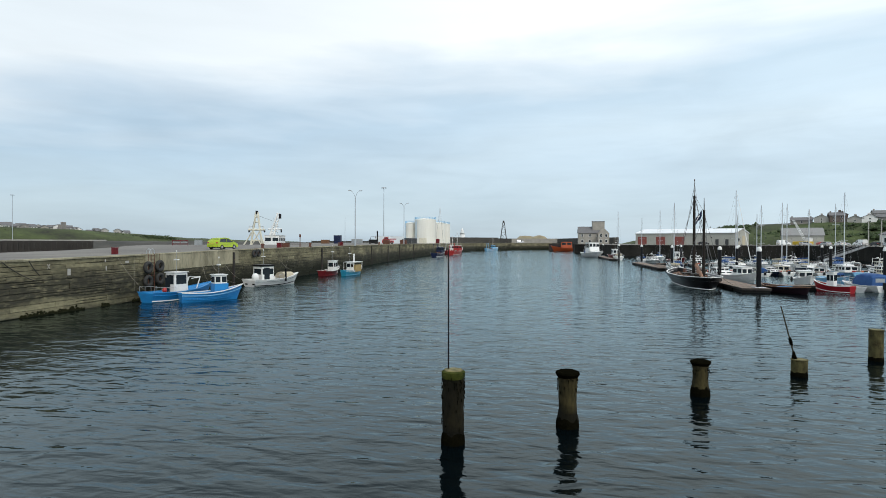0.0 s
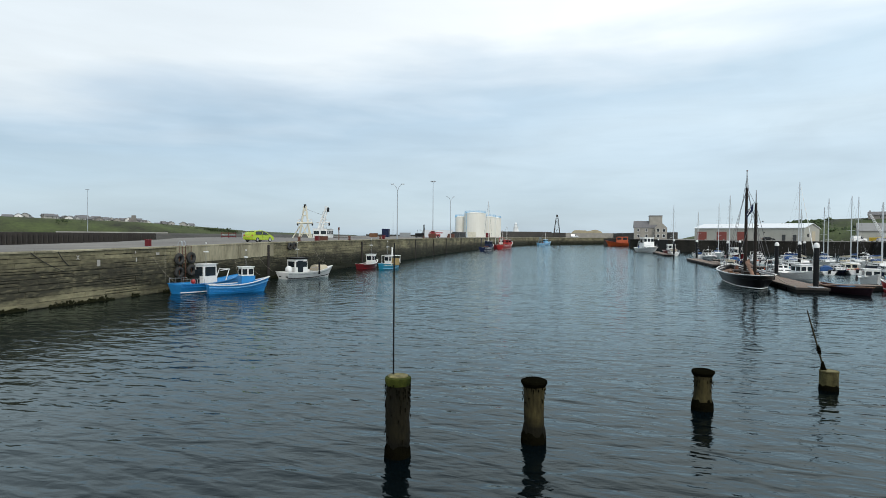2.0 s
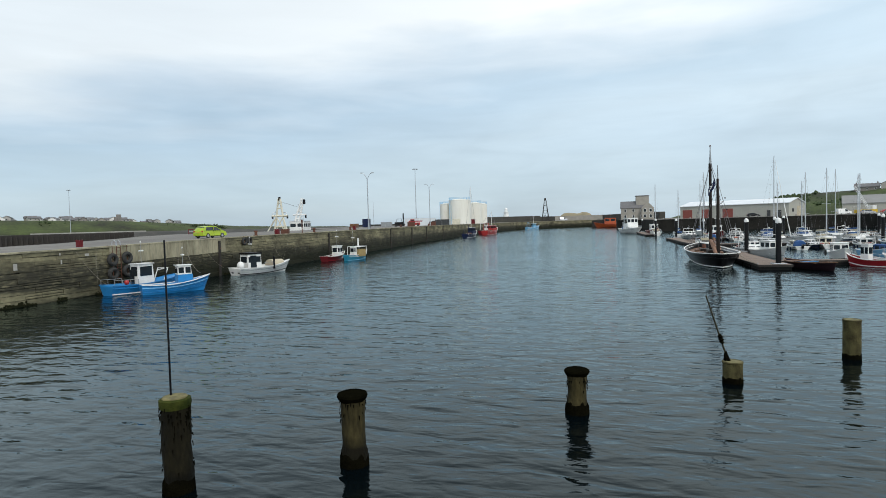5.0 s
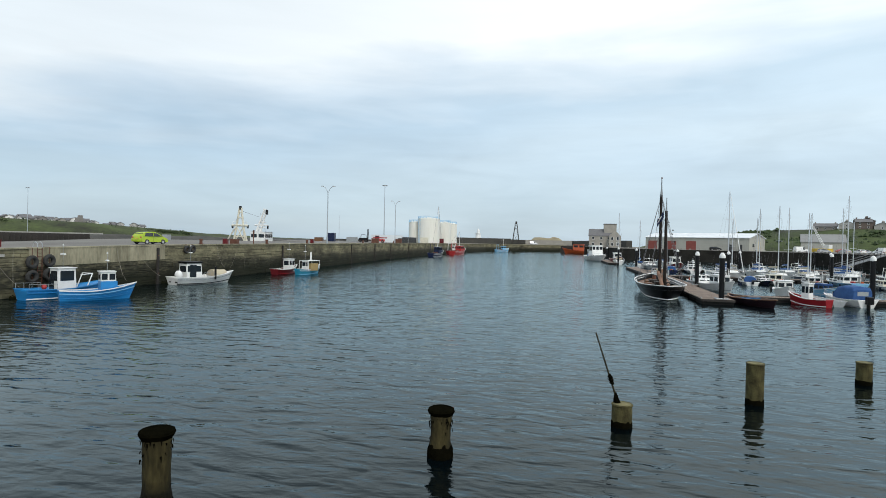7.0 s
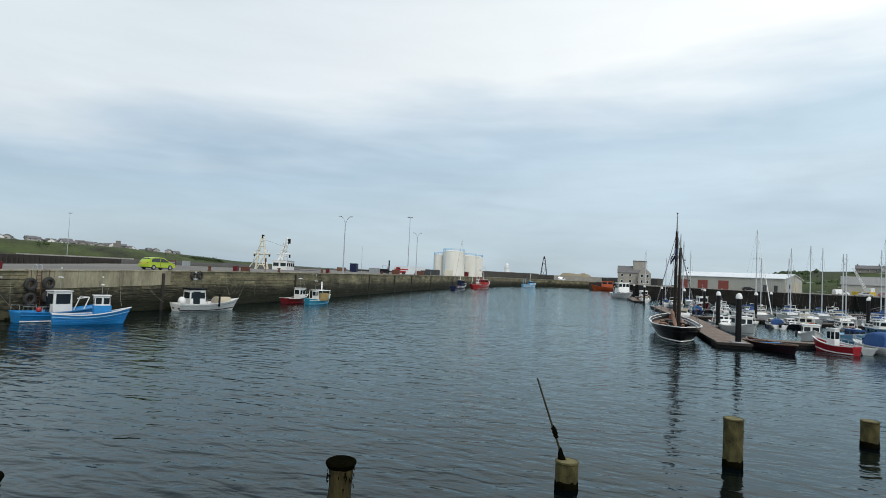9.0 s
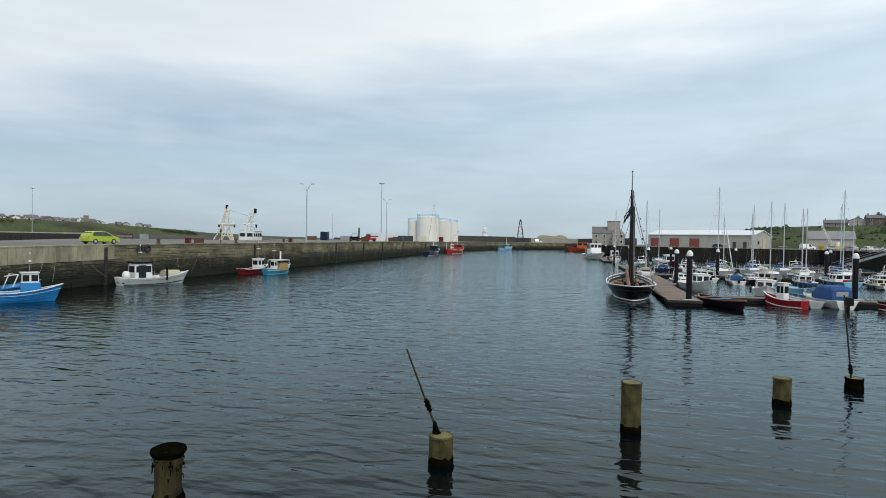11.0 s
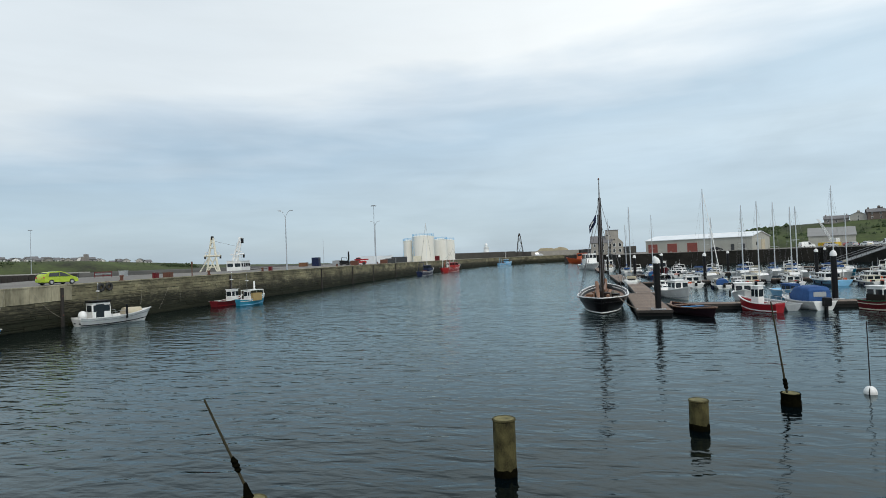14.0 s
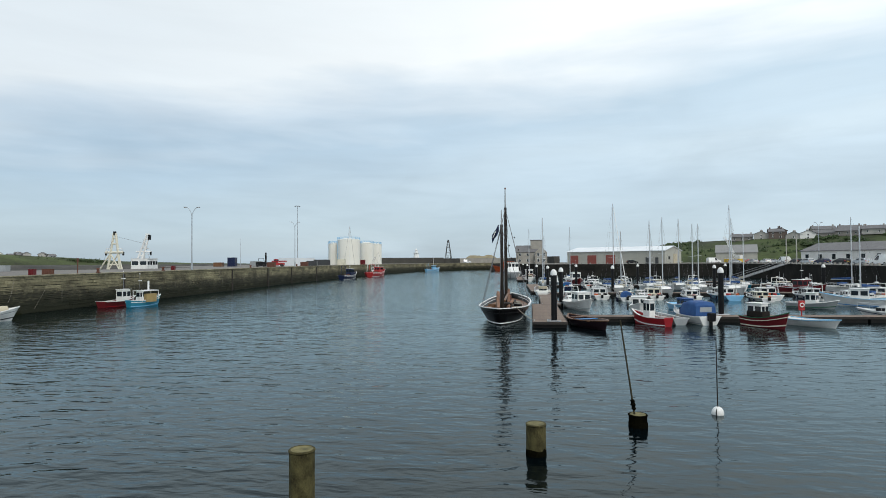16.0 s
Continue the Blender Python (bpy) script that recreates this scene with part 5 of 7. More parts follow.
# ---- old jetty piles in the foreground ----
def old_pile(x, y, top, r, kind, seed):
    label = {"wood": "rotten weed-covered timber pile standing in water", "moss": "weedy timber pile with a mossy yellow-green top",
             "steel": "pale cut-off jetty pile with a weathered flat top", "stub": "short dark pile stub just above the water"}[kind]
    th = thing("jetty_pile", label, "pile", pose(x, y, 0), "old jetty piles")
    rnd = random.Random(seed)
    seg, lev = 20, 26
    z0 = -1.2
    rr = []
    for j in range(lev + 1):
        z = z0 + (top - z0) * j / lev
        u = z / max(top, 0.1)
        ring = []
        for k in range(seg):
            a = 2 * math.pi * k / seg
            q = r
            if kind in ("wood", "moss"):
                nn = noise.noise(Vector((math.cos(a) * 1.3 + seed, math.sin(a) * 1.3, z * 1.5)))
                fine = noise.noise(Vector((math.cos(a) * 5 + seed, math.sin(a) * 5, z * 6)))
                q *= 0.94 + 0.10 * nn + 0.06 * fine
                if kind == "wood":
                    q *= (1.0 if u < 0.15 else 1.0 - 0.13 * math.sin(min(1, (u - 0.15) / 0.8) * math.pi))
                    q *= 1.06 if u < 0.25 else 1
                else:
                    q *= 1.03 if u < 0.75 else 0.97
            else:
                q *= 1 + 0.012 * noise.noise(Vector((math.cos(a) * 3 + seed, math.sin(a) * 3, z * 4)))
            dz = (0.05 * noise.noise(Vector((math.cos(a) * 2, math.sin(a) * 2, seed))) if j == lev and kind == "wood" else 0)
            ring.append((q * math.cos(a), q * math.sin(a), z + dz))
        rr.append(ring)
    shaft = part("shaft", rings(B(), rr), {"wood": "pile_wood", "moss": "pile_dark", "steel": "pile_steel", "stub": "weed"}[kind], th, smooth=True)
    # weed collar at the waterline
    cr = []
    for z, f in (((-0.6, 1.02), (0.02, 1.08), (0.20, 1.05), (0.33, 0.88)) if kind in ("wood", "moss") else ((-0.6, 1.02), (0.02, 1.05), (0.16, 1.03), (0.20, 0.98))):
        cr.append([(r * f * (1 + 0.03 * noise.noise(Vector((math.cos(a) * 4, math.sin(a) * 4, seed + 5)))) * math.cos(a), r * f * math.sin(a),
                    z + (0.10 * noise.noise(Vector((math.cos(a) * 3, math.sin(a) * 3, seed))) if z > 0 else 0)) for a in [2 * math.pi * k / seg for k in range(seg)]])
    part("weed_collar", rings(B(), cr), "weed", th, "dark wet weed collar", smooth=True)
    if kind in ("wood", "moss"):
        cap = [[(r * f * (1 + 0.06 * noise.noise(Vector((math.cos(a) * 2.5 + seed, math.sin(a) * 2.5, 1)))) * math.cos(a), r * f * math.sin(a), z) for a in [2 * math.pi * k / seg for k in range(seg)]]
               for f, z in (((0.98, top - 0.18), (1.05, top - 0.10), (1.03, top), (0.8, top + 0.035), (0.1, top + 0.03)) if kind == "moss" else ((0.88, top - 0.17), (1.03, top - 0.11), (1.12, top - 0.05), (1.07, top), (0.8, top + 0.035), (0.1, top + 0.03)))]
        part("top", rings(B(), cap), "moss" if kind == "moss" else "weed", th, "mossy top" if kind == "moss" else "dark weathered top", smooth=True)
        if kind == "moss":
            part("flat_top", cyl(B(), (0, 0, top + 0.02), (0, 0, top + 0.05), r * 0.86, r * 0.8, 20), "pile_top", th, "yellowish lichened flat top")
        # short weed hanging under the lip and up the sides
        bm = B()
        for k in range(90 if kind == "moss" else 34):
            a = rnd.uniform(0, 2 * math.pi)
            z = top - 0.12 - abs(rnd.gauss(0, 0.35 if kind == "moss" else 0.16)) * top
            if z < 0.25:
                continue
            q = r * (1.0 if kind == "moss" else 0.93)
            cyl(bm, (q * math.cos(a), q * math.sin(a), z), ((q + 0.02) * math.cos(a), (q + 0.02) * math.sin(a), z - rnd.uniform(0.04, 0.12)), rnd.uniform(0.010, 0.022), 0.004, 5)
        tagged(part("weed_fronds", bm, "weed", th, "hanging weed fronds"), kind="stuff")
    else:
        part("rim", torus(B(), Matrix.Translation((0, 0, top)), r * 0.95, 0.035, 20, 6), "pile_steel" if kind == "steel" else "weed", th, "pale weathered rim")
        part("top", cyl(B(), (0, 0, top - 0.02), (0, 0, top + 0.025), r * 0.93, seg=20), "pile_top", th, "weathered lichened top")
    return th


th = old_pile(-5.25, 13.75, 1.93, 0.30, "moss", 1)
part("thin_pole", cyl(B(), (-0.14, 0.05, 1.8), (-0.16, 0.1, 5.2), 0.022, 0.018, 6), "black", th, "thin dark metal pole")
old_pile(-2.2, 15.75, 1.62, 0.31, "wood", 2)
old_pile(2.5, 20.25, 1.22, 0.31, "wood", 3)
th = old_pile(7.2, 24.2, 0.66, 0.30, "steel", 4)
bm = B()
rings(bm, [[(-0.11 - 0.03 * i + f * math.cos(a), 0.12 - 0.02 * i + f * math.sin(a), z) for a in [k * math.pi / 5 for k in range(10)]] for i, (f, z) in enumerate(((0.11, 0.5), (0.12, 0.66), (0.08, 0.8), (0.035, 1.0)))])
part("pole_foot", bm, "weed", th, "dark clumped foot of the pole", smooth=True)
part("leaning_pole", cyl(B(), (-0.10, 0.13, 0.62), (-0.83, -0.35, 2.85), 0.032, 0.022, 7), "pole", th, "thin dark leaning pole")
bm = B()
rings(bm, [[(-0.30 - 0.014 * k + f * math.cos(a), 0.0 - 0.01 * k + f * math.sin(a), 1.24 + 0.05 * k) for a in [q * math.pi / 4 for q in range(8)]] for k, f in enumerate((0.03, 0.075, 0.055, 0.085, 0.06, 0.08, 0.05, 0.03))])
part("knot", bm, "weed", th, "dark rope knot")
old_pile(11.95, 28.25, 1.42, 0.29, "steel", 5)
old_pile(17.3, 32.95, 0.89, 0.29, "steel", 6)
th = old_pile(20.8, 36.3, 0.40, 0.31, "stub", 7)
part("leaning_pole", cyl(B(), (-0.10, 0.0, 0.3), (-0.62, -0.5, 3.7), 0.036, 0.024, 7), "pole", th, "thin dark leaning pole")
bm = B()
rings(bm, [[(-0.13 - 0.011 * k + f * math.cos(a), -0.03 - 0.01 * k + f * math.sin(a), 0.55 + 0.07 * k) for a in [q * math.pi / 4 for q in range(8)]] for k, f in enumerate((0.03, 0.08, 0.06, 0.09, 0.06, 0.08, 0.03))])
part("knot", bm, "weed", th, "dark rope knot")
th = thing("mooring_buoy", "white round mooring buoy with a thin upright pole", "buoy", pose(24.0, 38.3, 0))
buoy_ball(th, (0, 0, 0.04), 0.22, "white", "ball")
part("band", torus(B(), Matrix.Translation((0, 0, 0.04)) @ Matrix.Rotation(math.pi / 2, 4, "Y") @ Matrix.Rotation(0.5, 4, "X"), 0.222, 0.02, 20, 6), "black", th)
part("thin_pole", cyl(B(), (0, 0, 0.2), (-0.02, 0, 2.7), 0.022, 0.018, 6), "spar", th)


# ---- things on and along the old quay ----
def face_x(y):
    for (x0, y0), (x1, y1) in zip(FACE, FACE[1:]):
        if y0 <= y <= y1:
            return x0 + (x1 - x0) * (y - y0) / (y1 - y0)
    return FACE[-1][0]


def car(m, colour, label, L=4.05, W=1.74, H=1.46, van=False):
    th = thing("van" if van else "car", label, "van" if van else "car", m)
    y = W / 2
    # side profile, rear to front
    if van:
        prof = [(-L / 2, 0.3), (-L / 2, 1.1), (-L / 2 + 0.05, H - 0.1), (-L / 2 + 0.3, H), (L * 0.12, H), (L * 0.26, H * 0.62), (L / 2 - 0.1, H * 0.5), (L / 2, 0.55), (L / 2, 0.28)]
    else:
        prof = [(-L / 2, 0.32), (-L / 2 - 0.04, 0.60), (-L / 2 + 0.03, 0.95), (-L / 2 + 0.30, H - 0.26), (-L / 2 + 0.62, H - 0.07), (-0.35, H), (0.05, H - 0.02), (0.42, H - 0.11), (1.16, 0.98), (L / 2 - 0.20, 0.80), (L / 2, 0.58), (L / 2, 0.28)]
    rr = []
    for k, (f, wz) in enumerate(((-1, 1.0), (-0.96, 1.0), (0.96, 1.0), (1, 1.0))):
        edge = abs(f) == 1
        rr.append([(px * (0.992 if edge else 1), f * y * (1 - 0.20 * max(0, (pz - 0.85) / 0.6)), pz - (0.02 if edge and pz > 1 else 0)) for px, pz in prof])
    bm = rings(B(), rr)
    bmesh.ops.bevel(bm, geom=[e for e in bm.edges if e.calc_face_angle(0) > 0.5], offset=0.035, segments=2, affect="EDGES")
    body = part("body", bm, colour, th, smooth=True)
    # glasshouse
    for s in (-1, 1):
        bm = B()
        if van:
            side = [(L * 0.02, 1.05), (L * 0.02, H - 0.22), (L * 0.12, H - 0.22), (L * 0.22, 1.05)]
        else:
            side = [(-L / 2 + 0.42, 0.96), (-L / 2 + 0.62, H - 0.16), (-0.05, H - 0.11), (0.35, H - 0.19), (0.98, 0.98)]
        rings(bm, [[(px, s * (y * (1 - 0.20 * max(0, (pz - 0.85) / 0.6)) + d2), pz) for px, pz in side] for d2 in (-0.03, 0.008)])
        part("side_window", bm, "glass", body)
        if not van:
            part("window_pillar", box(B(), (-0.25, s * (y * 0.93 + 0.012), 1.16), (0.07, 0.03, 0.38)), colour, body)
            part("door_line", box(B(), (-0.25, s * (y + 0.002), 0.68), (0.015, 0.012, 0.6)), "black", body)
    bm = B()
    if van:
        rings(bm, [[(L * 0.135, -y * 0.72, H - 0.12), (L * 0.135, y * 0.72, H - 0.12)][::1] + [(L * 0.262, y * 0.8, H * 0.66), (L * 0.262, -y * 0.8, H * 0.66)], [(L * 0.12, -y * 0.72, H - 0.12), (L * 0.12, y * 0.72, H - 0.12), (L * 0.24, y * 0.8, H * 0.66), (L * 0.24, -y * 0.8, H * 0.66)]])
    else:
        rings(bm, [[(0.42, -y * 0.72, H - 0.10), (0.42, y * 0.72, H - 0.10), (1.08, y * 0.82, 1.01), (1.08, -y * 0.82, 1.01)], [(0.39, -y * 0.72, H - 0.14), (0.39, y * 0.72, H - 0.14), (1.05, y * 0.82, 0.96), (1.05, -y * 0.82, 0.96)]])
    part("windscreen", bm, "glass", body)
    if not van:
        bm = B()
        x0, x1 = -L / 2 + 0.10, -L / 2 + 0.42
        rings(bm, [[(x0 - d2, -y * 0.78, 0.98), (x0 - d2, y * 0.78, 0.98), (x1 - d2, y * 0.68, H - 0.15), (x1 - d2, -y * 0.68, H - 0.15)] for d2 in (-0.03, 0.02)])
        part("rear_window", bm, "glass", body)
    for s in (-1, 1):
        part("tail_light", box(B(), (-L / 2 + 0.02, s * y * 0.78, 0.85), (0.12, 0.22, 0.16), bevel=0.02), "bright_red", body)
        part("headlight", box(B(), (L / 2 - 0.14, s * y * 0.74, 0.70), (0.2, 0.3, 0.14), bevel=0.03), "lamp_glass", body)
        for wx in (-L * 0.31, L * 0.30):
            wh = part("wheel", torus(B(), Matrix.Translation((wx, s * (y - 0.045), 0.31)) @ Matrix.Rotation(math.pi / 2, 4, "X"), 0.235, 0.085, 20, 8), "rubber", th, smooth=True)
            part("rim", cyl(B(), (wx, s * (y - 0.10), 0.31), (wx, s * (y + 0.03), 0.31), 0.20, 0.17, 14), "silver", wh)
    part("number_plate", box(B(), (-L / 2 - 0.035, 0, 0.72), (0.03, 0.52, 0.11)), "yellow", body)
    part("underside", box(B(), (0, 0, 0.28), (L * 0.92, W * 0.8, 0.14)), "black", th)
    return th


car(pose(-42.5, 62.8, qz(62.8), 0, 0, 82) @ Matrix.Scale(0.95, 4), "lime", "lime green hatchback parked at the quay edge", 3.8, 1.72, 1.52)

tyre_me = finish("tyre", torus(B(), Matrix.Identity(4), 0.47, 0.2, 26, 10), "rubber", True)


def wall_tyre(y, z, k):
    z += qz(y) - QZ
    x = face_x(y) + 0.30
    th = thing("fender_tyre", "worn black tyre hung on the quay wall as fender", "tyre", pose(x, y, z, 0, 90, 0) @ Matrix.Scale(k, 4), "tyre fenders")
    o2 = new("tyre", tyre_me)
    o2.parent = th
    part("hanging_chain", tube(B(), [(0.4 if k > 0.8 else 0.3, 0, 0), ((-(qz(y) - z)) / k * 1.0, 0, 0.0), ((-(qz(y) - z) - 0.03) / k, 0, -0.8)], 0.03), "rust", th)
    return th


for y, z, k in ((45.1, 3.1, 0.86), (46.8, 3.15, 0.86), (45.1, 1.85, 0.86), (46.8, 1.95, 0.86), (66.2, 3.7, 0.75), (67.4, 3.75, 0.75)):
    wall_tyre(y, z, k)


def ladder(y, hoops=False):
    x, top = face_x(y), qz(y)
    th = thing("quay_ladder", "galvanised access ladder fixed to the quay wall", "ladder", pose(x, y, 0), "quay ladders")
    for s in (-0.22, 0.22):
        pts = [(0.12, s, 0.2), (0.12, s, top)]
        if hoops:
            pts += [(0.10, s, top + 0.35), (-0.10, s, top + 0.5), (-0.35, s, top + 0.35), (-0.4, s, top)]
        part("stile", tube(B(), pts[:2], 0.03, 6), "rust", th)
        if hoops:
            part("hoop", tube(B(), pts[1:], 0.03, 6), "galv", th, "bright galvanised grab hoop")
    for i in range(13):
        part("rung", cyl(B(), (0.12, -0.22, 0.4 + i * 0.3), (0.12, 0.22, 0.4 + i * 0.3), 0.02, seg=6), "rust", th)
    return th


ladder(46.0, True)


def fender_post(y, w=0.32, d=0.22):
    x = face_x(y)
    th = thing("timber_fender", "blackened vertical timber fender on the quay wall", "fender", pose(x + d / 2, y, 0), "timber fenders")
    part("post", box(B(), (0, 0, qz(y) / 2 - 0.3), (d, w, qz(y)), bevel=0.04), "black_pier", th)
    for z in (1.2, 3.2):
        part("bolt", cyl(B(), (d / 2, 0, z), (d / 2 + 0.05, 0, z), 0.06, seg=8), "rust", th)


for y in (61.2, 92.5, 129, 150, 168, 190):
    fender_post(y)


def bollard(x, y, label="rusty red iron mooring bollard on the quay", colour="rust"):
    th = thing("bollard", label, "bollard", pose(x, y, qz(y)), "quay bollards")
    part("base", cyl(B(), (0, 0, 0), (0, 0, 0.08), 0.32, 0.30, 14), colour, th)
    part("shaft", cyl(B(), (0, 0, 0.08), (0, 0, 0.5), 0.19, 0.17, 14), colour, th)
    part("head", cyl(B(), (0, 0, 0.5), (0, 0, 0.66), 0.27, 0.22, 14), colour, th)


for x, y in ((-41.2, 70.2), (-41.8, 87.0), (-43.0, 103), (-46.5, 140), (-50.5, 176)):
    bollard(x, y)

th = thing("salt_bin", "red metal bin standing on the quay", "bin", pose(-41.9, 44.4, qz(44.4)) @ Matrix.Scale(0.82, 4))
part("body", box(B(), (0, 0, 0.36), (0.5, 0.5, 0.72), bevel=0.05), "dark_red", th)
part("lid", box(B(), (0, 0, 0.74), (0.55, 0.55, 0.08), bevel=0.03), "dark_red", th)


def barrier(x, y, yaw, w=3.0):
    th = thing("barrier", "red and white barrier with crates on the quay", "barrier", pose(x, y, qz(y), 0, 0, yaw))
    for s in (-w / 2, 0, w / 2):
        part("post", cyl(B(), (s, 0, 0), (s, 0, 1.1), 0.06, seg=8), "dark_red", th)
    for z, c in ((0.95, "dark_red"), (0.6, "grey"), (0.25, "dark_red")):
        part("board", box(B(), (0, 0, z), (w, 0.05, 0.13), bevel=0.01), c, th)


barrier(-75.2, 100.5, 35, 2.8)


def crate(x, y, w, d2, hh, colour, label, yaw=10):
    th = thing("container", label, "container", pose(x, y, qz(y), 0, 0, yaw), "boxes on the quay")
    part("body", box(B(), (0, 0, hh / 2), (w, d2, hh), bevel=0.04), colour, th)
    part("lid", box(B(), (0, 0, hh + 0.04), (w + 0.06, d2 + 0.06, 0.08), bevel=0.02), colour, th)
    for k in range(max(2, int(w / 0.45))):
        part("rib", box(B(), (-w / 2 + (k + 0.5) * w / max(2, int(w / 0.45)), -d2 / 2 - 0.02, hh / 2), (0.07, 0.04, hh * 0.9)), colour, th)


crate(-72.6, 102.6, 1.2, 1.0, 1.0, "grey", "grey fish box stack on the quay")
crate(-42.0, 76.6, 0.6, 0.6, 0.65, "dark_red", "red box on the quay")
crate(-42.3, 79.2, 1.1, 0.7, 0.6, "rust", "stack of brown fish boxes on the quay")
crate(-74.0, 182, 2.3, 2.2, 2.7, "navy", "dark blue cabin-like container with a door")
crate(-78.0, 181, 2.6, 1.8, 1.2, "brown", "brown pallet stack on the quay")
crate(-44.2, 107.5, 0.6, 0.6, 0.7, "dark_red", "small red box near the lamp column")
crate(-49.9, 158, 2.0, 1.4, 1.2, "rust", "rusty brown crates on the quay")
crate(-52.2, 186, 2.2, 1.5, 1.2, "rust", "stack of rusty brown frames on the quay")
crate(-53.6, 196, 3.4, 2.0, 1.5, "dark_grey", "dark grey skip on the quay")
crate(-70.0, 190, 3.6, 2.0, 1.5, "grey", "grey tarpaulined stack on the quay")
crate(-57.0, 236, 3.2, 2.0, 2.2, "cream", "white container near the tanks")
crate(-56.5, 262, 3.0, 2.0, 2.0, "dark_red", "red container near the tanks")
crate(-62.5, 205, 13, 6, 2.6, "roof_white", "long low store with pale sheet cladding", 80)
crate(-57.8, 214, 8, 4, 2.0, "dark_grey", "dark weathered store beside the tanks", 80)

# information post
th = thing("radio_aerial", "thin aerial mast beside the blue cabin", "aerial", pose(-71.8, 183, qz(183)))
part("pole", cyl(B(), (0, 0, 0), (0, 0, 7.5), 0.07, 0.04, 8), "galv", th)
part("whip", cyl(B(), (0, 0, 7.5), (0, 0, 8.8), 0.03, 0.02, 6), "galv", th)
th = thing("sign_post", "slim dark post on the quay edge", "post", pose(-42.0, 83.6, qz(83.6)))
part("post", cyl(B(), (0, 0, 0), (0, 0, 2.0), 0.07), "rust", th)
part("plate", box(B(), (0, 0, 1.8), (0.25, 0.1, 0.5), bevel=0.02), "rust", th)

# telehandler and forklift
th = thing("telehandler", "red telehandler parked on the quay", "vehicle", pose(-51.8, 166, qz(166), 0, 0, 15) @ Matrix.Scale(0.78, 4))
part("chassis", box(B(), (0, 0, 0.95), (4.6, 1.9, 0.9), bevel=0.1), "bright_red", th)
cb = part("cab", box(B(), (-0.6, 0.3, 2.0), (1.5, 1.1, 1.4), bevel=0.1), "bright_red", th)
part("cab_window", box(B(), (-0.6, 0.3, 2.1), (1.53, 1.13, 0.8), bevel=0.02), "glass", cb)
part("boom", box(B(), (0.6, -0.5, 1.9), (5.2, 0.4, 0.4), bevel=0.05), "red", th)
for sx in (-1.5, 1.5):
    for sy in (-0.9, 0.9):
        part("wheel", torus(B(), Matrix.Translation((sx, sy, 0.55)) @ Matrix.Rotation(math.pi / 2, 4, "X"), 0.36, 0.19, 18, 8), "rubber", th)
th = thing("forklift", "dark forklift with raised mast beside the telehandler", "vehicle", pose(-56.0, 164.5, qz(164.5), 0, 0, 20))
part("body", box(B(), (0, 0, 0.8), (2.6, 1.4, 1.1), bevel=0.1), "black", th)
for s in (-0.4, 0.4):
    part("mast_rail", box(B(), (1.3, s, 2.0), (0.34, 0.30, 3.8)), "black", th)
    part("overhead_guard", tube(B(), [(-0.8, s, 1.3), (-0.6, s, 2.3), (0.7, s, 2.3), (0.9, s, 1.3)], 0.05), "black", th)
part("carriage", box(B(), (1.45, 0, 2.6), (0.15, 1.2, 0.7), bevel=0.03), "black", th)
for sx in (-0.9, 0.8):
    for sy in (-0.65, 0.65):
        part("wheel", torus(B(), Matrix.Translation((sx, sy, 0.35)) @ Matrix.Rotation(math.pi / 2, 4, "X"), 0.22, 0.13, 16, 8), "rubber", th)


# lamps
def street_lamp(x, y, z, hh, arms, yaw, label):
    th = thing("street_lamp", label, "street lamp", pose(x, y, z, 0, 0, yaw), "quay lamp columns")
    part("base", cyl(B(), (0, 0, 0), (0, 0, 1.2), 0.16, seg=10), "galv", th)
    part("column", cyl(B(), (0, 0, 1.2), (0, 0, hh - 1.2), 0.11, 0.08, 10), "galv", th)
    for s in arms:
        pts = [(s * 0.02, 0, hh - 1.3), (s * 0.28, 0, hh - 0.6), (s * 0.6, 0, hh - 0.15), (s * 0.9, 0, hh + 0.05)]
        part("arm", tube(B(), pts, 0.05, 8), "galv", th)
        hd = part("lantern", box(B(), (s * 1.1, 0, hh + 0.06), (0.6, 0.26, 0.14), bevel=0.05), "galv", th)
        part("lens", box(B(), (s * 1.1, 0, hh - 0.025), (0.42, 0.2, 0.04)), "lamp_glass", hd)


street_lamp(-42.2, 109.9, qz(110), 11.1, (-1, 1), 15, "tall galvanised lamp column with two swan-neck arms")
street_lamp(-46.8, 166, qz(166), 12.2, (-1, 1), 30, "galvanised lamp column with two short arms on the quay")


def high_mast(x, y, z, hh):
    th = thing("high_mast_light", "tall grey high-mast floodlight with a ring head", "street lamp", pose(x, y, z), "high mast lights")
    part("mast", cyl(B(), (0, 0, 0), (0, 0, hh), 0.20 if hh > 20 else 0.15, 0.09, 12), "galv", th)
    part("ring", torus(B(), Matrix.Translation((0, 0, hh)), 0.9, 0.08, 20, 6), "galv", th)
    for k in range(6):
        a = k * math.pi / 3
        part("floodlight", box(B(), (0.9 * math.cos(a), 0.9 * math.sin(a), hh - 0.15), (0.45, 0.45, 0.25), math.degrees(a), 0.04), "galv", th)
        part("spoke", cyl(B(), (0, 0, hh), (0.9 * math.cos(a), 0.9 * math.sin(a), hh), 0.05, seg=6), "galv", th)


high_mast(-71.0, 225.4, qz(225), 22.8)
high_mast(-302, 271, 2.6, 28.4)


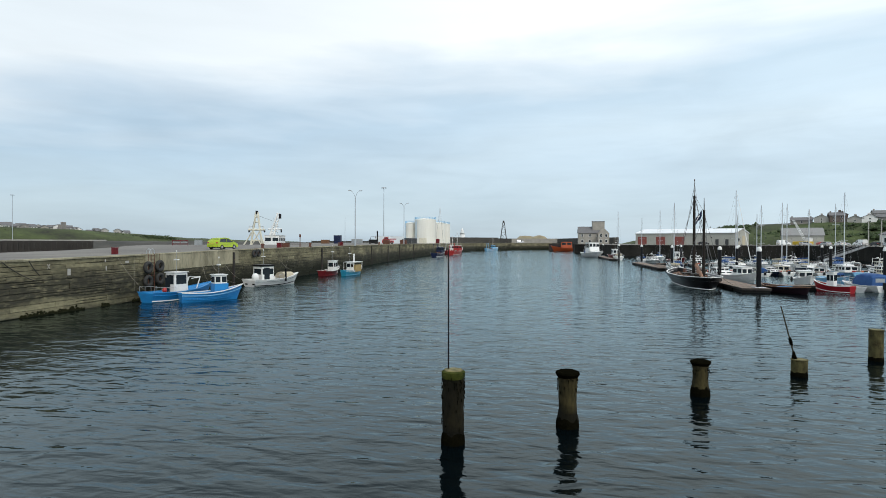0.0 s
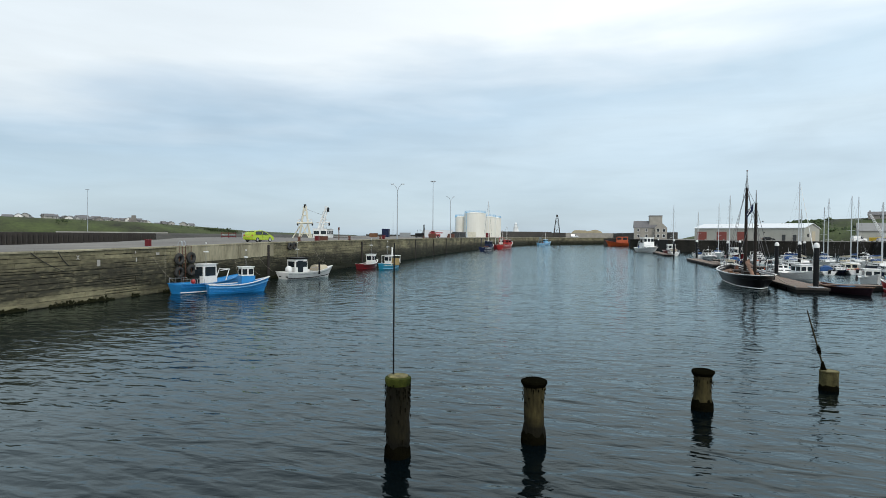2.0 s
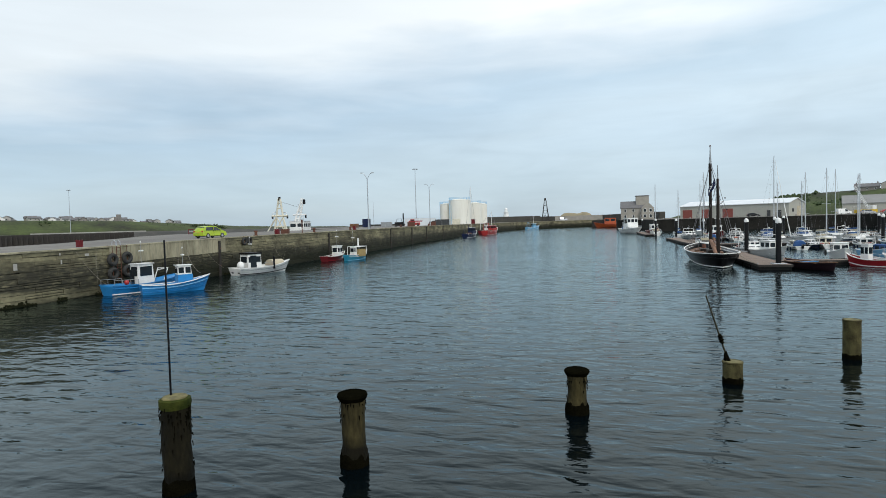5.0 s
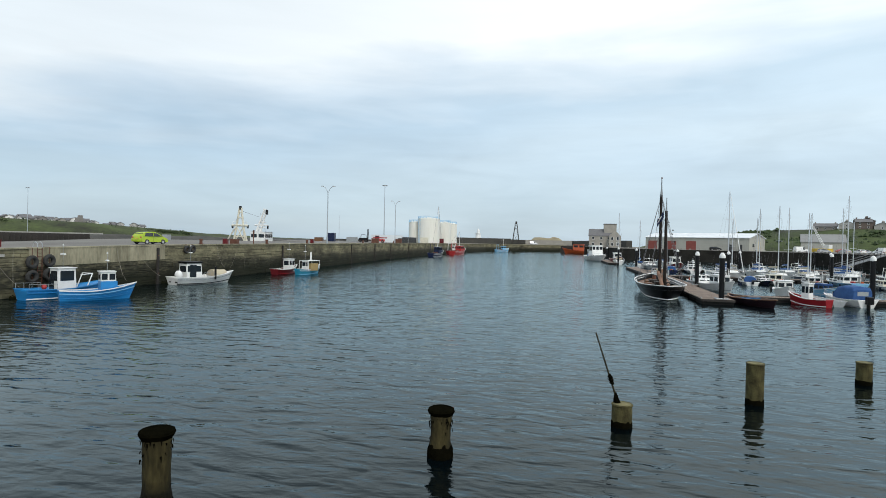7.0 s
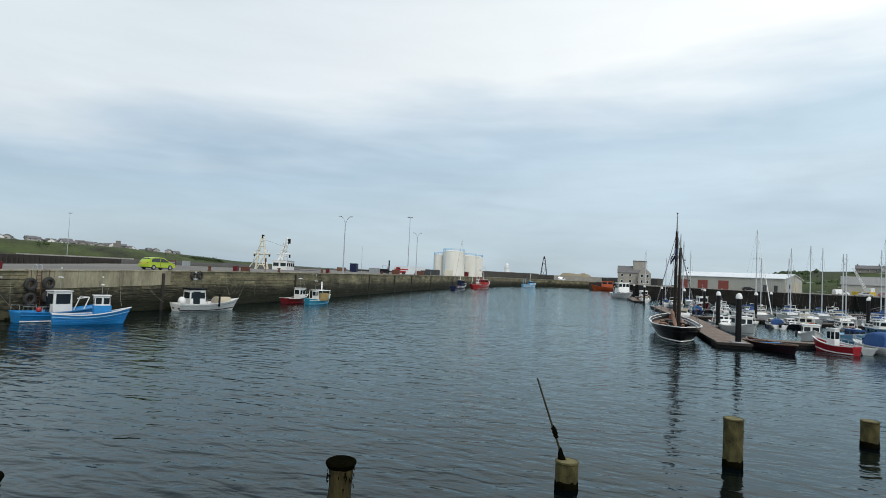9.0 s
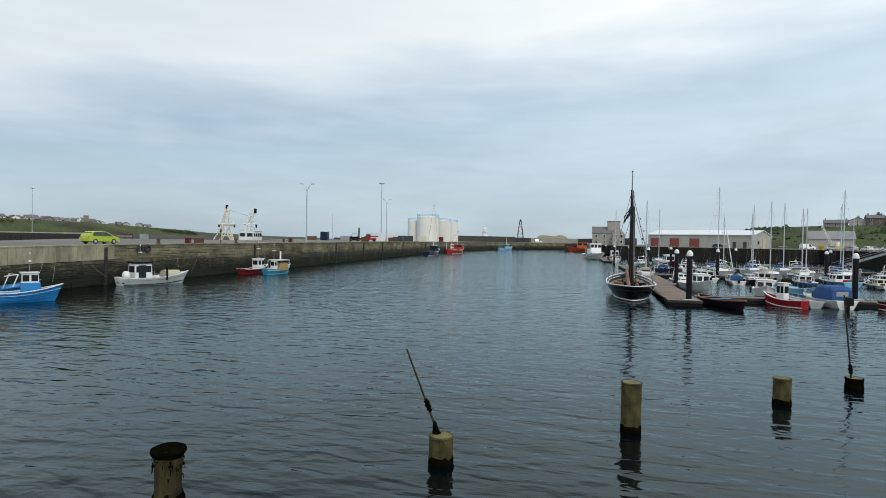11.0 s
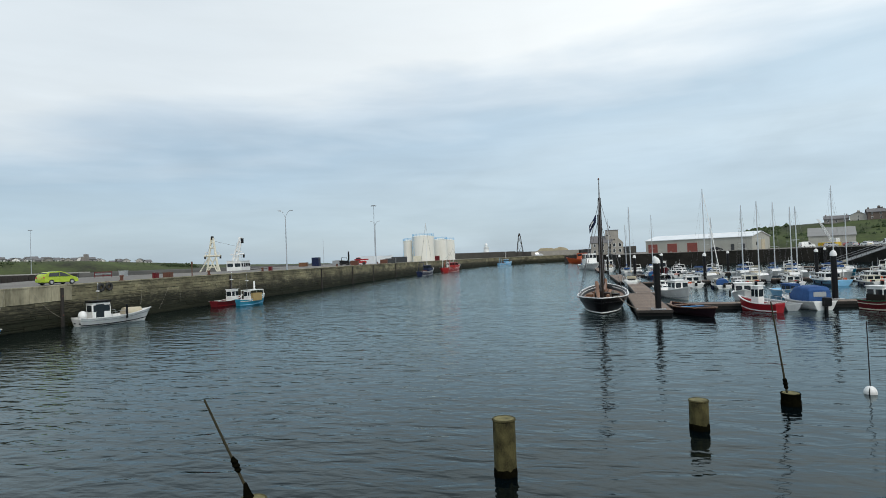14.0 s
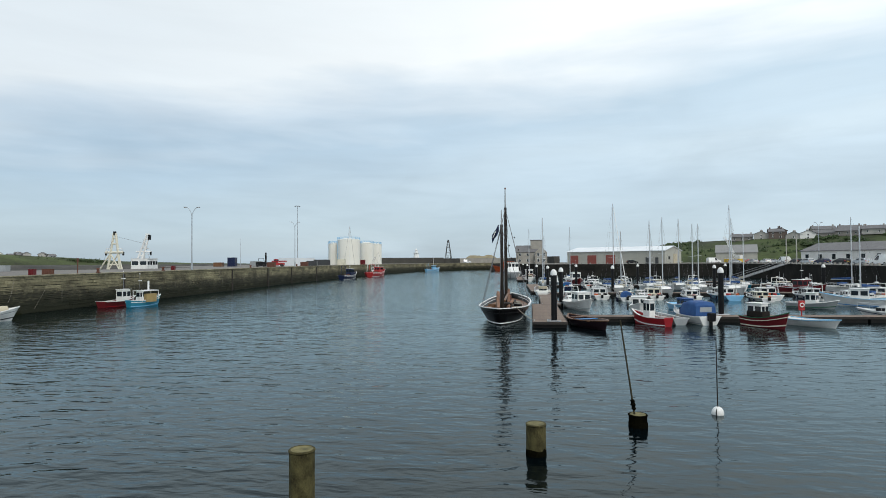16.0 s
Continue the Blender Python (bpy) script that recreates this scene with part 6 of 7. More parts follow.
# ---- white trawlers seen over the quay ----
def gantry_trawler(m):
    th = thing("trawler", "white trawler with tall lattice gantries behind the quay", "trawler", m, "trawlers")
    h = dict(L=20, B=6.4, free=2.6, draft=0.9, stern=0.85, full=2.5, rise=0.7, rake=0.1)
    hull_parts(th, h, "white", "white", "deck", boot="navy", bulwark=0.9)
    cabin(th, 3.0, 7.6, 4.4, 1.8, 7.0, "white", "white", (0.70, 0.88), 4, 4, 2)
    # stern gantry: A-frame with one crosstree and long outrigged struts
    for sd in (-1, 1):
        part("gantry_leg", tube(B(), [(-7.0, sd * 1.9, 2.2), (-6.8, sd * 0.9, 8.4), (-6.7, sd * 0.25, 12.9)], 0.26, 8), "cream", th)
        part("gantry_strut", tube(B(), [(-7.4, 4.6 if sd > 0 else -2.9, 2.4), (-6.9, sd * 0.9, 8.2)], 0.17, 8), "cream", th)
        part("hanging_block", box(B(), (-6.7, sd * 2.1, 8.1), (0.35, 0.35, 0.8), bevel=0.08), "black", th)
        part("platform_rail", tube(B(), [(-6.9, sd * 1.9, 8.5), (-6.9, sd * 1.9, 9.3), (-6.9, sd * 0.5, 9.3)], 0.10, 6), "white", th)
    for zz, half, r in ((8.4, 2.2, 0.26), (5.6, 1.35, 0.17), (10.4, 0.6, 0.16), (11.7, 0.42, 0.15)):
        part("crossbar", cyl(B(), (-6.85, -half, zz), (-6.85, half, zz), r, seg=8), "cream", th)
    part("gantry_brace", tube(B(), [(-6.9, 1.5, 4.0), (-6.8, -0.95, 8.2)], 0.15, 8), "cream", th)
    part("gantry_brace", tube(B(), [(-6.9, -1.5, 4.0), (-6.8, 0.95, 8.2)], 0.15, 8), "cream", th)
    part("hanging_block", box(B(), (-6.7, 0, 12.9), (0.5, 0.55, 0.9), bevel=0.1), "black", th)
    # forward gantry: a lattice leaning outboard
    foot_a, foot_b, peak = Vector((4.0, 2.6, 2.4)), Vector((4.2, 0.4, 6.0)), Vector((4.3, -1.5, 13.0))
    part("gantry_leg", tube(B(), [foot_a, foot_a.lerp(peak, 0.55) + Vector((0, 0.25, 0)), peak + Vector((0, 0.3, 0))], 0.26, 8), "white", th)
    part("gantry_leg", tube(B(), [foot_b, foot_b.lerp(peak, 0.5) - Vector((0, 0.35, 0)), peak - Vector((0, 0.3, 0))], 0.23, 8), "white", th)
    for k in range(7):
        q0 = foot_a.lerp(peak, 0.30 + 0.10 * k)
        part("crossbar", cyl(B(), q0 + Vector((0, 0.3, 0)), q0 + Vector((0, -1.35 + 0.13 * k, 0.1)), 0.14, seg=7), "white", th)
    part("crossbar", cyl(B(), (4.2, -2.4, 8.8), (4.2, 1.5, 8.8), 0.2, seg=8), "white", th)
    part("hanging_block", box(B(), (4.3, -1.9, 12.4), (0.5, 0.6, 1.3), bevel=0.1), "black", th)
    part("hanging_block", box(B(), (4.2, -2.3, 8.3), (0.35, 0.35, 0.9), bevel=0.08), "black", th)
    part("floodlight", box(B(), (4.6, -1.2, 13.2), (0.4, 0.9, 0.35), bevel=0.05), "white", th)
    part("radar_mast", cyl(B(), (5.4, 0, 7.0), (5.4, 0, 10.8), 0.16, 0.1), "white", th)
    for zz in (8.2, 9.6):
        part("radar", box(B(), (5.4, 0, zz), (0.4, 2.0, 0.2), bevel=0.05), "white", th)
    part("dome", cyl(B(), (6.4, 1.2, 7.0), (6.4, 1.2, 8.0), 0.5, 0.35), "white", th)
    for a, c in (((-6.6, 0, 12.2), (4.3, 0, 11.0)), ((-6.6, 0.3, 12), (-10, 1.5, 4)), ((4.4, 0, 12), (9.5, 0, 4.6))):
        part("stay", cyl(B(), a, c, 0.03, seg=5), "wire", th)


gantry_trawler(at(-79.4, 143.7, 95))

# ---- fuel tanks and far quay ----
def tank(x, y, r, hh, label):
    th = thing("fuel_tank", label, "storage tank", pose(x, y, qz(y)), "fuel tanks")
    bm = B()
    rings(bm, [[(rr * math.cos(a), rr * math.sin(a), z) for a in [k * math.pi / 20 for k in range(40)]] for rr, z in ((r, 0), (r, hh), (r * 0.5, hh + 0.5), (0.05, hh + 0.75))])
    part("shell", bm, "tank", th, smooth=True)
    for z in (hh * 0.33, hh * 0.66, hh - 0.08):
        part("weld_band", torus(B(), Matrix.Translation((0, 0, z)), r + 0.01, 0.05, 40, 5), "tank", th)
    bm = B()
    for z in (0.55, 1.1):
        torus(bm, Matrix.Translation((0, 0, hh + z)), r - 0.1, 0.05, 40, 5)
    part("roof_rail", bm, "pale_blue", th)
    for k in range(20):
        a = k * math.pi / 10
        part("rail_post", cyl(B(), ((r - 0.1) * math.cos(a), (r - 0.1) * math.sin(a), hh - 0.05), ((r - 0.1) * math.cos(a), (r - 0.1) * math.sin(a), hh + 1.15), 0.05, seg=5), "pale_blue", th)
    bm = B()
    for s in (-0.35, 0.35):
        cyl(bm, (s - r * 0.7, -r * 0.78, 0), (s - r * 0.7, -r * 0.78, hh + 1), 0.06, seg=5)
    part("access_ladder", bm, "pale_blue", th)


tank(-60.5, 256, 4.9, 10.8, "large cream cylindrical fuel tank with blue roof rail")
tank(-67.6, 258, 2.7, 9.2, "cream cylindrical fuel tank beside the big one")
tank(-58.2, 276, 3.2, 9.8, "cream cylindrical fuel tank behind")
tank(-58.0, 292, 2.6, 9.8, "smaller cream cylindrical fuel tank at the end")

th = thing("lattice_beacon", "dark timber lattice beacon tower on the far quay", "beacon", pose(-36.5, 394, qz(394)) @ Matrix.Diagonal((0.85, 0.85, 0.95, 1)))
for sx in (-1, 1):
    for sy in (-1, 1):
        part("leg", cyl(B(), (sx * 2.7, sy * 2.7, 0), (sx * 0.7, sy * 0.7, 14.6), 0.22, 0.16, 8), "black_pier", th)
for z, w in ((3.6, 2.2), (7.4, 1.7), (11, 1.2), (14.4, 0.75)):
    bm = B()
    pts = [(-w, -w, z), (w, -w, z), (w, w, z), (-w, w, z), (-w, -w, z)]
    tube(bm, pts, 0.11, 6)
    part("brace_ring", bm, "black_pier", th)
for z0, w0, z1, w1 in ((0, 2.7, 7.4, 1.7), (7.4, 1.7, 14.4, 0.75)):
    for s in (1, -1):
        part("diagonal", cyl(B(), (-w0 * s, -w0, z0), (w1 * s, -w1, z1), 0.09, seg=6), "black_pier", th)
part("lantern", cyl(B(), (0, 0, 14.6), (0, 0, 16.2), 0.9, 0.6, 10), "black_pier", th)

th = thing("lighthouse", "small white lighthouse at the end of the breakwater", "lighthouse", pose(-92, 564, 5.88))
part("tower", cyl(B(), (0, 0, 0), (0, 0, 8), 3.6, 2.2, 16), "white", th)
part("gallery", cyl(B(), (0, 0, 8), (0, 0, 8.6), 3.0, 3.0, 16), "white", th)
part("lantern_room", cyl(B(), (0, 0, 8.6), (0, 0, 11), 1.6, 1.4, 12), "white", th)
part("dome", cyl(B(), (0, 0, 11), (0, 0, 13), 1.7, 0.2, 12), "white", th)

th = thing("spoil_mound", "mound of sand and rubble on the far quay", "mound", pose(-19, 446, qz(446)))
bm = B()
bmesh.ops.create_grid(bm, x_segments=24, y_segments=12, size=1)
for v in bm.verts:
    u, w = v.co.x, v.co.y
    v.co = (u * 16, w * 7, max(0, 6.0 * min(1, 2.2 * (1 - abs(u))) * min(1, 2 * (1 - abs(w))) * (0.85 + 0.3 * noise.noise(Vector((u * 4, w * 4, 1))))) - 0.1)
part("mound_body", bm, mat("sandy_rubble", (0.30, 0.26, 0.17), 0.95, second=(0.18, 0.15, 0.10), scale=0.3, bump=0.5, bump_scale=2), th, smooth=True)
bm = B()
box(bm, (-17, 436, qz(436) + 1.7), (34, 1.2, 3.4), -6)
tagged(part("parapet", bm, "harl", None, "low rendered parapet wall on the far quay"), kind="structure")
bm = B()
box(bm, (-62, 392, qz(392) + 1.9), (50, 1.2, 3.8), 35)
tagged(part("parapet", bm, "rock", None, "low dark parapet wall on the far quay"), kind="structure")
slab("pier_head", [(-5.5, 354), (1.5, 354), (1.5, 370), (-5.5, 370)], -2, 4.4, "black_pier", "dark timber pier head")
car(pose(-26, 412, qz(412), 0, 0, 20), "silver", "pale van parked on the far quay", 5.2, 2.0, 2.3, True)


# ---- buildings ----
def gable_house(m, w, d2, eave, ridge, wall, roof, label, name="house", wins=3, storeys=2, chim=True, pane=1.0):
    """A house with its ridge along x: walls, a roof with overhang, panes in frames, chimneys."""
    th = thing(name, label, "house" if name == "house" else "building", m)
    bm = B()
    prof = [(-d2 / 2, 0), (d2 / 2, 0), (d2 / 2, eave), (0, ridge), (-d2 / 2, eave)]
    rings(bm, [[(x, y, z) for y, z in prof] for x in (-w / 2, w / 2)])
    part("wall", bm, wall, th)
    for s in (-1, 1):
        bm = B()
        o2, t2 = 0.35, 0.18
        sl = (ridge - eave) / (d2 / 2)
        y1 = d2 / 2 + o2
        rings(bm, [[(x, s * 0.0, ridge + 0.02), (x, s * y1, ridge - sl * y1 + 0.02), (x, s * y1, ridge - sl * y1 + t2), (x, 0, ridge + t2)] for x in (-w / 2 - 0.3, w / 2 + 0.3)])
        part("roof", bm, roof, th)
    for f in range(storeys):
        z = eave * (f + 0.55) / storeys
        for k in range(wins):
            x = -w / 2 + w * (k + 0.5) / wins
            for s in (-1, 1):
                wn2 = part("window", box(B(), (x, s * (d2 / 2 + 0.03), z), (1.25 * pane, 0.10, 1.6 * pane), bevel=0.02), "white", th)
                part("pane", box(B(), (x, s * (d2 / 2 + 0.06), z), (1.0 * pane, 0.10, 1.35 * pane)), "glass", wn2)
        for s in (-1, 1):
            wn2 = part("window", box(B(), (s * (w / 2 + 0.03), d2 * 0.0, z), (0.10, 1.2 * pane, 1.5 * pane), bevel=0.02), "white", th)
            part("pane", box(B(), (s * (w / 2 + 0.06), 0, z), (0.10, 0.95 * pane, 1.25 * pane)), "glass", wn2)
    if chim:
        for s in (-1, 1):
            part("chimney", box(B(), (s * (w / 2 - 0.7), 0, ridge + 0.5 * pane), (0.9 * pane, 1.4 * pane, 1.6 * pane), bevel=0.03), wall, th)
    return th


# harbour house with a square tower
th = gable_house(pose(16.0, 314, EZ, 0, 0, 0) @ Matrix.Scale(0.9, 4), 13, 10, 6.6, 10.2, "harl", "slate", "grey-brown rendered harbour house with square tower", "harbour_house", 3, 2, False)
part("tower", box(B(), (5.0, 1.0, 6.6), (6.8, 8.0, 13.2), bevel=0.05), "harl", th, "flat-topped square tower")
part("tower_cap", box(B(), (5.0, 1.0, 13.25), (7.2, 8.4, 0.4), bevel=0.05), "slate", th)
bm = B()
rings(bm, [[(x, y, z) for x, z in ((4.2, 0), (10.6, 0), (10.6, 6.4), (7.4, 9.6), (4.2, 6.4))] for y in (-8.2, 0)])
part("gable_wing", bm, "harl", th)
for k in (0, 1):
    for j in (0, 1):
        wn2 = part("window", box(B(), (5.9 + 3 * j, -8.25, 1.9 + 3.1 * k), (1.4, 0.1, 1.9), bevel=0.02), "white", th)
        part("pane", box(B(), (5.9 + 3 * j, -8.29, 1.9 + 3.1 * k), (1.1, 0.1, 1.6)), "glass", wn2)

# long fish shed
th = thing("fish_shed", "long grey shed with white roof and red doors", "building", pose(67.4, 242.4, EZ, 0, 0, 148.6))
Ls, Ws = 40.5, 19
bm = B()
rings(bm, [[(x, -y, z) for y, z in ((0, 0), (Ws, 0), (Ws, 4.9), (Ws / 2, 6.7), (0, 4.9))] for x in (0, Ls)])
part("wall", bm, "cladding", th)
for s in (0, 1):
    bm = B()
    y0, y1 = (0.4, -Ws / 2) if s == 0 else (-Ws - 0.4, -Ws / 2)
    rings(bm, [[(x, y0, 4.85), (x, y1, 6.76), (x, y1, 6.95), (x, y0, 5.05)] for x in (-0.4, Ls + 0.4)])
    part("roof", bm, "roof_white", th)
for k, x in enumerate((3, 21.5, 29.5, 37.5, 6.7)):
    dd = part("door", box(B(), (x, 0.06, 1.75 if k in (1, 2, 3) else 1.2), (3.9 if k in (1, 2, 3) else 1.2, 0.14, 3.5 if k in (1, 2, 3) else 2.4), bevel=0.03), "door_red" if k in (1, 2, 3) else "dark_grey", th, "red roller door" if k in (1, 2, 3) else "")
    for z in (0.7, 1.4, 2.1, 2.8) if k in (1, 2, 3) else ():
        part("slat", box(B(), (x, 0.14, z), (3.7, 0.03, 0.06)), "door_red", dd)
for k in range(14):
    part("cladding_rib", box(B(), (1.5 + k * 3, 0.03, 2.45), (0.12, 0.08, 4.8)), "cladding", th)
part("gable_door", box(B(), (-0.06, -Ws * 0.6, 1.9), (0.14, 4.0, 3.8), bevel=0.03), "beige", th, "boarded gable door")
part("gable_window", box(B(), (-0.06, -Ws * 0.25, 2.2), (0.14, 1.6, 1.2), bevel=0.02), "glass", th)

# warehouse and low building on the marina quay
th = gable_house(pose(102.5, 272, EZ, 0, 0, -18), 15, 18, 4.2, 7.4, "cladding", "sheet_roof", "low grey warehouse with grey sheet roof", "warehouse", 0, 0, False)
th = gable_house(pose(110, 177.5, EZ, 0, 0, -64), 44, 14, 3.6, 5.8, "house_bright", "slate", "long low white building with grey roof", "quay_building", 11, 1, False)

# crane jib
th = thing("mobile_crane", "white mobile crane with lowered boom on the quay", "crane", pose(93, 246, EZ, 0, 0, 120))
part("carrier", box(B(), (0, 0, 1.0), (7, 2.5, 1.3), bevel=0.1), "yellow", th)
bm = B()
lo_e, hi_e = Vector((-1, 0, 2.0)), Vector((4.6, -0.4, 10.2))
for sx, sy in ((0.3, 0.35), (-0.3, 0.35), (0.3, -0.35), (-0.3, -0.35)):
    tube(bm, [lo_e + Vector((sx, sy, 0)), hi_e + Vector((sx * 0.7, sy * 0.7, 0))], 0.07, 5)
for k in range(11):
    q0, q1 = lo_e.lerp(hi_e, k / 11), lo_e.lerp(hi_e, (k + 1) / 11)
    for sy in (0.3, -0.3):
        tube(bm, [q0 + Vector((0.27 * (-1) ** k, sy, 0)), q1 + Vector((-0.27 * (-1) ** k, sy, 0))], 0.05, 4)
part("boom", bm, "white", th, "white lattice boom")
part("cab", box(B(), (-2.4, 0, 2.3), (2.0, 1.8, 1.5), bevel=0.1), "white", th)
for sx in (-2.4, 0, 2.4):
    for sy in (-1.1, 1.1):
        part("wheel", torus(B(), Matrix.Translation((sx, sy, 0.5)) @ Matrix.Rotation(math.pi / 2, 4, "X"), 0.34, 0.16, 16, 8), "rubber", th)

# parked cars along the marina quay
for i, (x, y, yaw, c, van) in enumerate(((84, 240, 20, "white", True), (90, 236, 15, "silver", False), (94, 231, 10, "bright_red", False), (91, 222, 100, "silver", False), (92, 214, 95, "white", False), (93, 203, 95, "white", True),
                                          (91, 190, 95, "black", False), (89.5, 180, 98, "silver", False), (88.5, 170, 98, "navy", False), (87, 158, 98, "black", False), (86, 148, 98, "silver", False), (84.5, 138, 98, "white", True),
                                          (98, 240, 20, "navy", False), (103, 236, 10, "silver", False), (97, 226, 60, "white", False), (55, 239.5, 5, "black", False))):
    car(pose(x, y, EZ + 0.05, 0, 0, yaw), c, f"{ {'white': 'white', 'silver': 'silver grey', 'bright_red': 'red', 'black': 'black', 'navy': 'dark blue'}[c]} {'van' if van else 'car'} parked on the marina quay", 5.0 if van else 4.1, 1.95 if van else 1.74, 2.1 if van else 1.46, van)

for x, y, hh, yaw in ((96, 188, 11.4, 20), (104, 160, 11.4, 20)):
    street_lamp(x, y, EZ, hh, (-1, 1), yaw, "grey lamp column with two arms on the marina quay")
for x, y in ((83.5, 172), (85.2, 182)):
    th = thing("post", "pale square post on the marina quay", "post", pose(x, y, EZ), "quay posts")
    part("shaft", box(B(), (0, 0, 3.6), (0.22, 0.22, 7.2), bevel=0.04), "house_white", th)
    part("cap", box(B(), (0, 0, 7.3), (0.42, 0.42, 0.2), bevel=0.03), "house_white", th)

# ramp down to the pontoons
th = thing("gangway", "grey steel gangway from the quay to the pontoons", "gangway", pose(0, 0, 0))
a, c = Vector((86.4, 186, EZ + 0.1)), Vector((65.5, 164, 0.6))
dd = (c - a).normalized()
sd = Vector((-dd.y, dd.x, 0)).normalized() * 0.8
for s in (-1, 1):
    bm = B()
    tube(bm, [a + sd * s, c + sd * s], 0.10, 6)
    tube(bm, [a + sd * s + Vector((0, 0, 1.1)), c + sd * s + Vector((0, 0, 1.1))], 0.07, 6)
    for k in range(13):
        q = a.lerp(c, k / 12) + sd * s
        cyl(bm, q, q + Vector((0, 0, 1.1)), 0.04, seg=5)
    part("side_truss", bm, "dark_grey", th)
bm = B()
rings(bm, [[q - sd, q + sd, q + sd - Vector((0, 0, 0.1)), q - sd - Vector((0, 0, 0.1))] for q in (a, c)])
part("walkway", bm, "dark_grey", th)
pontoon(56, 163.5, 12, 4, 3, "timber landing pontoon at the foot of the gangway", 20)

# quay rail along the marina wall
bm = B()
line = [(20.5, 236.3, EZ), (86.2, 233.3, EZ), (88.2, 190, EZ), (79.2, 125, EZ)]
for a, c in zip(line, line[1:]):
    a, c = Vector(a), Vector(c)
    n2 = int((c - a).length / 3)
    for k in range(n2):
        q = a.lerp(c, k / n2)
        box(bm, (q.x, q.y, EZ + 0.05 + 0.25), (0.4, 0.4, 0.5))
tagged(part("kerb_blocks", bm, "concrete", None, "row of low concrete kerb blocks along the quay edge"), kind="structure")


# ---- houses of the town ----
rnd = random.Random(5)


def hill_house(x, y, z, w, hh, yaw, wall, dark="slate"):
    hh *= 0.72
    gable_house(pose(x, y, z + (0.9 if x > 0 else 0.5), 0, 0, yaw), w, 6.6 if x > 0 else 4.6, hh, hh + (1.5 if x > 0 else 1.3), wall, dark, f"{'grey stone' if wall == 'stone_grey' else 'dark brown stone' if wall == 'brown_stone' else 'grey rendered' if wall == 'harl' else 'white'} house with slate roof on the hill", "house", max(2, int(w / 3)) if x > 0 else 2, 2 if hh > 2.8 else 1, x > 0, 0.6)


# front row on the crest, one by one: place, base height, length, eave, turn, wall, roof
for x, y, z, w, hh, yaw, wall in ((125, 331, 14.2, 9.8, 3.0, -20, "stone_grey"), (132.8, 326.5, 14.4, 6.2, 4.2, 66, "house_white"), (138.3, 323.5, 14.9, 6.6, 5.0, -14, "brown_stone"), (140.6, 325.5, 14.9, 4.2, 5.9, 74, "brown_stone"),
                                  (145.6, 320.5, 14.3, 6.4, 3.4, 62, "house_white"), (150.6, 318.2, 14.4, 6.6, 4.0, 70, "house_bright"), (156.6, 315.8, 14.8, 8.4, 3.5, -26, "stone_grey"), (165.0, 311.0, 15.6, 9.5, 3.3, -30, "stone_grey"),
                                  (173.4, 306.0, 16.0, 8.6, 3.6, -32, "house_white"), (182.0, 300.5, 16.4, 9.4, 3.4, -34, "stone_grey"), (191.5, 293.5, 16.6, 9.0, 3.8, -36, "harl"), (201.0, 286.0, 16.9, 9.6, 3.6, -38, "stone_grey"), (211.0, 278.0, 17.2, 9.0, 3.8, -38, "house_white")):
    hill_house(x, y, z, w, hh, yaw, wall)
for i in range(8):
    f = i / 7
    hill_house(161 + f * 62, 326 - f * 46, 16.2 + 1.0 * f + rnd.uniform(-0.4, 0.6), rnd.uniform(7, 11), rnd.choice((3.2, 4.0, 4.4)), -30 + rnd.uniform(-20, 20), rnd.choice(("stone_grey", "brown_stone", "harl")))
for i in range(44):
    f = i / 43
    x, y = -378 + f * 58, 282 + f * 84
    top = 15.0 - 4.0 * f * f
    hill_house(x + rnd.uniform(-9, 9), y + rnd.uniform(-9, 9), top - 1.3 + rnd.uniform(-0.9, 0.3), rnd.uniform(3.4, 6.4), rnd.choice((2.4, 2.7, 3.1)), rnd.choice((-42, 48)) + rnd.uniform(-25, 25), rnd.choice(("house_bright", "house_white", "house_bright", "stone_grey", "harl")))
th = thing("ruined_tower", "ruined square stone tower on the skyline", "ruin", pose(-331, 334, 12.5))
part("tower", box(B(), (0, 0, 1.9), (3.4, 3.4, 3.8), bevel=0.1), "stone_grey", th)
part("stump", box(B(), (0.9, 0, 4.2), (1.4, 3, 2.4), bevel=0.1), "stone_grey", th)

# scattered bushes on the hill sides, low and uneven
bush_v, bush_f = [], []
OCTA = ((1, 0, 0), (0, 1, 0), (-1, 0, 0), (0, -1, 0), (0, 0, 1), (0, 0, -1))


def clump(vs, fs, q, r):
    k = len(vs)
    vs.extend([(q.x + r * rnd.uniform(0.6, 1.3) * a, q.y + r * rnd.uniform(0.6, 1.3) * b3, q.z + r * rnd.uniform(0.6, 1.2) * c3) for a, b3, c3 in OCTA])
    for a in range(4):
        fs.extend([(k + a, k + (a + 1) % 4, k + 4), (k + (a + 1) % 4, k + a, k + 5)])


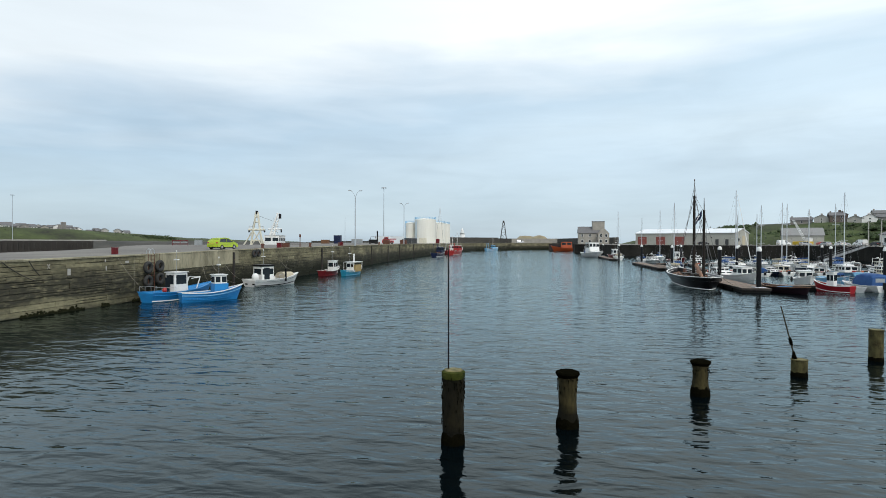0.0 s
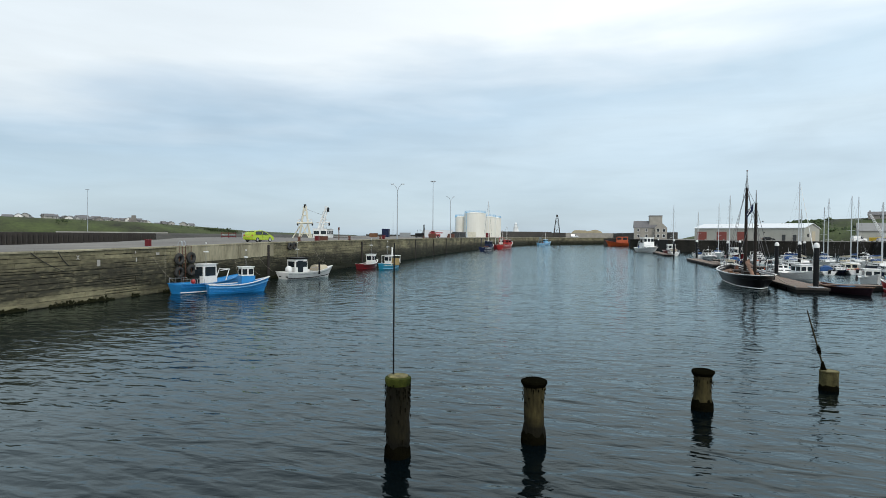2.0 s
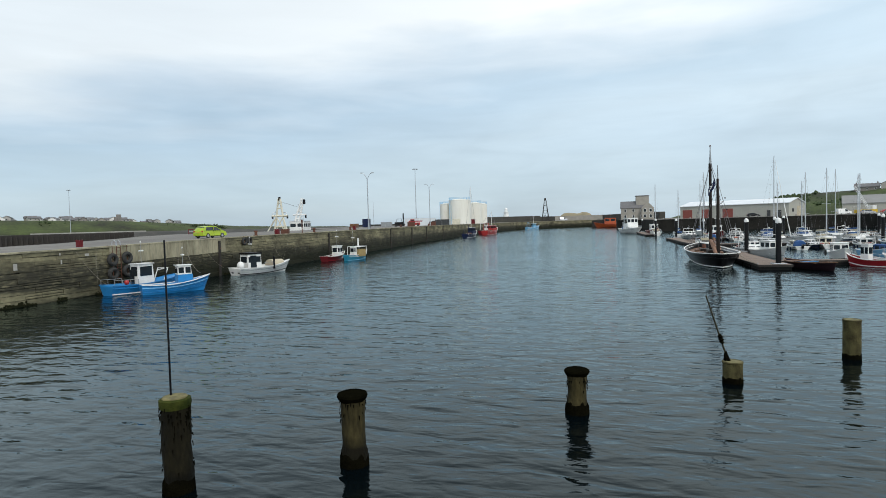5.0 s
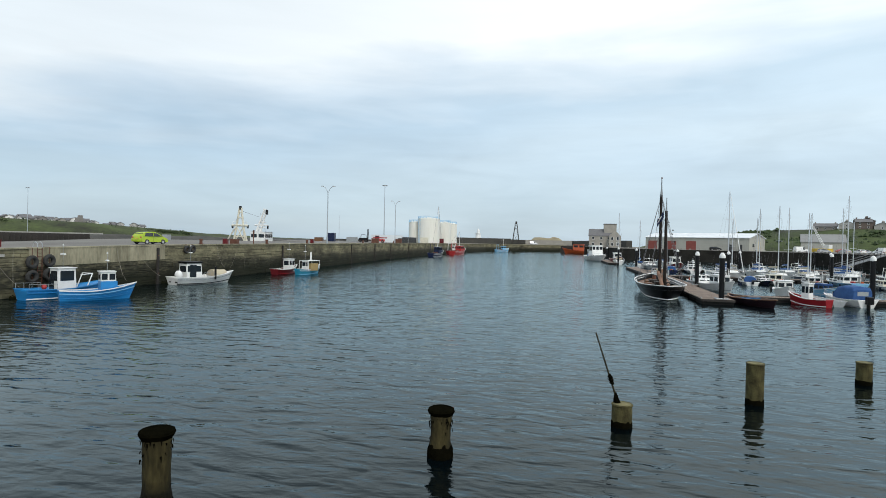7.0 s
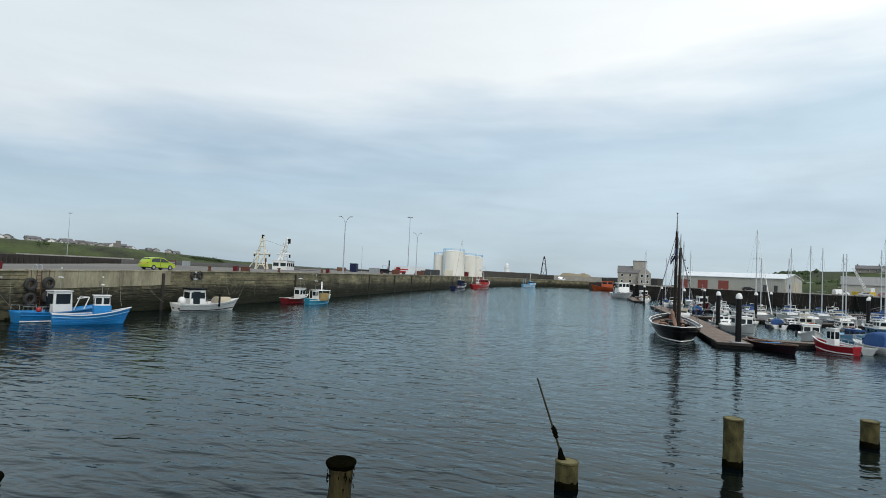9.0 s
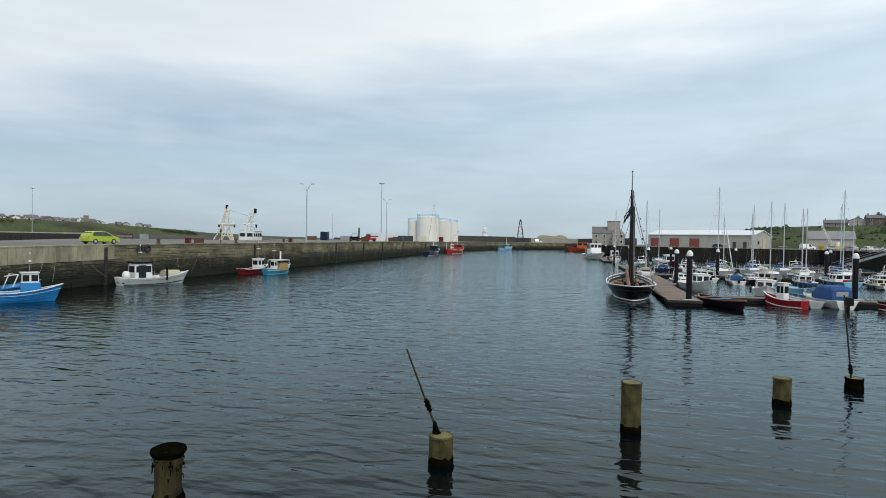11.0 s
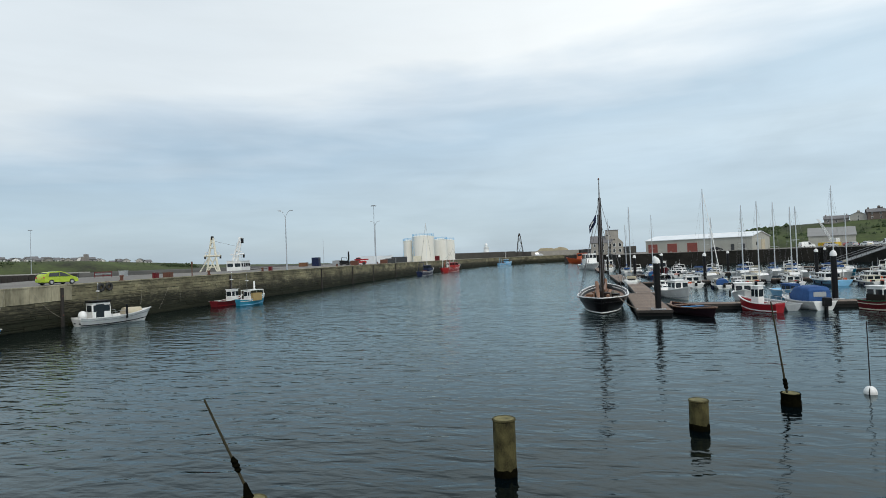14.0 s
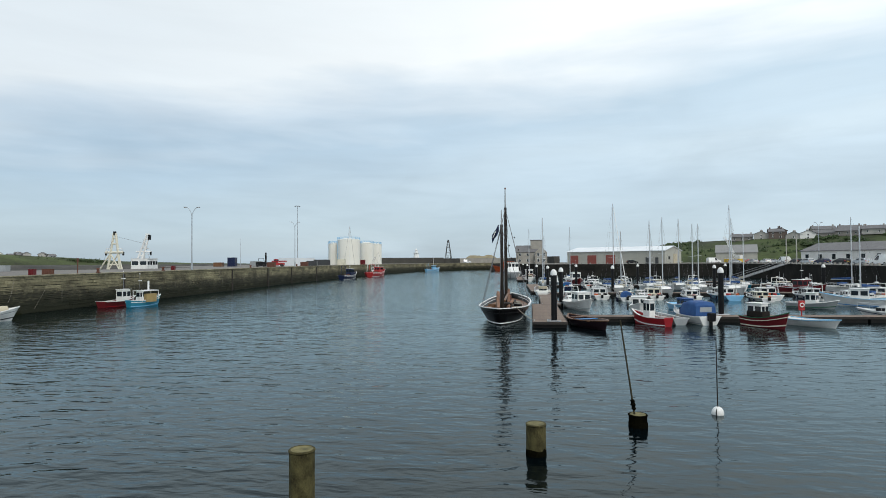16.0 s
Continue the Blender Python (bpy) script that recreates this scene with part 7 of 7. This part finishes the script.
for i in range(80):
    f = rnd.random() ** 2.0
    down = rnd.uniform(0, 26)
    x, y, z = 96 + f * 110 - down * 0.45, 354 - f * 74 - down * 0.85, (13.6 + 2.6 * min(1, f * 2)) * max(0.15, 1 - down / 38) ** 0.7
    spread = rnd.uniform(1.5, 3.6)
    for _ in range(90):
        q = Vector((x + rnd.gauss(0, spread), y + rnd.gauss(0, spread * 0.7), z + rnd.gauss(0, 0.5)))
        clump(bush_v, bush_f, q, rnd.uniform(0.5, 1.4))
for i in range(330):
    f = rnd.random()
    x, y, z = -345 + f * 55, 285 + f * 110, 13.0 - 5 * f - rnd.uniform(0, 5)
    for _ in range(16):
        q = Vector((x + rnd.gauss(0, 2.6), y + rnd.gauss(0, 2.6), z + rnd.gauss(0, 0.6)))
        clump(bush_v, bush_f, q, rnd.uniform(0.25, 0.7))
me = bpy.data.meshes.new("bushes")
me.from_pydata(bush_v, [], bush_f)
me.materials.append(mat("bush_green", (0.045, 0.07, 0.02), 0.9, second=(0.02, 0.035, 0.012), scale=1.5, amount=1, bump=0.6, bump_scale=5, vary=0.3))
tagged(new("bushes", me), "low dark green scrub bushes on the banks", kind="stuff")

# piles along the outer pier face
bm = B()
for k in range(46):
    f = k / 45
    q = Vector((-199, 121, 0)).lerp(Vector((-176, 152, 0)), min(1, f / 0.62)) if f < 0.62 else Vector((-176, 152, 0)).lerp(Vector((-158.3, 169.7, 0)), (f - 0.62) / 0.38)
    box(bm, (q.x + 0.25, q.y - 0.25, 2.1), (0.45, 0.45, 5.2), 40)
tagged(part("pier_timbers", bm, "black_pier", None, "row of dark upright pier timbers"), kind="structure")
bm = B()
box(bm, (-168, 161.5, 5.5), (34, 1.0, 0.4), 45.5)
tagged(part("pier_coping", bm, "concrete", None, "pale coping along the outer pier"), kind="structure")

# ---- masonry of the old quay ----
rnd = random.Random(11)
COURSE = [-0.45, 0.02, 0.48, 0.92, 1.38, 1.80, 2.24, 2.66, 3.08, 3.46, 3.82]
block_cache = {}


def block_mesh(w, hh, depth):
    key = (round(w, 1), round(hh, 2), depth)
    if key not in block_cache:
        bm = box(B(), (0, 0, 0), (depth, key[0] - 0.012, hh - 0.04), bevel=0.016)
        block_cache[key] = finish("stone_block", bm, "stone")
    return block_cache[key], key[0]


far_v, far_f = [], []


def far_block(p0, p1, z0, z1, d2):
    """One stone of the joined masonry: five faces, bevelled by a smaller front."""
    t = (p1 - p0).normalized()
    n2 = Vector((t.y, -t.x))
    k = len(far_v)
    g = 0.02
    for off, sh in ((-0.15, 0), (d2 - 0.03, 0), (d2, 0.03)):
        for q, s in ((p0, 1), (p1, -1)):
            for z, sz in ((z0, 1), (z1, -1)):
                w = q + n2 * off + t * s * (0.006 + sh * 0.5)
                far_v.append((w.x, w.y, z + sz * (g + sh)))
    for a in (0, 4):
        far_f.extend([(k + a, k + a + 1, k + a + 5, k + a + 4), (k + a + 2, k + a + 3, k + a + 7, k + a + 6), (k + a, k + a + 2, k + a + 6, k + a + 4), (k + a + 1, k + a + 3, k + a + 7, k + a + 5)])
    far_f.append((k + 8, k + 9, k + 11, k + 10))


def wall_point(s):
    for a, c in zip(FACE, FACE[1:]):
        a, c = Vector(a), Vector(c)
        if s <= (c - a).length:
            return a.lerp(c, s / (c - a).length), (c - a).normalized()
        s -= (c - a).length
    return Vector(FACE[-1]), (Vector(FACE[-1]) - Vector(FACE[-2])).normalized()


total = sum((Vector(c) - Vector(a)).length for a, c in zip(FACE, FACE[1:]))
near_count = 0
for i, z0 in enumerate(COURSE):
    z1 = COURSE[i + 1] if i + 1 < len(COURSE) else QZ - 0.12
    s = rnd.uniform(30, 31.5)
    while s < total - 2:
        w = rnd.choice((1.4, 1.9, 2.6, 3.2, 3.8)) * (1.0 if s < 160 else 1.6)
        q, t = wall_point(s + w / 2)
        faced = q.y - w / 2 > 45.0 and q.y + w / 2 < 62.5 and z0 > 2.5
        if not faced:
            up = qz(q.y) / QZ
            lo, hi = (z0 + rnd.choice((-0.016, -0.012, 0.0, 0.02))) * up, (z1 + rnd.choice((0.016, 0.012, 0.0, -0.02))) * up
            if z1 - z0 > 0.41 and rnd.random() < 0.16:
                mid = (z0 + (z1 - z0) * rnd.uniform(0.4, 0.6)) * up
                a, c = wall_point(s)[0], wall_point(s + w)[0]
                far_block(a, c, z0 * up, mid, rnd.uniform(0.0, 0.035))
                far_block(a, c, mid, z1 * up, rnd.uniform(-0.015, 0.03))
                s += w
                continue
            d2 = rnd.uniform(-0.015, 0.04)
            if 52 < s < 110 and near_count < 300:
                me, ww = block_mesh(w, hi - lo, 0.3)
                o2 = new("stone_block", me)
                o2.parent = quay_wall
                n2 = Vector((t.y, -t.x))
                c = q + n2 * (d2 - 0.15)
                o2.matrix_basis = pose(c.x, c.y, (lo + hi) / 2, 0, rnd.uniform(-0.5, 0.5), math.degrees(math.atan2(t.y, t.x)) - 90 + rnd.uniform(-0.5, 0.5))
                near_count += 1
            else:
                a, c = wall_point(s)[0], wall_point(s + w)[0]
                far_block(a, c, lo, hi, d2)
        s += w
me = bpy.data.meshes.new("masonry")
me.from_pydata(far_v, [], far_f)
me.materials.append(M["stone"])
ob = new("masonry", me)
ob.parent = quay_wall
tagged(ob, "weathered stone courses of the quay", kind="stuff")

# coping stones and the concrete-faced stretch
s = 20.0
k = 0
while s < total - 3:
    w = 2.4 if s < 150 else 5.0
    a, t = wall_point(s)
    c, _ = wall_point(s + w)
    n2 = Vector((t.y, -t.x))
    q = (a + c) / 2 - n2 * 0.26
    bm = box(B(), (0, 0, 0), ((c - a).length - 0.03, 0.72, 0.14), bevel=0.03)
    me = finish("coping_stone", bm, "facing")
    o2 = new("coping_stone", me)
    o2.parent = quay_wall
    tt = (c - a).normalized()
    o2.matrix_basis = pose(q.x, q.y, qz(q.y) - 0.05, 0, math.degrees(math.atan2(qz(a.y) - qz(c.y), (c - a).length)), math.degrees(math.atan2(tt.y, tt.x)))
    s += w
for k in range(7):
    y0, y1 = 45.0 + k * 2.5, 47.5 + k * 2.5
    a, c = Vector((face_x(y0), y0)), Vector((face_x(y1), y1))
    t = (c - a).normalized()
    q = (a + c) / 2 + Vector((t.y, -t.x)) * (-0.10)
    bm = box(B(), (0, 0, 0), (0.34, (c - a).length - 0.03, QZ - 0.13 - 2.66), bevel=0.02)
    o2 = part("facing_panel", bm, "facing", quay_wall)
    o2.matrix_basis = pose(q.x, q.y, (QZ - 0.13 + 2.66) / 2 + qz(q.y) - QZ, 0, 0, math.degrees(math.atan2(t.y, t.x)) - 90)

# weed at the foot of the wall, ropes and painted marks
bm = B()
rnd = random.Random(3)
for i in range(4200):
    y = rnd.uniform(24, 110)
    if not (28.0 < y < 30.2 or 32.0 < y < 37.8 or 39.6 < y < 40.4 or 43.3 < y < 44.6 or 62 < y < 63.5 or 70 < y < 74):
        continue
    bmesh.ops.create_icosphere(bm, subdivisions=1, radius=rnd.uniform(0.04, 0.10), matrix=Matrix.Translation((face_x(y) + 0.05, y, abs(rnd.gauss(0, 0.13)) - 0.05)) @ Matrix.Rotation(rnd.uniform(-0.5, 0.5), 4, "X") @ Matrix.Diagonal((0.6, rnd.uniform(1, 2.4), rnd.uniform(0.6, 1.6), 1)))
tagged(part("seaweed", bm, "wall_weed", None, "dark seaweed fringe at the foot of the quay wall"), kind="stuff")


def rope(a, c, drop, label="slack mooring rope from boat to quay", r=0.010, mt="rope"):
    th = thing("mooring_rope", label, "rope", None, "mooring ropes")
    part("line", tube(B(), sag(a, c, drop, 10), r, 5), mt, th)


rope((-37.2, 42.6, 1.0), (face_x(41.5) + 0.06, 41.5, 3.9), 0.3)
rope((-35.7, 49.4, 1.4), (face_x(54) + 0.06, 54.0, 4.2), 0.5)
rope((-31.9, 47.7, 1.5), (face_x(55) + 0.06, 55.0, 4.2), 0.7)
rope((-38.6, 59.9, 1.0), (face_x(57.5) + 0.06, 57.5, 4.2), 0.4)
rope((-35.4, 66.8, 1.8), (face_x(73) + 0.06, 73.0, 4.2), 0.6)
rope((-36.6, 87.4, 1.5), (face_x(95) + 0.06, 95.0, 4.2), 0.6)
rope((face_x(32.6) + 0.10, 32.6, 3.98), (face_x(33.5) + 0.12, 33.5, 2.9), 0.10, "thick dark hose hanging slack down the quay wall", 0.03, "rubber")
rope((face_x(30.5) + 0.10, 30.5, 3.95), (face_x(33.2) + 0.12, 33.2, 2.5), 0.15, "thick dark hose hanging slack down the quay wall", 0.03, "rubber")
rope((face_x(78.0) + 0.12, 78.0, 3.6), (face_x(75.8) + 0.14, 75.8, 0.5), 0.1, "pale rope slanting down the quay wall")

bm = B()
x = face_x(34.0) + 0.06
for s in (1, -1):
    box(bm, (0, 0, 0), (0.012, 0.05, 0.42), m=Matrix.Translation((x, 34.3, 3.5)) @ Matrix.Rotation(radians(32 * s), 4, "X"))
tagged(part("painted_mark", bm, "house_white", None, "white painted cross on the quay wall"), "", "marking", kind="structure")
bm = B()
for y, z, w2, h2 in ((36.2, 3.0, 0.3, 0.5), (42.6, 3.55, 0.4, 0.22), (40.1, 3.1, 0.12, 0.34), (40.0, 3.75, 0.12, 0.2)):
    box(bm, (face_x(y) + 0.06, y, z), (0.012, w2, h2))
tagged(part("painted_bar", bm, "house_white", None, "faded white painted bars on the quay wall"), "", "marking", kind="structure")
